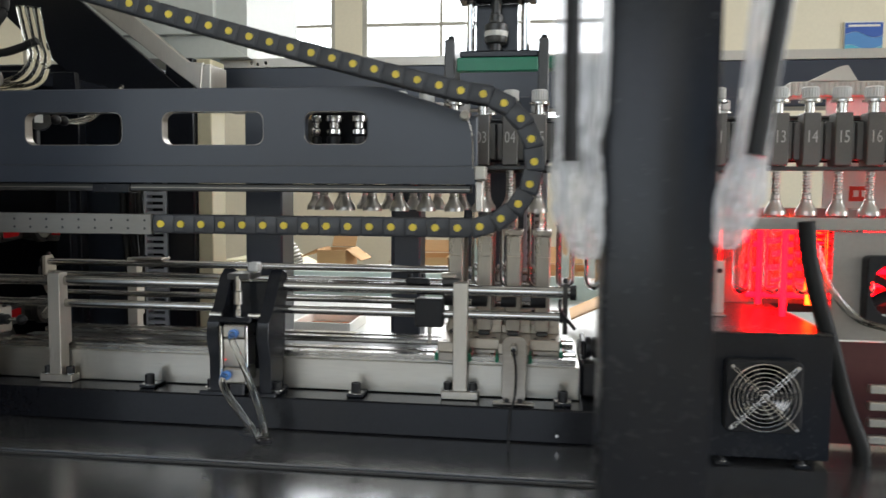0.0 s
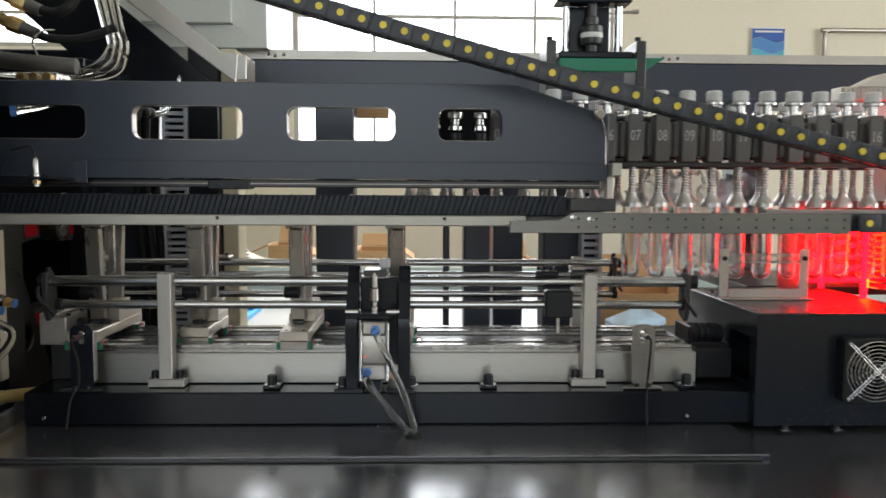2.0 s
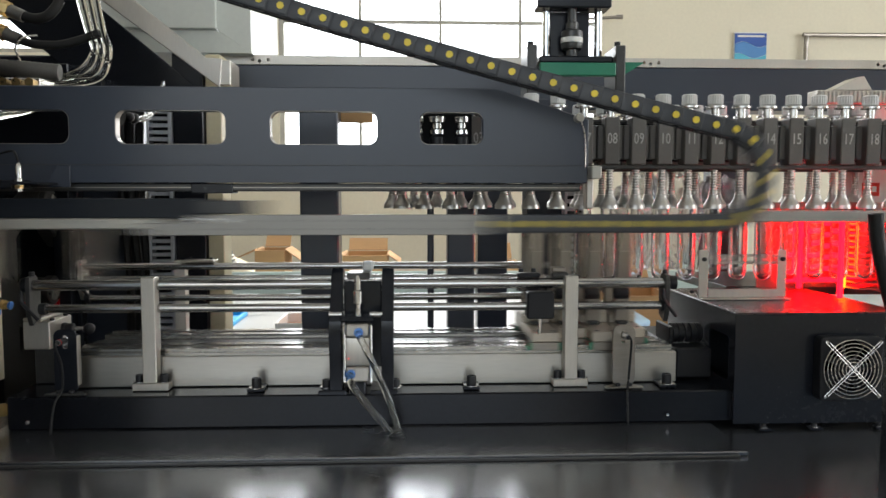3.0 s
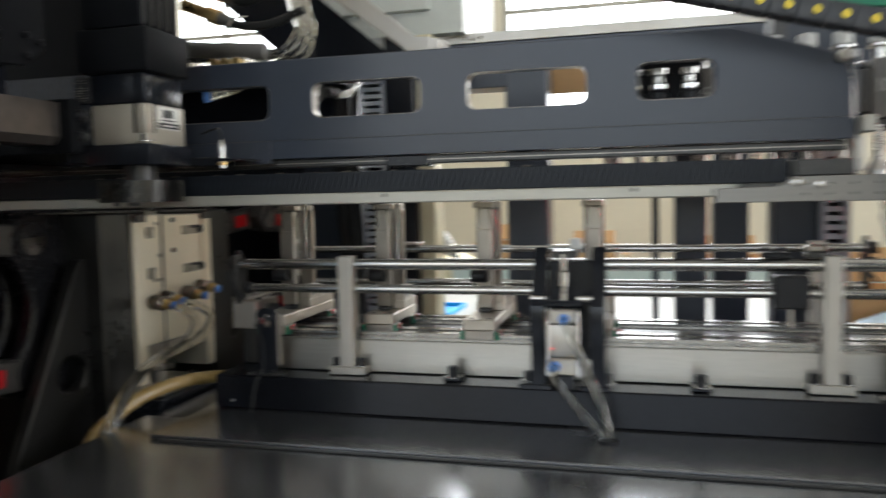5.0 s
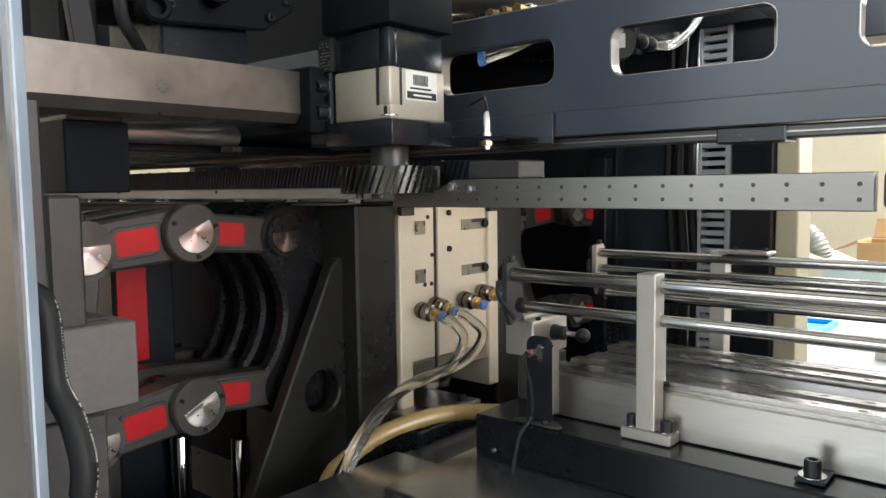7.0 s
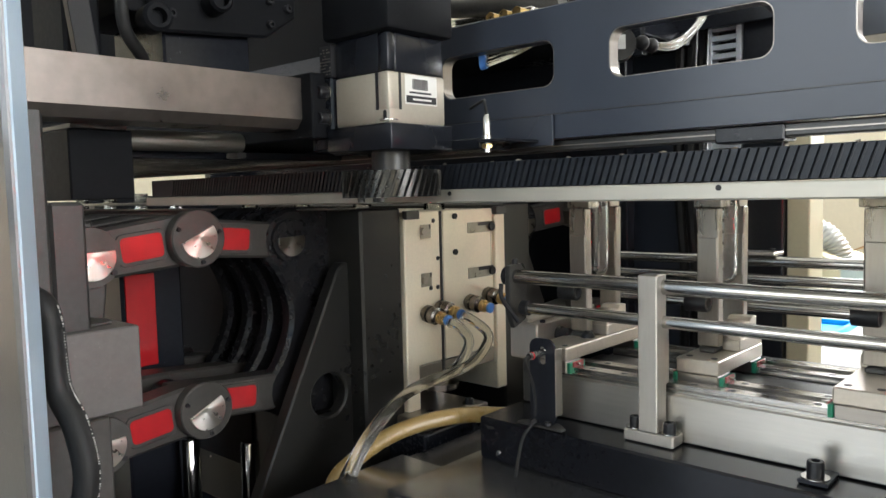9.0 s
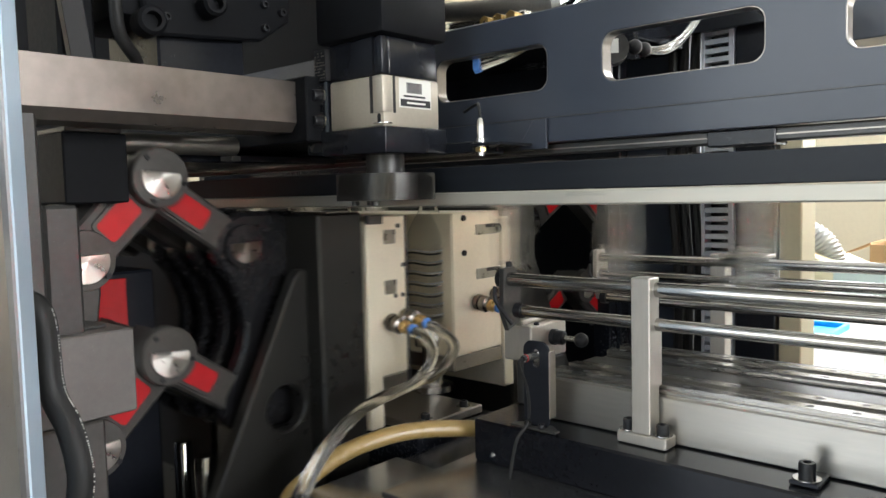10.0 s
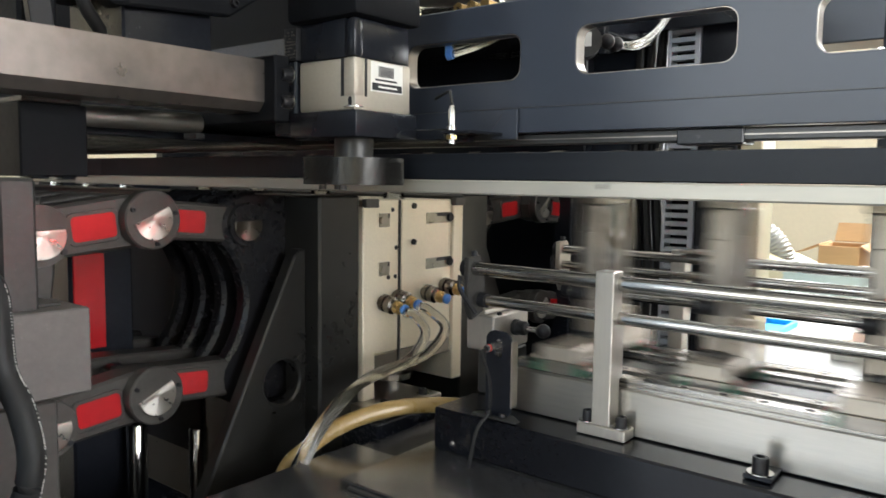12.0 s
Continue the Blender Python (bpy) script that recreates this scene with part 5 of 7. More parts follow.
def oven():
    sp = thing("sloping_cover", (0.56, 1.8, 1.75), "white sheet-metal cover over the oven row", "cover")
    part("cover", plate([(0.555, 1.834), (0.65, 1.834), (0.63, 1.866), (0.615, 1.864)], [], 0.06, front(1.83)), ALUDULL, sp)
    part("channel", box(0.515, 0.8, 1.8, 1.85, 1.8, 1.833, 0.002), ALUDULL, sp)
    for i in range(26):
        part("rib", box(0.52 + i * 0.0105, 0.525 + i * 0.0105, 1.796, 1.7995, 1.803, 1.83, 0.0005), ALUDULL, sp)
    part("leg", box(0.76, 0.79, 1.81, 1.83, 1.353, 1.7995, 0.001), ALUDULL, sp)
    part("back_sheet", box(0.6, 0.9, 1.8335, 1.837, 1.56, 1.7995, 0.001), PAPER, sp)
    st = part("sticker", box(0.655, 0.7, 1.8325, 1.8332, 1.575, 1.608, 0), mat("sticker_red", (0.6, 0.04, 0.02), 0.5, 0, 0.06, 80, 0.0, 6), sp, "red warning sticker with pale signs")
    for x in (0.664, 0.681):
        part("sign_bar", box(x, x + 0.011, 1.832, 1.8324, 1.585, 1.599, 0), PAPER, st)
    # dark rail added behind the blocks to darken the gaps between them
    g = thing("chain_guide", (0.6, 1.66, 1.65), "dark rail added behind the holder chain to darken its gaps", "guide rail")
    part("rail", box(-0.4, 1.6, 1.662, 1.674, 1.652, 1.736, 0.002), BLACK, g)
    part("track", box(-0.4, 1.6, 1.66, 1.69, 1.737, 1.745, 0.002), DARK, g)
    for i in range(8):
        part("standoff", box(-0.36 + i * 0.25, -0.335 + i * 0.25, 1.675, 1.7, 1.68, 1.71, 0.002), DARK, g)
    b = thing("fan_box", (0.31, 1.5, 1.125), "black sheet-metal box with a finger-guarded cooling fan", "blower box")
    part("body", plate([(0.147, 1.133), (0.478, 1.133), (0.478, 1.347), (0.147, 1.347)], [ring(0.362, 1.246, 0.054)], 0.003, front(1.391)), BLACK, b)
    part("left_side", plate([(1.393, 1.133), (1.775, 1.133), (1.775, 1.347), (1.393, 1.347)], [rounded(1.42, 1.52, 1.21, 1.3, 0.01)], 0.003, side(0.1485)), BLACK, b)
    part("right_side", box(0.475, 0.478, 1.393, 1.775, 1.133, 1.347, 0), BLACK, b)
    part("lid", box(0.145, 0.48, 1.388, 1.778, 1.3475, 1.351, 0.001), mat("lid_paint", (0.028, 0.027, 0.027), 0.28, 0.1, 0.15, 150, 0.04, 4), b)
    part("rear", box(0.15, 0.475, 1.772, 1.775, 1.133, 1.347, 0), BLACK, b)
    for x in (0.2, 0.3, 0.43):
        part("tab", box(x - 0.012, x + 0.012, 1.365, 1.389, 1.126, 1.13, 0), BLACK, b)
        socket_screw(b, (x, 1.377, 1.131), (0, 0, 1), 0.005, 0.005)
    fan(0.362, 1.246, 1.389, 0.06, True)
    # right hand grey panel with the second fan
    p = thing("oven_panel", (0.72, 1.5, 1.125), "grey oven end panel with a round fan opening", "oven panel")
    part("panel", plate([(0.51, 1.325), (1.1, 1.325), (1.1, 1.52), (0.51, 1.52)], [ring(0.62, 1.418, 0.057)], 0.004, front(1.5)), OVENGREY, p)
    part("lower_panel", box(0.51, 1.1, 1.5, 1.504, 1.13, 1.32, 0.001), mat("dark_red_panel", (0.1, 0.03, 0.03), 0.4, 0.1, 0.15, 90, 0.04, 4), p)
    part("top_channel", box(0.2, 1.1, 1.49, 1.53, 1.522, 1.545, 0.002), OVENGREY, p)
    fan(0.62, 1.418, 1.498, 0.06, False)
    for i in range(4):
        part("rail", box(0.56, 1.05, 1.44, 1.455, 1.15 + 0.03 * i, 1.165 + 0.03 * i, 0.002), ALUDULL, p)
    # lamps
    k = thing("heater_bank", (0.6, 1.75, 1.35), "bank of glowing red quartz heater lamps", "heater lamps")
    part("reflector", box(0.36, 1.2, 1.765, 1.77, 1.353, 1.56, 0), mat("hot_reflector", (0.22, 0.19, 0.175), 0.3, 0.9, 0.1, 90, 0.05, 6), k)
    for i in range(6):
        z = 1.375 + i * 0.027
        bm = bmesh.new()
        cy(bm, (0.47 if i % 2 else 0.42, 1.735, z), (1.18, 1.735, z), 0.006, 12)
        part("lamp", bm, LAMPRED, k)
    for i in range(14):
        z = 1.36 + i * 0.0135
        part("fin", box(0.543, 0.605, 1.655 + 0.004 * (i % 2), 1.73, z, z + 0.004, 0.001), ALU, k)
    part("end_plate", box(0.607, 0.615, 1.65, 1.76, 1.353, 1.56, 0.001), OVENGREY, k)
    bm = bmesh.new()
    cy(bm, (0.536, 1.7, 1.36), (0.536, 1.7, 1.54), 0.007, 12)
    part("upright_lamp", bm, LAMPORANGE, k)
    # two red uprights added to strengthen the red lines in the preforms
    for y in (1.545, 1.715):
        bm = bmesh.new()
        cy(bm, (0.44, y, 1.357), (0.44, y, 1.54), 0.006, 12)
        part("upright_lamp", bm, LAMPRED, k)
    k2 = thing("rear_heater_bank", (0.9, 2.0, 1.33), "rear bank of red quartz heater lamps", "heater lamps")
    part("reflector", box(0.56, 1.3, 2.16, 2.165, 1.353, 1.5, 0), mat("dull_reflector", (0.12, 0.1, 0.095), 0.35, 0.8, 0.1, 90, 0.05, 6), k2)
    part("floor", box(0.3, 1.3, 1.8, 2.16, 1.33, 1.352, 0.001), DARK, k2)
    for i in range(7):
        x = 0.6 + i * 0.1
        bm = bmesh.new()
        cy(bm, (x, 2.1, 1.36), (x, 2.1, 1.49), 0.0065, 12)
        part("lamp", bm, LAMPRED, k2)
    # clear acrylic guide frame on the box
    a = thing("acrylic_guide", (0.23, 1.6, 1.351), "thin steel guide frame with a clear bar on the box lid", "guide frame")
    for x in (0.148, 0.322):
        part("upright", box(x, x + 0.02, 1.585, 1.588, 1.355, 1.458, 0.0005), ALUDULL, a)
    part("base_strip", box(0.148, 0.342, 1.56, 1.5845, 1.352, 1.3545, 0.0005), ALUDULL, a)
    part("base_flange", box(0.1685, 0.3215, 1.5815, 1.5845, 1.355, 1.3725, 0.0005), ALUDULL, a)
    part("top_bar", box(0.1685, 0.3215, 1.585, 1.597, 1.428, 1.448, 0.003), CLEARBAR, a, "clear acrylic bar")
    for z in (1.4305, 1.4455):
        part("bar_edge", box(0.1685, 0.3215, 1.5805, 1.5845, z - 0.003, z + 0.003, 0.001), CLEARBAR, a)
    for x in (0.158, 0.332):
        socket_screw(a, (x, 1.5845, 1.438), (0, -1, 0), 0.005, 0.005, False)
    socket_screw(a, (0.132, 1.58, 1.3648), (0, 0, 1), 0.005, 0.006, False)
    # heavy cable and thin red lit hose on the right
    bm = bmesh.new()
    tube(bm, ((0.44, 1.43, 1.54), (0.447, 1.43, 1.48), (0.462, 1.425, 1.41), (0.49, 1.42, 1.31), (0.515, 1.42, 1.22), (0.535, 1.41, 1.16), (0.54, 1.41, 1.124)), 0.0145, 14)
    solid("power_cable", bm, RUBBER, "thick black cable hanging down to the bed", "cable", at=(0.54, 1.41, 1.125))
    bm = bmesh.new()
    tube(bm, ((0.47, 1.47, 1.5), (0.49, 1.46, 1.43), (0.54, 1.46, 1.37), (0.6, 1.47, 1.35)), 0.006, 10)
    solid("silicone_hose", bm, HOSECLEAR, "thin translucent hose looped in front of the oven", "hose")


def fan(x, z, y, r, guard):
    f = thing("cooling_fan", (x, y, z), "black square axial fan with a chrome wire guard" if guard else "black square axial fan on the oven panel", "fan", "cooling fans")
    part("housing", plate(rounded(x - r, x + r, z - r, z + r, 0.008), [ring(x, z, r * 0.93)], 0.026, front(y - 0.0145), 0.0015), PLASTIC, f)
    bm = bmesh.new()
    lathe(bm, ((0, 0.01), (0.018, 0.01), (0.02, 0.006), (0.02, -0.008)), (x, y - 0.012, z), (0, -1, 0), 20)
    part("hub", bm, PLASTIC, f)
    for i in range(7):
        bm = box(0.02, r * 0.9, -0.0012, 0.0012, -0.011, 0.011, 0.0004)
        bm.transform(Matrix.Translation((x, y - 0.011, z)) @ Matrix.Rotation(2 * math.pi * i / 7, 4, "Y") @ Matrix.Rotation(radians(50), 4, "X"))
        part("blade", bm, PLASTIC, f)
    if guard:
        for i in range(8):
            rr = 0.0065 + i * 0.0072
            bm = bmesh.new()
            seg = 44
            rings = []
            for a in range(seg):
                th = 2 * math.pi * a / seg
                c = Vector((x + rr * math.cos(th), y - 0.0325, z + rr * math.sin(th)))
                o = Vector((math.cos(th), 0, math.sin(th)))
                rings.append([bm.verts.new(c + 0.0011 * (math.cos(k * math.pi / 3) * o + math.sin(k * math.pi / 3) * Vector((0, 1, 0)))) for k in range(6)])
            for a in range(seg):
                for k in range(6):
                    bm.faces.new((rings[a][k], rings[(a + 1) % seg][k], rings[(a + 1) % seg][(k + 1) % 6], rings[a][(k + 1) % 6]))
            part("guard_ring", bm, NICKEL, f)
        for s in (1, -1):
            for d in (-0.0035, 0.0035):
                bm = bmesh.new()
                q = 0.052
                cy(bm, (x - q + d, y - 0.0338, z - s * q), (x + q + d, y - 0.0338, z + s * q), 0.0009, 8)
                part("guard_spoke", bm, NICKEL, f)
            for t in (-1, 1):
                socket_screw(f, (x + t * 0.0525, y - 0.028, z + s * t * 0.0525), (0, -1, 0), 0.0035, 0.005, False, NICKEL)


# the clamp: platens with mold halves, toggle links, uprights
MOLD_Y = 1.562
PIN_UP, PIN_LOW = 1.459, 1.215
FIX_Y, ARM1, ARM2 = 0.957, 0.147, 0.185
REAR_SUM = 2 * MOLD_Y + 0.1
LX = -1.53


def mold_half(p, s, rear):
    """One mold half on its platen; s = -1 in front, 1 behind. Lengths are measured from the parting plane."""
    Y = lambda d: MOLD_Y + s * d

    def slab(x0, x1, d0, d1, z0, z1, b=0.002):
        return box(x0, x1, min(Y(d0), Y(d1)), max(Y(d0), Y(d1)), z0, z1, b)

    thick = 0.068 if not rear else 0.15
    part("mold", slab(-2.44, -1.452, 0.003, thick, 1.225, 1.497), MOLDFACE, p, "pale machined aluminium mold half")
    part("backing_plate", slab(-2.46, -1.446, thick + 0.0005, thick + 0.031, 1.14, 1.488), MOLDFACE, p)
    part("lower_plate", slab(-2.44, -1.452, 0.004, thick, 1.196, 1.2245), STEEL, p)
    part("keeper", slab(-1.4515, -1.44, thick - 0.002, thick + 0.03, 1.485, 1.5, 0.001), DARK, p)
    # pockets with cap screws in the end face, their shade put into the colour
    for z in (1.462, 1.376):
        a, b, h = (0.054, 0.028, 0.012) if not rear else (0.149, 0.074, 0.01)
        part("pocket", slab(-1.4519, -1.4508, a, b, z - h, z + h, 0), SHADEPOCKET, p)
        # ink strip painted as the shadow inside the pocket
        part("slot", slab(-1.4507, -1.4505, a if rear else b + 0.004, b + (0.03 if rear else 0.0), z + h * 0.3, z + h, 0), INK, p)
        bm = bmesh.new()
        cy(bm, (-1.4504, Y(a - 0.006), z), (-1.446, Y(a - 0.006), z), 0.008 if rear else 0.0065, 14)
        part("screw", bm, PLASTIC if rear else STEEL, p)
    if not rear:
        part("parting_gap", slab(-1.4535, -1.4515, -0.0022, 0.0026, 1.2, 1.497, 0), INK, p)
    else:
        part("slot_line", slab(-1.4507, -1.4505, 0.142, 0.1425, 1.385, 1.45, 0), INK, p)
        part("parting_strip", slab(-1.4518, -1.4495, 0.004, 0.05, 1.226, 1.496, 0.0005), MOLDFACE, p)
        for z in (1.486, 1.42):
            bm = bmesh.new()
            cy(bm, (-1.4494, Y(0.034), z), (-1.4455, Y(0.034), z), 0.0055, 12)
            part("screw", bm, PLASTIC, p)
    for z, d in ((1.36, 0.03), (1.36, 0.012), (1.48, 0.02), (1.412, 0.01)):
        bm = bmesh.new()
        cy(bm, (-1.4519, Y(d), z), (-1.4505, Y(d), z), 0.004, 12)
        part("hole", bm, INK, p)
    # quick couplings for the cooling water
    for d, z in ((0.047, 1.318), (0.012, 1.323)) if not rear else ((0.07, 1.324), (0.124, 1.332)):
        y = Y(d)
        bm = bmesh.new()
        lathe(bm, ((0, 0), (0.012, 0), (0.012, 0.004), (0.0155, 0.005), (0.0155, 0.013), (0.013, 0.014), (0.013, 0.017), (0.0155, 0.018), (0.0155, 0.029), (0.011, 0.032), (0.011, 0.036), (0, 0.036)), (-1.452, y, z), (1, 0, -0.15), 16)
        part("coupling", bm, COUPLING, p)
        bm = bmesh.new()
        lathe(bm, ((0.0, 0.036), (0.0115, 0.036), (0.0115, 0.044), (0.009, 0.045), (0.009, 0.052), (0, 0.052)), (-1.452, y, z), (1, 0, -0.15), 12)
        part("brass_nut", bm, BRASS, p, "brass nut")
        bm = bmesh.new()
        lathe(bm, ((0.0, 0.052), (0.0085, 0.052), (0.0095, 0.054), (0.0095, 0.058), (0.006, 0.06), (0, 0.06)), (-1.452, y, z), (1, 0, -0.15), 14)
        part("collet", bm, BLUE, p, "blue release collet")


def bottles():
    """Blown bottles standing in the cavities on their base plugs."""
    for k in range(4):
        x = -1.165 + 0.2065 * k - 0.975
        b = thing("blown_bottle", (x, 1.62, 1.284), "clear ribbed plastic bottle standing in the mold", "bottle", "bottles in the mold")
        prof, z = [(0.0, 1.2845), (0.036, 1.2845), (0.043, 1.29)], 1.296
        while z < 1.43:
            prof += [(0.0465, z), (0.0465, z + 0.011), (0.0425, z + 0.014), (0.0425, z + 0.017)]
            z += 0.02
        prof += [(0.0465, 1.44), (0.044, 1.455), (0.032, 1.48), (0.02, 1.5), (0.0185, 1.515)]
        bm = lathe(bmesh.new(), prof, (x, 1.62, 0), seg=36)
        part("shell", bm, BOTTLEPET, b)
        z = 1.3015
        while z < 1.435:
            bm = bmesh.new()
            loops = []
            for i in range(32):
                a = 2 * math.pi * i / 32
                o = Vector((math.cos(a), math.sin(a), 0))
                wave = 0.002 * math.cos(4 * a)
                loops.append([bm.verts.new(Vector((x, 1.62, z + wave)) + o * (0.0462 + 0.0022 * math.cos(c * math.pi / 3)) + Vector((0, 0, 0.0022 * math.sin(c * math.pi / 3)))) for c in range(6)])
            for i in range(32):
                for c in range(6):
                    bm.faces.new((loops[i][c], loops[(i + 1) % 32][c], loops[(i + 1) % 32][(c + 1) % 6], loops[i][(c + 1) % 6]))
            part("rib", bm, RIBPET, b)
            # milky ring stands for the bright highlight above each rib
            bm = bmesh.new()
            rows = [[bm.verts.new((x + q * math.cos(2 * math.pi * i / 32), 1.62 + q * math.sin(2 * math.pi * i / 32), z + h + 0.002 * math.cos(8 * math.pi * i / 32))) for i in range(32)] for q, h in ((0.0468, 0.0032), (0.0478, 0.0048), (0.0468, 0.0064))]
            for lo, hi in zip(rows, rows[1:]):
                for i in range(32):
                    bm.faces.new((lo[i], lo[(i + 1) % 32], hi[(i + 1) % 32], hi[i]))
            part("rib_crest", bm, FILM, b)
            z += 0.02
        p = thing("base_plug", (x, 1.62, 1.15), "bright steel base plug under a bottle", "mold base", "base plugs")
        bm = lathe(bmesh.new(), ((0, 1.2838), (0.03, 1.2838), (0.034, 1.276), (0.034, 1.24), (0.02, 1.238), (0.02, 1.165), (0.04, 1.163), (0.04, 1.1515), (0, 1.1515)), (x, 1.62, 0), seg=28)
        part("plug", bm, NICKEL, p)


def platen(s):
    rear = s > 0
    p = thing("rear_platen" if rear else "front_platen", (-1.95, MOLD_Y + s * 0.145, 0.9), "dark steel clamp platen carrying a bright mold half", "clamp platen")
    mold_half(p, s, rear)
    y0, y1 = (MOLD_Y + 0.183, MOLD_Y + 0.273) if rear else (1.37, 1.4615)
    part("slab", box(-2.5, -1.452, y0, y1, 0.9, 1.506, 0.004), PLATEN, p)
    if not rear:
        # black sheet added to stand for the dark hollow behind the ears
        part("cover_sheet", box(-2.45, LX - 0.25, 1.364, 1.3695, 1.0, 1.49, 0.001), SHADEBLACK, p, "black sheet added for the shade behind the ears")
    # gusset with a round window, ears with the toggle pins
    F = lambda y: y if not rear else REAR_SUM - y
    for x in (-1.5, -2.46):
        out = [(F(1.369), 1.415), (F(1.362), 1.415), (F(1.35), 1.405), (F(1.172), 1.05), (F(1.172), 0.9), (F(1.369), 0.9)]
        part("gusset", plate(out, [[(F(a), b) for a, b in ring(1.322, 1.205, 0.039)]], 0.026, side(x), 0.003), PLATEN, p)
    low, up = PIN_LOW, PIN_UP
    for i in range(4):
        # each ear is a casting with a round head at each pin and a hollow back between them
        x = LX - 0.022 - i * 0.06
        out = [(F(1.389), up + 0.046), (F(1.289), up + 0.046)]
        out += [(F(1.289 + 0.043 * math.cos(radians(a))), up + 0.043 * math.sin(radians(a))) for a in range(100, 221, 20)]
        out += [(F(1.262 + 0.034 * math.sin(math.pi * k / 12)), up - 0.03 + (low - up + 0.06) * k / 12) for k in range(1, 12)]
        out += [(F(1.289 + 0.043 * math.cos(radians(a))), low + 0.043 * math.sin(radians(a))) for a in range(140, 261, 20)]
        out += [(F(1.289), low - 0.046), (F(1.389), low - 0.046)]
        part("ear", plate(out, [], 0.03, side(x), 0.006), EARIRON, p)
    pin_disc(p, F(1.289), PIN_UP, LX - 0.032, 0.034, EARIRON)
    if not rear:
        # chrome post added for a white glint, placed to fit the camera's view
        bm = bmesh.new()
        lathe(bm, ((0, 0.232), (0.014, 0.232), (0.0165, 0.228), (0.0165, 0.02), (0.024, 0.019), (0.024, 0), (0, 0)), (-1.69, 1.299, 0.861), (0, 0, 1), 20)
        part("guide_post", bm, CHROME, p, "bright round post set for a white glint")
    if not rear:
        # clear and amber hoses of the front mold half
        for y, z, k in ((1.515, 1.306, 0), (1.55, 1.312, 1)):
            bm = bmesh.new()
            dx, dz = 0.014 * k, 0.009 * k
            tube(bm, ((-1.393, y, z), (-1.37, y - 0.002, z - 0.004), (-1.342 + dx, y - 0.01, z - 0.028), (-1.345 + dx, y - 0.045 - 0.01 * k, z - 0.066), (-1.36 + dx, 1.4, 1.222 + dz), (-1.36 + dx, 1.348, 1.209 + dz), (-1.36 + dx, 1.301, 1.181 + dz), (-1.36 + dx, 1.26, 1.143 + dz), (-1.36 + dx, 1.231, 1.097), (-1.36 + dx, 1.215, 1.0), (-1.36 + dx, 1.215, 0.9)), 0.0085, 14)
            part("clear_hose", bm, HOSECLEAR, p, "clear water hose")
        bm = bmesh.new()
        tube(bm, ((-1.259, 1.528, 1.165), (-1.301, 1.449, 1.176), (-1.332, 1.389, 1.174), (-1.363, 1.331, 1.158), (-1.387, 1.284, 1.129), (-1.402, 1.256, 1.099), (-1.414, 1.24, 1.02), (-1.42, 1.235, 0.9)), 0.0128, 16)
        a = part("amber_hose", bm, HOSEYELLOW, p, "stiff amber drain hose with an open end")
        bm = bmesh.new()
        cy(bm, (-1.2588, 1.5284, 1.1649), (-1.2582, 1.5294, 1.1646), 0.0085, 14)
        part("bore", bm, INK, a)
    return p


def pin_disc(p, y, z, x, r=0.039, cover=None):
    bm = bmesh.new()
    lathe(bm, ((0, 0.012), (r * 0.98, 0.012), (r, 0.01), (r, 0)), (x + 0.02, y, z), (1, 0, 0), 32)
    part("pin_cover", bm, cover or LINKGREY, p)
    n = 26
    pts = [(y + r * 0.74 * math.cos(radians(-190 + 205 * i / n)), z + r * 0.74 * math.sin(radians(-190 + 205 * i / n))) for i in range(n + 1)]
    part("pin_face", plate(pts, [], 0.004, side(x + 0.0345)), PINSHADE if cover else PINEND, p, "turned pin end", at=(x + 0.0345, y, z))
    for a in (-38, 142):
        bm = bmesh.new()
        cy(bm, (x + 0.032, y + r * 0.86 * math.cos(radians(a)), z + r * 0.86 * math.sin(radians(a))), (x + 0.036, y + r * 0.86 * math.cos(radians(a)), z + r * 0.86 * math.sin(radians(a))), r * 0.1, 10)
        part("screw", bm, PLASTIC, p)


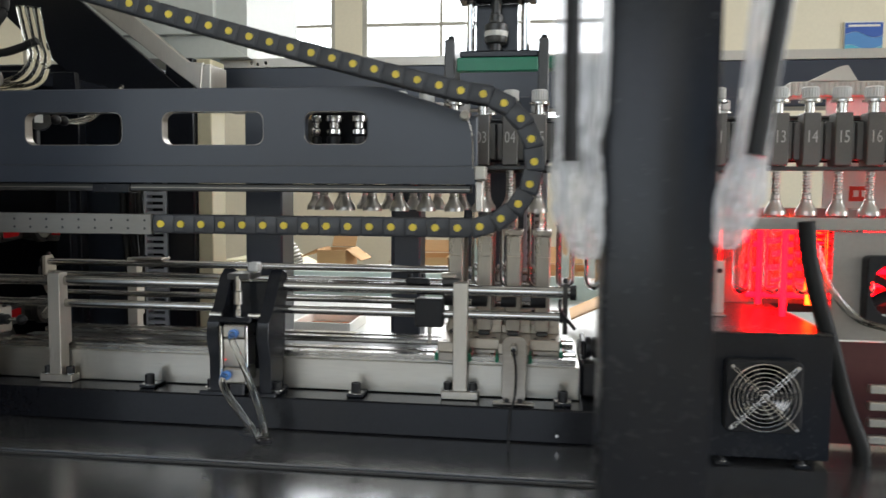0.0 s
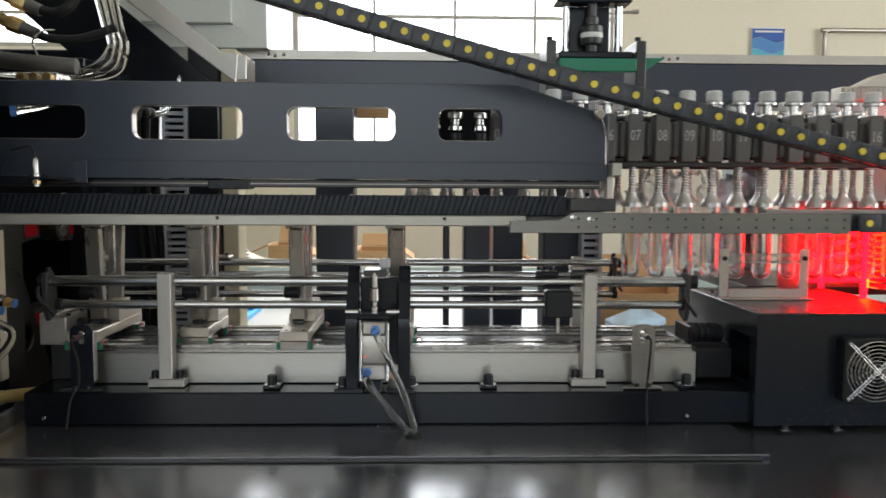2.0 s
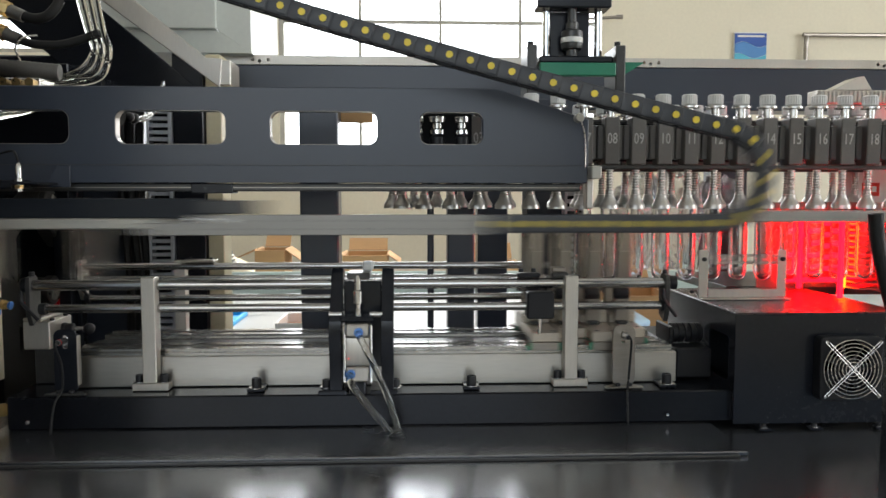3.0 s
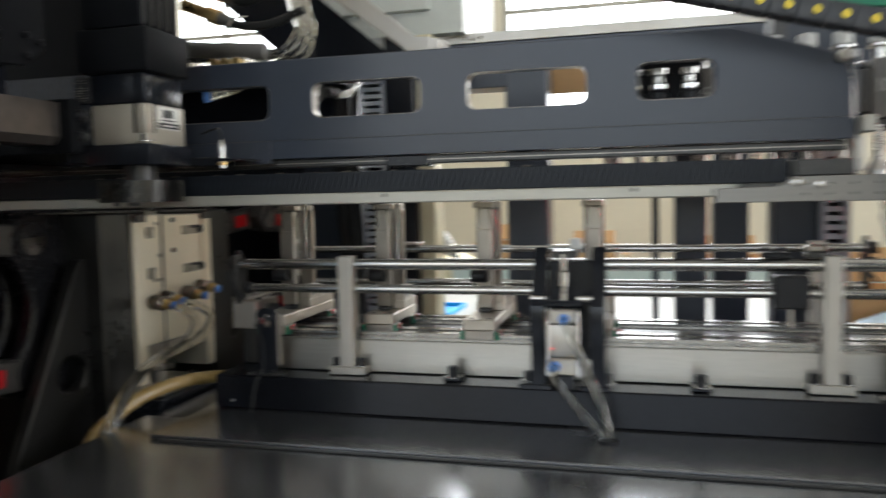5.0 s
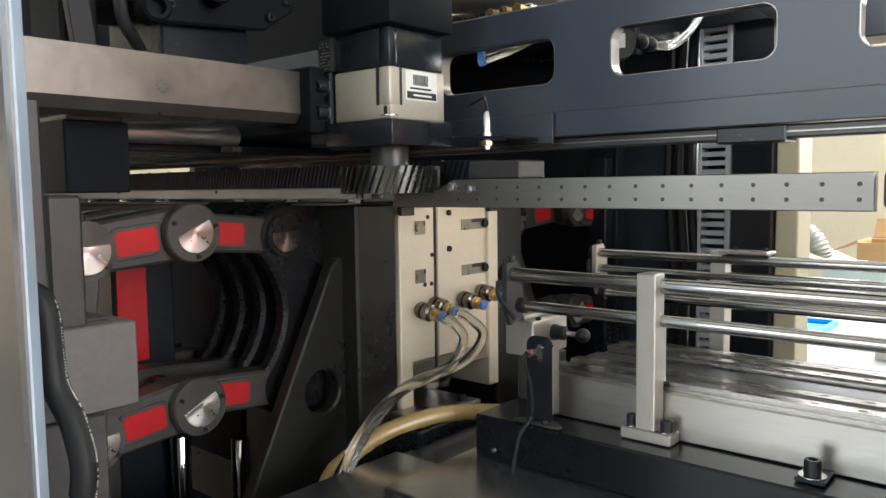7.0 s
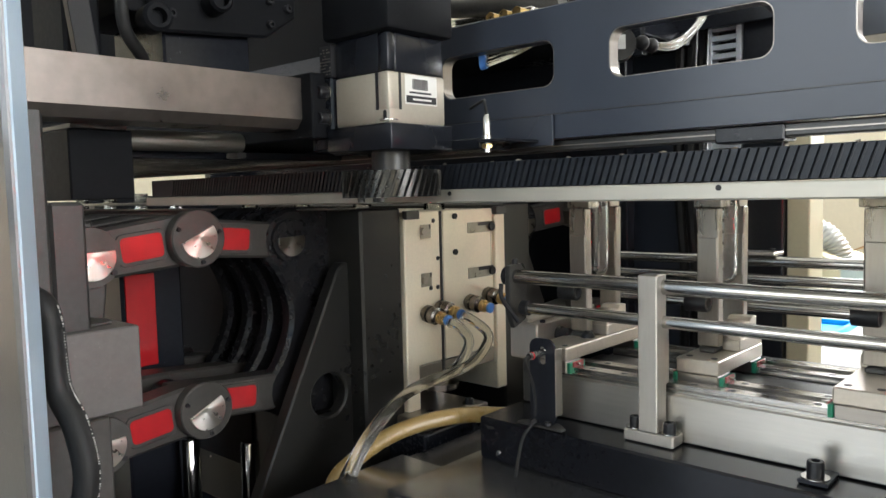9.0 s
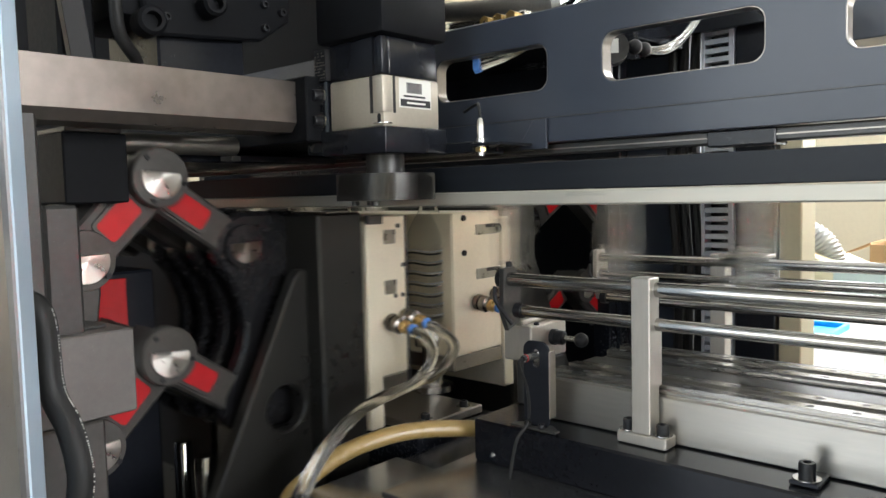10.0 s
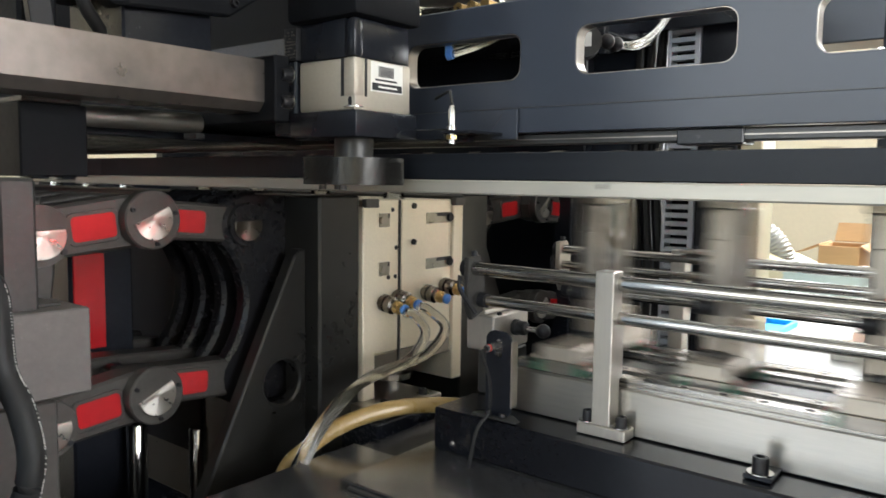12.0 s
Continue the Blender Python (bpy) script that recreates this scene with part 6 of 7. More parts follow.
def toggle(rear):
    t = thing("rear_toggle" if rear else "front_toggle", (LX, REAR_SUM - FIX_Y if rear else FIX_Y, PIN_UP), "cast toggle links with red enamelled recesses", "toggle clamp")
    s = -1 if rear else 1
    fy = BASE[t].y
    arms = []
    for z in (PIN_UP, PIN_LOW):
        for k, (L, w0, w1) in enumerate(((ARM1, 0.034, 0.034), (ARM2, 0.03, 0.026))):
            py = fy if k == 0 else fy + s * ARM1
            pivot = (LX, py, z)
            link = None
            for i in range(1 if rear else 4):
                pts = [(-w0 * 0.6, w0 * 0.82), (-w0 * 0.9, 0), (-w0 * 0.6, -w0 * 0.82)] + [(L - w1 * 0.6, -w1 * 0.95), (L + w1 * 0.5, -w1 * 0.8), (L + w1 * 0.8, 0), (L + w1 * 0.5, w1 * 0.8), (L - w1 * 0.6, w1 * 0.95)]
                dx = 0.0 if k == 0 else -0.03
                bm = plate([(py + s * a, z + b) for a, b in pts], [], 0.045, side(LX + dx - i * 0.115), 0.004)
                if link is None:
                    link = part("link", bm, LINKGREY, t, at=pivot)
                else:
                    part("link_web", bm, LINKGREY, link)
            a0, a1 = (0.043, 0.102) if k == 0 else (0.047, 0.112)
            face = LX + (0.0235 if k == 0 else -0.0065)
            y0, y1 = py + s * a0, py + s * a1
            part("red_recess", plate(rounded(min(y0, y1), max(y0, y1), z - 0.0165, z + 0.0165, 0.006), [], 0.0042, side(face), 0.0014), RED, link, "red enamelled recess")
            part("recess_rim", plate(rounded(min(y0, y1) - 0.004, max(y0, y1) + 0.004, z - 0.021, z + 0.021, 0.008), [rounded(min(y0, y1), max(y0, y1), z - 0.0165, z + 0.0165, 0.006)], 0.004, side(face)), LINKGREY, link)
            if k == 1:
                pin_disc_part(link, py, z, LX + 0.012)
                bm = bmesh.new()
                for i in range(1 if rear else 4):
                    cy(bm, (LX - 0.08 - i * 0.115, py, z), (LX - 0.026 - i * 0.115, py, z), 0.027, 24)
                part("pivot_shaft", bm, EARIRON, link)
            arms.append(link)
        if not rear:
            pin_disc(t, fy, z, LX + 0.004)
    return t, arms


def pin_disc_part(link, y, z, x, r=0.039):
    n = 26
    part("pin_cover", plate(ring(y, z, r, 32), [], 0.02, side(x + 0.02), 0.002), LINKGREY, link)
    pts = [(y + r * 0.7 * math.cos(radians(-162 + 205 * i / n)), z + r * 0.7 * math.sin(radians(-162 + 205 * i / n))) for i in range(n + 1)]
    part("pin_face", plate(pts, [], 0.003, side(x + 0.031), 0.0006), PINEND, link, "bright turned pin end", at=(x + 0.031, y, z))
    for a in (20, -78, 160):
        bm = bmesh.new()
        q = Vector((x + 0.0302, y + r * 0.86 * math.cos(radians(a)), z + r * 0.86 * math.sin(radians(a))))
        lathe(bm, ((0, 0.0015), (0.0014, 0.0015), (0.0016, 0.0035), (0.003, 0.0035), (0.0034, 0)), q, (1, 0, 0), 10)
        part("screw", bm, PLASTIC, link)


def clamp_frame():
    # uprights, grey block, red web and hydraulic hose at the front of the clamp
    u = thing("clamp_upright", (-1.55, 0.86, 0), "dark steel clamp upright", "machine frame")
    part("post", box(-1.5, -1.4, 0.79, 0.875, 0.0, 1.652, 0.004), DARK, u)
    part("inner_post", box(-1.5, -1.41, 0.878, 0.918, 0.0, 1.53, 0.004), DARK, u)
    part("bearing_block", box(-1.9, -1.565, 0.9, 0.97, 0.9, 1.53, 0.004), LINKGREY, u)
    part("web", plate([(0.9, 1.15), (0.95, 1.15), (0.985, 1.3), (1.0, 1.41), (0.985, 1.5), (0.9, 1.5)], [], 0.03, side(-1.575), 0.004), LINKGREY, u)
    g = thing("grey_block", (-1.41, 0.89, 1.29), "machined grey steel block bolted to the upright", "steel block")
    part("block", box(-1.48, -1.388, 0.8, 0.963, 1.286, 1.384, 0.002), GREYPL, g)
    part("top_notch", box(-1.47, -1.42, 0.905, 0.945, 1.3842, 1.388, 0.001), DARK, g)
    part("base", box(-1.48, -1.39, 0.84, 0.925, 0.9, 1.284, 0.003), LINKGREY, g)
    w = head = thing("crosshead", (-1.75, 1.13, 0.861), "dark crosshead with a red painted panel", "machine part")
    part("body", box(-1.95, -1.72, 1.095, 1.2, 0.861, 1.42, 0.004), BLACK, w)
    part("red_panel", box(-1.7195, -1.716, 1.1, 1.15, 1.258, 1.41, 0.001), RED, w, "red painted panel")
    # chrome rod added for the other glint, placed to fit the camera's view
    bm = bmesh.new()
    lathe(bm, ((0, 0.27), (0.014, 0.27), (0.0165, 0.266), (0.0165, 0.02), (0.024, 0.019), (0.024, 0), (0, 0)), (-1.688, 1.182, 0.8605), (0, 0, 1), 20)
    solid("guide_rod", bm, CHROME, "bright round rod set for a white glint in the clamp pit", "steel rod", at=(-1.688, 1.182, 0.861))
    bm = bmesh.new()
    pts = ((-1.372, 0.8, 1.3), (-1.37, 0.83, 1.42), (-1.362, 0.842, 1.43), (-1.352, 0.85, 1.41), (-1.345, 0.852, 1.34), (-1.325, 0.86, 1.3), (-1.31, 0.862, 1.25), (-1.318, 0.852, 1.2), (-1.34, 0.84, 1.19))
    h = thing("hydraulic_hose", (-1.34, 0.85, 1.19), "thick black rubber hydraulic hose with pale print", "hose")
    tube(bm, pts, 0.0135, 16)
    part("hose", bm, RUBBER, h)
    path = smooth_path(pts, 8)
    rnd = random.Random(9)
    for i in range(22, 55):
        for f in (0.0, 0.33, 0.66):
            if rnd.random() < 0.22:
                continue
            d = (path[i + 1] - path[i - 1]).normalized()
            nrm = Vector((0.72, 0.62, 0.1))
            nrm = (nrm - nrm.dot(d) * d).normalized()
            w, h2 = rnd.uniform(0.0006, 0.0014), rnd.uniform(0.0003, 0.0007)
            bm = box(-0.0003, 0.0003, -w, w, -h2, h2, 0)
            across = d.cross(nrm).normalized()
            q = Matrix((nrm, across, d)).transposed().to_4x4()
            bm.transform(Matrix.Translation(path[i].lerp(path[i + 1], f) + nrm * 0.0136) @ q)
            part("print_mark", bm, PAPER, h)
    # heavy ground bar carrying the gearbox, with soffit
    a = thing("cross_bar", (-1.42, 1.0, 1.63), "heavy brown-grey steel cross bar over the clamp", "steel bar")
    part("bar", plate([(-1.395, 1.692), (-1.395, 1.638), (-1.406, 1.626), (-1.47, 1.626), (-1.47, 1.692)], [], 0.67, front(0.885), 0.002), BROWNSTEEL, a)
    part("under_plate", box(-2.6, -1.59, 0.98, 1.5, 1.59, 1.604, 0.002), BLACK, a)
    part("rear_plate", box(-2.6, -1.37, 1.216, 1.5, 1.61, 1.7, 0.002), SHADEBLACK, a)
    part("plate_edge", box(-2.6, -1.45, 1.31, 1.36, 1.5065, 1.509, 0.001), STEEL, a)
    # motors and brackets over the bar
    m = thing("upper_motor", (-1.52, 1.1, 1.74), "dark servo motor with a cap-screwed face plate", "motor", "motors over the clamp")
    part("body", box(-1.62, -1.457, 1.0, 1.21, 1.765, 1.99, 0.006, 2), SHADEBLACK, m)
    part("face_plate", plate([(1.0, 1.99), (1.03, 1.752), (1.04, 1.745), (1.195, 1.757), (1.243, 1.79), (1.25, 1.99)], [], 0.014, side(-1.446), 0.003), SHADEBLACK, m)
    part("foot", box(-1.6, -1.46, 1.05, 1.18, 1.6925, 1.7645, 0.003), BLACK, m)
    for y, z in ((1.2, 1.805), (1.23, 1.798), (1.2, 1.772), (1.05, 1.765)):
        socket_screw(m, (-1.4385, y, z), (1, 0, 0), 0.0058, 0.007, False)
    for y, z, r in ((1.022, 1.752, 0.018), (1.11, 1.786, 0.016)):
        bm = bmesh.new()
        lathe(bm, ((r * 0.55, 0.034), (r * 0.8, 0.034), (r, 0.03), (r, 0), (r * 0.6, 0)), (-1.4385, y, z), (1, -0.15, 0), 22)
        lathe(bm, ((0, 0.02), (r * 0.55, 0.02), (r * 0.55, 0.034)), (-1.4385, y, z), (1, -0.15, 0), 22)
        part("clamp_ring", bm, SHADEBLACK, m)
    for i in range(4):
        part("cooling_fin", box(-1.4525, -1.44, 1.01, 1.19, 1.83 + i * 0.03, 1.834 + i * 0.03, 0.001), DARK, m)
    bm = bmesh.new()
    tube(bm, ((-1.45, 0.995, 1.9), (-1.435, 0.985, 1.8), (-1.44, 0.99, 1.74), (-1.46, 1.02, 1.71), (-1.5, 1.04, 1.7)), 0.008, 12)
    solid("motor_cable", bm, RUBBER, "black motor cable over the clamp", "cable", at=(-1.46, 1.0, 1.7))
    solid("junction_box", box(-1.6, -1.47, 0.93, 0.975, 1.693, 2.0, 0.004), SHADEBLACK, "dark junction box over the cross bar", "junction box")
    q = thing("guide_shoe", (-1.54, 0.92, 1.531), "black steel guide shoe under the cross bar", "guide shoe")
    part("column", box(-1.6, -1.477, 0.93, 1.01, 1.5315, 1.619, 0.002), SHADEBLACK, q)
    part("pad", box(-1.595, -1.48, 0.935, 1.005, 1.6195, 1.6255, 0.001), LINKGREY, q)
    # bright pipe added in place of the window's reflection on the soffit
    q = thing("lube_pipe", (-1.55, 1.1, 1.6), "bright pipe standing for a reflection under the cross bar", "pipe")
    bm = bmesh.new()
    cy(bm, (-1.55, 1.0125, 1.613), (-1.55, 1.2155, 1.613), 0.0145, 24)
    part("pipe", bm, ALU, q)
    part("saddle", box(-1.566, -1.534, 1.2, 1.2155, 1.59, 1.598, 0.001), DARK, q)
    for y in (0.885, 0.93):
        bm = plate([(y - 0.03, 1.9), (y - 0.006, 1.9), (y + 0.02 if y > 0.9 else y - 0.006, 1.693), (y - 0.004 if y > 0.9 else y - 0.03, 1.693)], [], 0.012, side(-1.43))
        solid("strut", bm, PLASTIC if y > 0.9 else SHADEBLACK, "dark strut standing on the cross bar", "strut", "struts on the bar", at=(-1.43, y, 1.693))
    solid("upper_housing", box(-3.2, -1.38, 1.44, 1.46, 1.701, 2.4, 0.003), SHADEBLACK, "black upper housing panel of the clamp", "machine panel")
    k = thing("clamp_backplate", (-2.3, 2.28, 0), "black rear plate of the clamp with a stiffener", "machine panel")
    part("sheet", box(-3.2, -1.46, 2.26, 2.3, 0.0, 1.98, 0.003), BLACK, k)
    part("stiffener", box(-1.52, -1.47, 2.22, 2.2595, 0.0, 1.6, 0.003), BLACK, k)
    solid("clamp_pit", box(-3.2, -1.37, 0.86, 2.25, 0.82, 0.86, 0.003), BLACK, "dark oily bottom plate of the clamp pit", "machine panel")
    solid("clamp_end_wall", plate([(0.8, 0), (2.3, 0), (2.3, 2.3), (0.8, 2.3)], [[(1.8, 1.54), (2.15, 1.54), (2.15, 1.64), (1.8, 1.64)], [(1.48, 1.46), (1.66, 1.46), (1.66, 1.7), (1.48, 1.7)]], 0.04, side(-3.22)), BLACK, "black end wall of the clamp", "machine panel")
    # swivel block under the mold and the amber hose
    f = thing("foot_clamp", (-1.42, 1.52, 1.13), "steel foot clamp with bolts under the mold", "clamp foot")
    part("plate", box(-1.6, -1.38, 1.44, 1.6, 1.135, 1.15, 0.002), STEEL, f)
    part("base", box(-1.6, -1.37, 1.42, 1.62, 0.862, 1.134, 0.002), BLACK, f)
    for y in (1.47, 1.57):
        socket_screw(f, (-1.4, y, 1.1512), (0, 0, 1), 0.008, 0.009)
    return head


def upper_left():
    # hoses over the beam, steel brace and ventilation trunk behind
    h = thing("hose_bundle", (-1.2, 1.6, 1.8), "bundle of clear and braided hoses over the beam", "hoses")
    for k in range(3):
        bm = bmesh.new()
        d = 0.011 * k
        tube(bm, ((-1.45, 1.6 + d, 1.83), (-1.3, 1.6 + d, 1.822 - d * 0.3), (-1.208 + d * 0.3, 1.6 + d, 1.819 - d * 0.3), (-1.157 + d, 1.6 + d, 1.838 - d * 0.5), (-1.137 + d * 0.8, 1.61 + d, 1.878), (-1.148 + d * 0.8, 1.61 + d, 1.92), (-1.165 + d, 1.61 + d, 1.99)), 0.0095, 12)
        part("hose", bm, HOSECLEAR, h)
    bm = bmesh.new()
    tube(bm, ((-1.5, 1.57, 1.86), (-1.34, 1.57, 1.839), (-1.26, 1.57, 1.832), (-1.195, 1.575, 1.827)), 0.0165, 14, 12, 0.03)
    part("braided_hose", bm, BRAID, h)
    bm = bmesh.new()
    tube(bm, ((-1.27, 1.57, 1.846), (-1.275, 1.56, 1.875), (-1.255, 1.56, 1.895), (-1.235, 1.57, 1.9)), 0.0022, 8)
    part("wire_tie", bm, NICKEL, h)
    for k, (x0, z0, x1, z1) in enumerate(((-1.337, 1.97, -1.275, 1.944), (-1.348, 1.923, -1.285, 1.897))):
        f = thing("hose_fitting", (x0, 1.6, z0), "brass elbow fitting with a black hose", "fitting", "brass fittings")
        a, b = Vector((x0, 1.6, z0)), Vector((x1, 1.6, z1))
        bm = bmesh.new()
        cy(bm, a + (a - b) * 0.8, a.lerp(b, 0.35), 0.0125, 14)
        cy(bm, a.lerp(b, 0.1), a.lerp(b, 0.55), 0.0165, 6)
        part("nut", bm, BRASS, f)
        bm = bmesh.new()
        cy(bm, a.lerp(b, 0.55), b, 0.0135, 16, 0.0125)
        part("ferrule", bm, BRAID, f)
        bm = bmesh.new()
        if k:
            tube(bm, (a.lerp(b, 0.9), b + Vector((0.025, 0, -0.008)), (-1.21, 1.605, 1.888), (-1.165, 1.61, 1.9), (-1.13, 1.615, 1.915)), 0.009, 12)
        else:
            tube(bm, (a.lerp(b, 0.9), b + Vector((0.025, 0, -0.004)), (-1.222, 1.6, 1.95), (-1.205, 1.61, 1.985), (-1.21, 1.62, 2.04)), 0.0105, 12)
        part("hose", bm, RUBBER, f)
    m = thing("manifold", (-1.2, 1.55, 1.78), "brass and nickel air manifold on the beam", "manifold")
    part("block", box(-1.27, -1.2, 1.5, 1.56, 1.781, 1.805, 0.002), NICKEL, m)
    for x in (-1.26, -1.235, -1.21):
        bm = bmesh.new()
        cy(bm, (x, 1.495, 1.793), (x, 1.475, 1.793), 0.009, 6)
        part("plug", bm, BRASS, m)
    p = thing("push_fittings", (-1.21, 1.44, 1.71), "clear air hoses with blue fittings through the beam", "hoses")
    for k in range(3):
        bm = bmesh.new()
        tube(bm, ((-1.168, 1.5, 1.752 + 0.005 * k), (-1.215, 1.488, 1.746 - 0.003 * k), (-1.268, 1.474, 1.737 - 0.006 * k)), 0.0055, 10)
        part("hose", bm, HOSECLEAR, p)
        bm = bmesh.new()
        cy(bm, (-1.268, 1.474, 1.737 - 0.006 * k), (-1.277, 1.4715, 1.735 - 0.006 * k), 0.0072, 12)
        part("collet", bm, BLUE, p)
    c = thing("plug_connector", (-1.08, 1.54, 1.62), "round grey connector with a clear hose behind the opening", "connector")
    bm = bmesh.new()
    cy(bm, (-1.09, 1.56, 1.735), (-1.074, 1.535, 1.735), 0.023, 24)
    part("body", bm, DARK, c)
    part("foot", box(-1.105, -1.085, 1.54, 1.556, 1.6205, 1.73, 0.002), PLASTIC, c)
    bm = box(-0.008, 0.008, -0.0006, 0, -0.01, 0.01, 0)
    bm.transform(pose(-1.0738, 1.5345, 1.737, 0, 0, 32))
    part("tag", bm, PAPER, c)
    for y in (1.562, 1.59):
        bm = bmesh.new()
        bmesh.ops.create_uvsphere(bm, u_segments=14, v_segments=8, radius=0.011, matrix=Matrix.Translation((-1.054, y, 1.736)))
        part("knob", bm, PLASTIC, c)
    for d in (0.0, 0.006):
        bm = bmesh.new()
        tube(bm, ((-1.054, 1.585, 1.735), (-1.05, 1.64, 1.738 + d), (-1.052, 1.7, 1.757 + d), (-1.066, 1.79, 1.8 + d), (-1.08, 1.87, 1.845 + d)), 0.0042, 10)
        part("hose", bm, HOSECLEAR, c)
    b = thing("diagonal_brace", (-1.05, 2.2, 1.87), "brushed steel box brace running up diagonally", "brace")
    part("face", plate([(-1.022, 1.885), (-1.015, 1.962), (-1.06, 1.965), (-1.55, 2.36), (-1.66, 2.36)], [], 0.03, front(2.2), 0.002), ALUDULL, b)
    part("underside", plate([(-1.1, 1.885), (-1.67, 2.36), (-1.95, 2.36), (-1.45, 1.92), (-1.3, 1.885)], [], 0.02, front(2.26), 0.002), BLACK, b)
    part("end_cap", box(-1.021, -0.99, 2.187, 2.3, 1.89, 1.96, 0.002), ALUDULL, b)
    d = thing("ventilation_trunk", (-1.1, 2.5, 2.0), "grey-green enamelled ventilation trunk", "duct")
    part("front_face", box(-1.55, -1.09, 2.43, 2.46, 2.1, 2.9, 0.002), DUCTGREY, d)
    bm = plate([(-1.089, 2.1), (-0.985, 2.03), (-0.985, 2.9), (-1.089, 2.9)], [], 0.5, front(2.7))
    part("side_face", bm, DUCTGREY, d)
    part("lower_face", plate([(-1.55, 2.098), (-1.09, 2.098), (-0.985, 2.028), (-1.4, 2.028)], [], 0.3, front(2.6)), DUCTGREY, d)


def front_doors():
    """Door posts close to the camera, with film-wrapped handles."""
    right = thing("door_post", (0.09, 0.74, 0), "black lacquered door frame post with wrapped handles", "door frame", "door posts")
    part("post", box(0.045, 0.137, 0.7, 0.78, 0.0, 2.3, 0.004, 2), BLACK, right)
    left = thing("door_post", (-1.27, 0.775, 0), "dark glossy door frame with blue inner film and wrapped handle", "door frame", "door posts")
    leaf = [(-1.36, 0.77), (-1.202, 0.77), (-1.199, 0.773), (-1.199, 0.7745), (-1.33, 0.832), (-1.33, 0.79), (-1.36, 0.79)]
    part("post", plate(leaf, [], 2.3, Matrix.Translation((0, 0, 1.15)), 0.0008), POSTGREY, left)
    skin = [(-1.199, 0.7752), (-1.328, 0.8319), (-1.327, 0.8335), (-1.198, 0.7768)]
    part("inner_film", plate(skin, [], 2.28, Matrix.Translation((0, 0, 1.15)), 0.0002), PALEBLUE, left, "pale blue protective film")
    part("outer_rebate", box(-1.44, -1.3605, 0.773, 0.8, 0, 2.3, 0.003), POSTGREY, left)

    def handle(post, foot, top, rad, outline, seed):
        """A straight grip inside a loose film sleeve; outline gives the sleeve's height and its two sides."""
        (x0, z0), (x1, z1), y = foot, top, 0.735 if foot[0] < 0 else 0.675
        bm = bmesh.new()
        cy(bm, (x1, y - 0.0135, z1), (x0, y - 0.0135, z0), rad, 18)
        g = part("handle", bm, PLASTIC, post, "black handle bar")
        bm = bmesh.new()
        cy(bm, (x0, y, z0 + 0.008), (x0 + (0.02 if x0 > 0 else 0), 0.7695 if x0 < 0 else 0.715, z0 + 0.006), 0.006, 14)
        part("standoff", bm, NICKEL, g)
        zs = [o[0] for o in outline][::-1]
        lo, hi = zs[0], zs[-1]
        bm = bmesh.new()
        seg, n, rings = 48, 90, []
        for i in range(n + 1):
            z = hi + (lo - hi) * i / n
            a = float(np.interp(z, zs, [o[1] for o in outline][::-1]))
            b = float(np.interp(z, zs, [o[2] for o in outline][::-1]))
            loose = 0.1 + 0.9 * max(0.0, min(1.0, (z0 + 0.03 - z) / 0.04))
            loop = []
            for q in range(seg):
                th = 2 * math.pi * q / seg
                c, d = math.cos(th), math.sin(th)
                wob = noise.noise(Vector((c * 1.5 + seed, d * 1.5, z * 26))) + 0.6 * noise.noise(Vector((c * 3, d * 3 + seed, z * 70))) + 0.4 * noise.noise(Vector((c * 6 + seed, d * 6, z * 120)))
                k = 1 + 0.24 * loose * wob + 0.03 * noise.noise(Vector((c * 4, d * 4, z * 30 + seed)))
                loop.append(bm.verts.new(((a + b) / 2 + (b - a) / 2 * c * k, y + min((b - a) * 0.42, 0.017) * d * k, z)))
            rings.append(loop)
        for a, b in zip(rings, rings[1:]):
            for q in range(seg):
                bm.faces.new((a[q], a[(q + 1) % seg], b[(q + 1) % seg], b[q]))
        part("film", bm, FILM, g, "milky packing film sleeve with a crumpled end")

    handle(right, (0.0145, 1.607), (0.0125, 1.98), 0.0062, ((1.98, -0.001, 0.045), (1.74, -0.001, 0.045), (1.65, 0.0, 0.044), (1.622, 0.002, 0.038), (1.6, -0.003, 0.041), (1.585, -0.001, 0.042), (1.556, 0.004, 0.042), (1.533, 0.016, 0.041), (1.528, 0.022, 0.038)), 3)
    handle(right, (0.155, 1.612), (0.205, 1.98), 0.0074, ((1.98, 0.182, 0.216), (1.733, 0.151, 0.184), (1.646, 0.144, 0.171), (1.608, 0.14, 0.168), (1.583, 0.13, 0.168), (1.56, 0.129, 0.16), (1.544, 0.13, 0.152), (1.538, 0.134, 0.146)), 5)
    handle(left, (-1.236, 1.579), (-1.505, 1.98), 0.0068, ((1.98, -1.545, -1.467), (1.698, -1.345, -1.267), (1.618, -1.304, -1.21), (1.556, -1.272, -1.183), (1.532, -1.233, -1.18), (1.508, -1.201, -1.175), (1.503, -1.186, -1.178)), 8)


# what moves: one blowing cycle lasts just under 3.6 seconds
CYCLE, END = 3.576, 12.0


def track(table):
    ts, vs = zip(*table)

    def at(t):
        return float(np.interp(t % CYCLE, ts, vs))

    return at


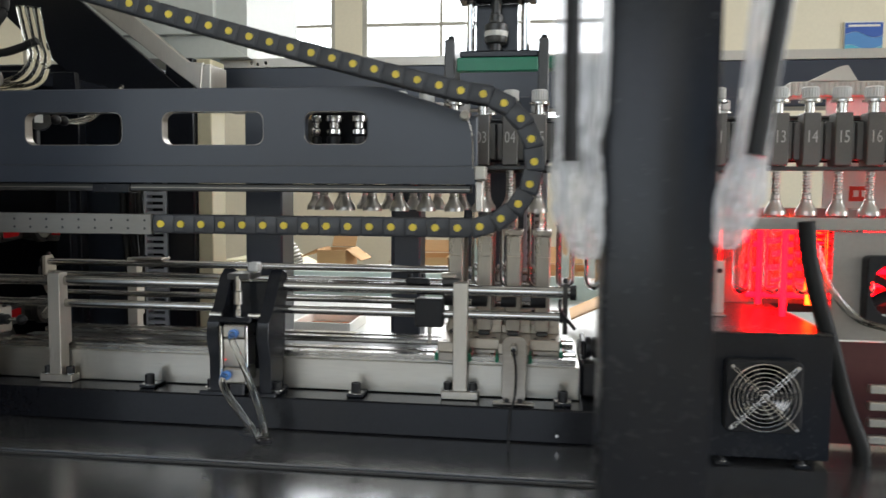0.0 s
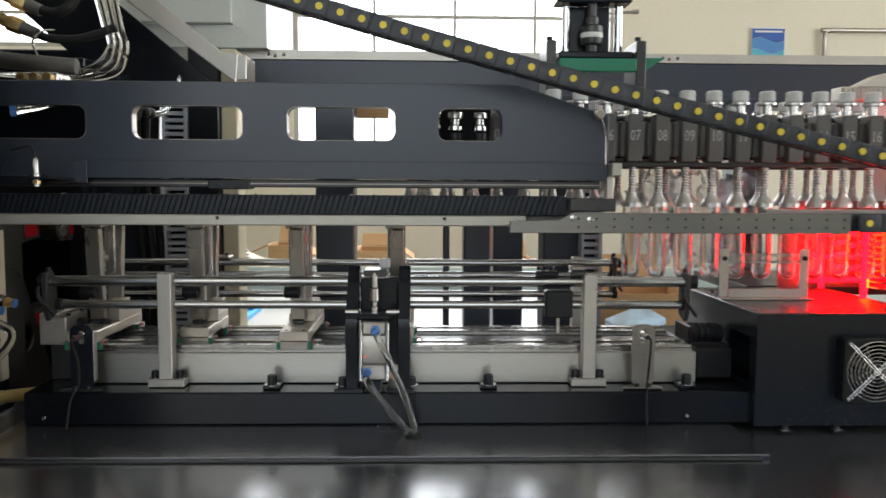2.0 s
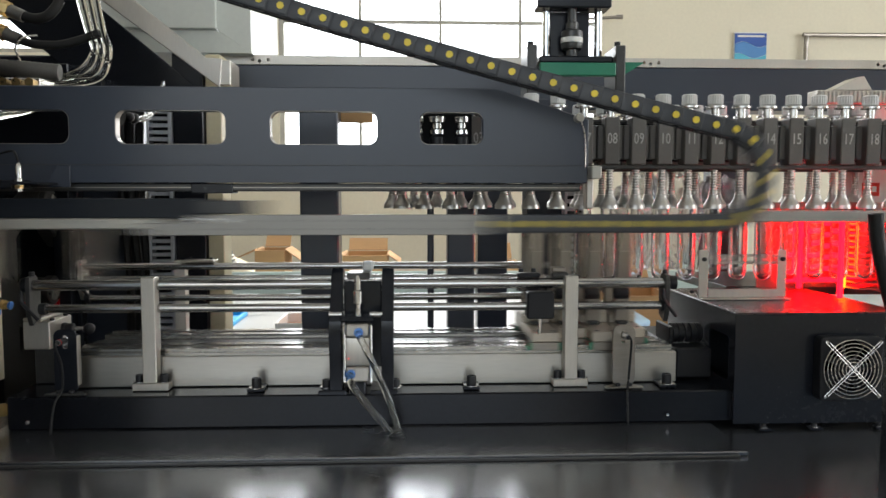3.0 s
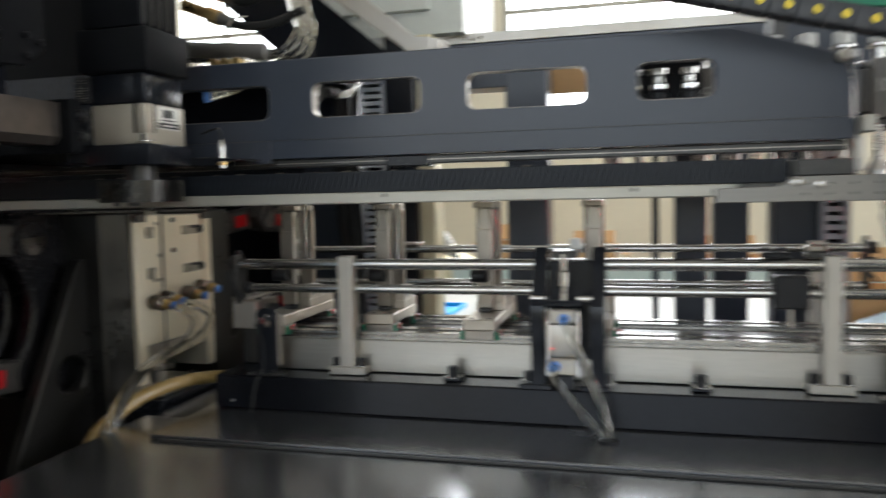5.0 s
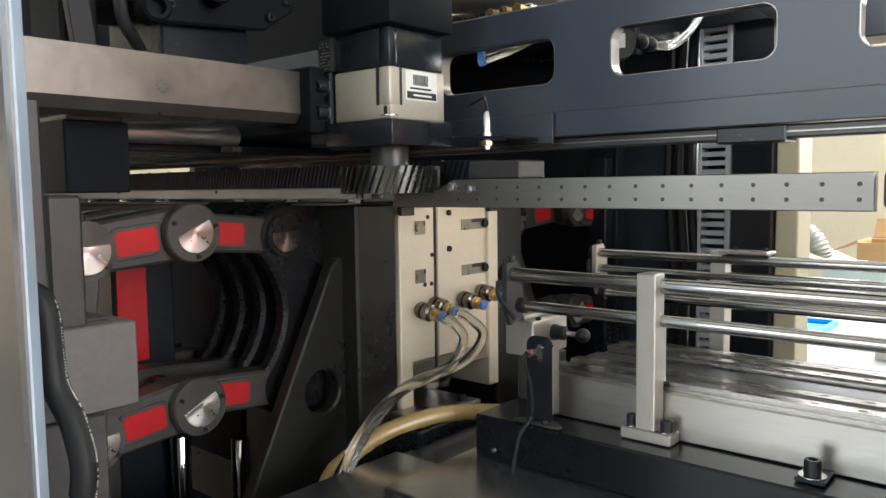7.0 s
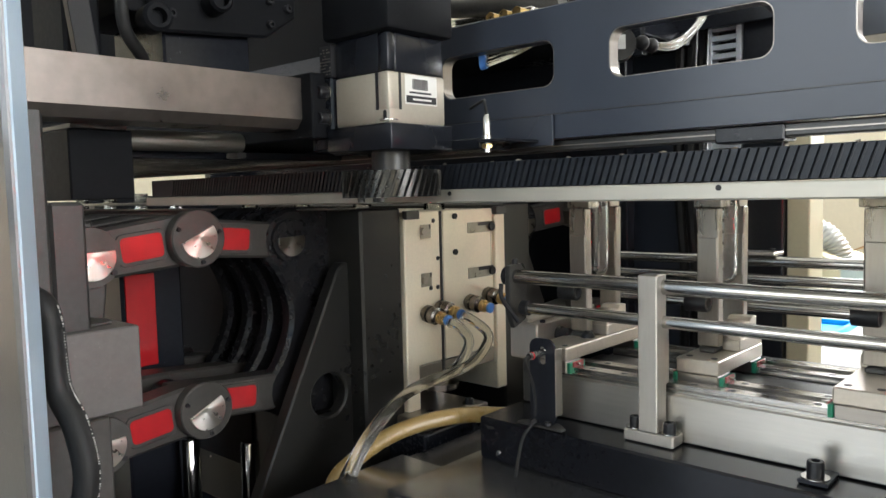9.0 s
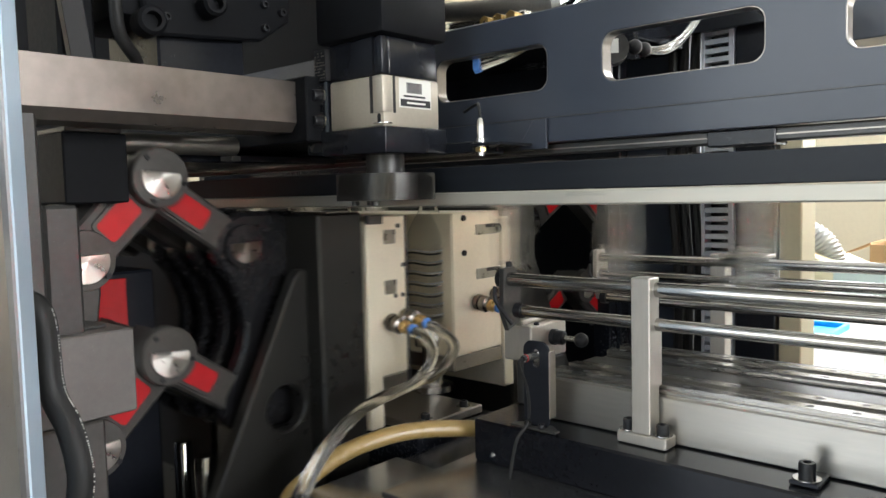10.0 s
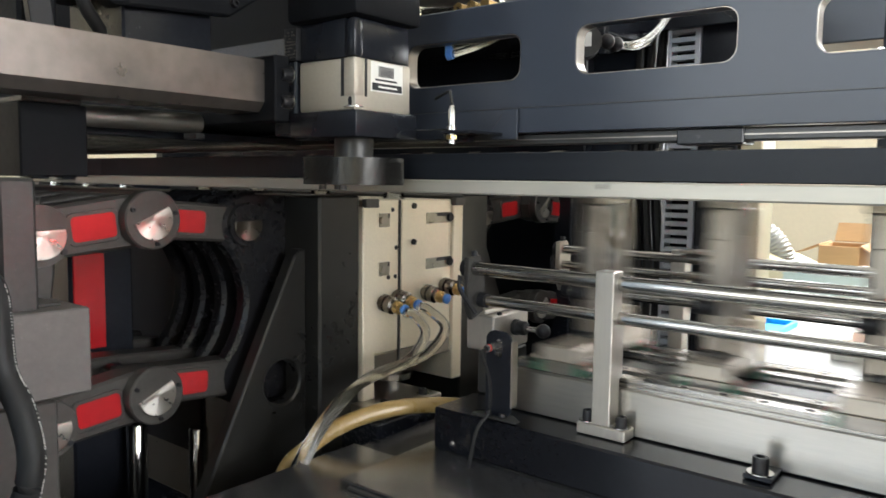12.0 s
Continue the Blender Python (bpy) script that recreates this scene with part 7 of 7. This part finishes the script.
rack_shift = track(((0, -0.975), (0.2, -0.975), (0.3, -0.93), (0.4, -0.85), (0.5, -0.755), (0.7, -0.575), (0.9, -0.4), (1.0, -0.327), (1.2, -0.15), (1.35, -0.03), (1.5, 0), (2.72, 0), (2.8, -0.05), (2.9, -0.27), (3.0, -0.62), (3.1, -0.87), (3.2, -0.965), (3.3, -0.975), (3.6, -0.975)))
carriage_right = track(((0, 1), (0.7, 1), (0.8, 0.95), (0.9, 0.85), (1.0, 0.62), (1.1, 0.38), (1.2, 0.17), (1.3, 0.06), (1.4, 0.01), (1.45, 0), (2.2, 0), (2.3, 0.05), (2.4, 0.145), (2.5, 0.27), (2.6, 0.42), (2.7, 0.6), (2.8, 0.77), (2.9, 0.9), (3.0, 0.97), (3.1, 1), (3.6, 1)))
jaw_open = track(((0, 0), (1.82, 0), (2.05, 7), (2.8, 7), (3.2, 0), (3.6, 0)))
mold_open = track(((0, 0), (2.63, 0), (2.7, 0.12), (2.75, 0.35), (2.8, 0.6), (2.85, 0.77), (2.95, 0.93), (3.02, 0.95), (3.1, 0.95), (3.2, 0.6), (3.3, 0.12), (3.36, 0), (3.6, 0)))


def times(step=0.1):
    return [round(i * step, 4) for i in range(int(END / step) + 1)]


def chain_move(t):
    return 0.0644 * (t - 0.75)


def row_place(s):
    """A place on the holder chain: along the front row, round the wheel, back behind."""
    turn_x, r = -0.42, 0.1
    if s >= turn_x:
        return s, ROW_Y, 0
    a = (turn_x - s) / r
    if a < math.pi:
        return turn_x - r * math.sin(a), ROW_Y + r - r * math.cos(a), -math.degrees(a)
    return turn_x + (a - math.pi) * r, ROW_Y + 2 * r, -180


def preform_place(k, t):
    """k counts along the chain; four are taken in each cycle."""
    n, i = divmod(k, 4)
    pick = CYCLE * n + 0.75
    if t < pick:
        return XR[0] + PITCH * k - chain_move(t)
    if t < CYCLE * n + 2.6:
        u = carriage_right(t)
        return XL[i] * (1 - u) + XR[i] * u if t < CYCLE * n + 2.15 else XL[i]
    if t < CYCLE * (n + 1):
        return XL[i] + rack_shift(t)
    if t < CYCLE * (n + 1) + 2.6:
        return XL[i] - 0.975
    if t < CYCLE * (n + 2):
        return XL[i] - 0.975 + rack_shift(t)
    return XL[i] - 1.95


def motions():
    fine = times(1 / 30)
    walk(RACK, [(t, pose(*(BASE[RACK] + Vector((rack_shift(t), 0, 0))))) for t in times(1 / 15)])
    pb = PINION.location.copy()
    walk(PINION, [(t, pose(pb[0], pb[1], pb[2], 0, 0, math.degrees(rack_shift(t) / 0.0845))) for t in fine])
    paths = [chain_points(0.272 + rack_shift(t), LINK, NLINK) for t in times(0.1)]
    home = BASE[CHAIN]
    for i, link in enumerate(LINKS):
        rows = []
        for t, path in zip(times(0.1), paths):
            x, z, a = path[i]
            rows.append((t, pose(x - home[0], CHAIN_Y - home[1], z - home[2], 0, -a, 0)))
        walk(link, rows)
    for (c, jaws), i in zip(CARRIAGES, range(4)):
        home = Vector((0, ROW_Y, 1.262))
        rows = []
        for t in times(0.1):
            u = carriage_right(t)
            rows.append((t, pose(XL[i] * (1 - u) + XR[i] * u, home[1], home[2])))
        walk(c, rows)
        for j, s in jaws:
            b = j.location.copy()
            walk(j, [(t, pose(b[0], b[1], b[2], s * jaw_open(t))) for t in times(0.1)])
    for k, h in HOLDERS:
        rows = []
        for t in times(0.2):
            x, y, a = row_place(XR[0] + PITCH * k - chain_move(t))
            rows.append((t, pose(x, y, 0, 0, 0, a)))
        walk(h, rows)
    for k, p in PREFORMS:
        walk(p, [(t, pose(preform_place(k, t), ROW_Y, 0)) for t in times(0.1)])
    for p, d in PLATENS:
        b = BASE[p]
        walk(p, [(t, pose(b[0], b[1] + d * mold_open(t), b[2])) for t in times(0.1)])
    for t_ob, arms, s in TOGGLES:
        base = BASE[t_ob]
        for row, z in ((0, PIN_UP), (1, PIN_LOW)):
            a_rows, b_rows = [], []
            for t in times(0.1):
                d = 0.3305 - (0.098 if s > 0 else 0.06) * mold_open(t)
                ca = (ARM1 ** 2 + d * d - ARM2 ** 2) / (2 * ARM1 * d)
                a = math.degrees(math.acos(min(1, ca)))
                ey, ez = ARM1 * math.cos(radians(a)), ARM1 * math.sin(radians(a))
                b = math.degrees(math.atan2(ez, d - ey))
                a_rows.append((t, pose(0, 0, z - base[2], s * a)))
                b_rows.append((t, pose(0, s * ey, z - base[2] + ez, -s * b)))
            walk(arms[row * 2], a_rows)
            walk(arms[row * 2 + 1], b_rows)


# build everything
hall()
background()
rear_frame()
bed()
rail_base()
rods()
stop_bracket(-1.134, 1.42)
stop_bracket(-0.06, 1.43)
valve_block()
cylinder_unit()
beam()
RACK = rack_bar()
SERVO, PINION = servo()
CHAIN, LINKS = drag_chain()
outlet_rail()
tower()
oven()

first = holder_kind()
HOLDERS = [(k, first if k == -25 else copy_thing(first, Matrix())) for k in range(-25, 30)]
for k, h in HOLDERS:
    BASE[h] = Vector()
    part("numeral", writing("%02d" % ((k + 3) % 60), 0.027, Matrix.Translation((0, -0.0204, 1.698)) @ Matrix.Rotation(radians(90), 4, "X") @ Matrix.Diagonal((0.85, 1.25, 1, 1))), NUMERAL, h)

mesh = preform_kind()
PREFORMS = []
for k in range(-4, 30):
    ob = tagged(new("preform", mesh), "clear plastic bottle preform", "preform", "preforms")
    PREFORMS.append((k, ob))

CARRIAGES = [carriage_kind(i % 2) for i in range(4)]
FRONT, REAR = platen(-1), platen(1)
PLATENS = [(FRONT, -0.098), (REAR, 0.055)]
TOGGLES = []
for is_rear in (False, True):
    tog, arms = toggle(is_rear)
    TOGGLES.append((tog, arms, -1 if is_rear else 1))
PLATENS.append((clamp_frame(), -0.05))
bottles()
upper_left()
front_doors()
motions()
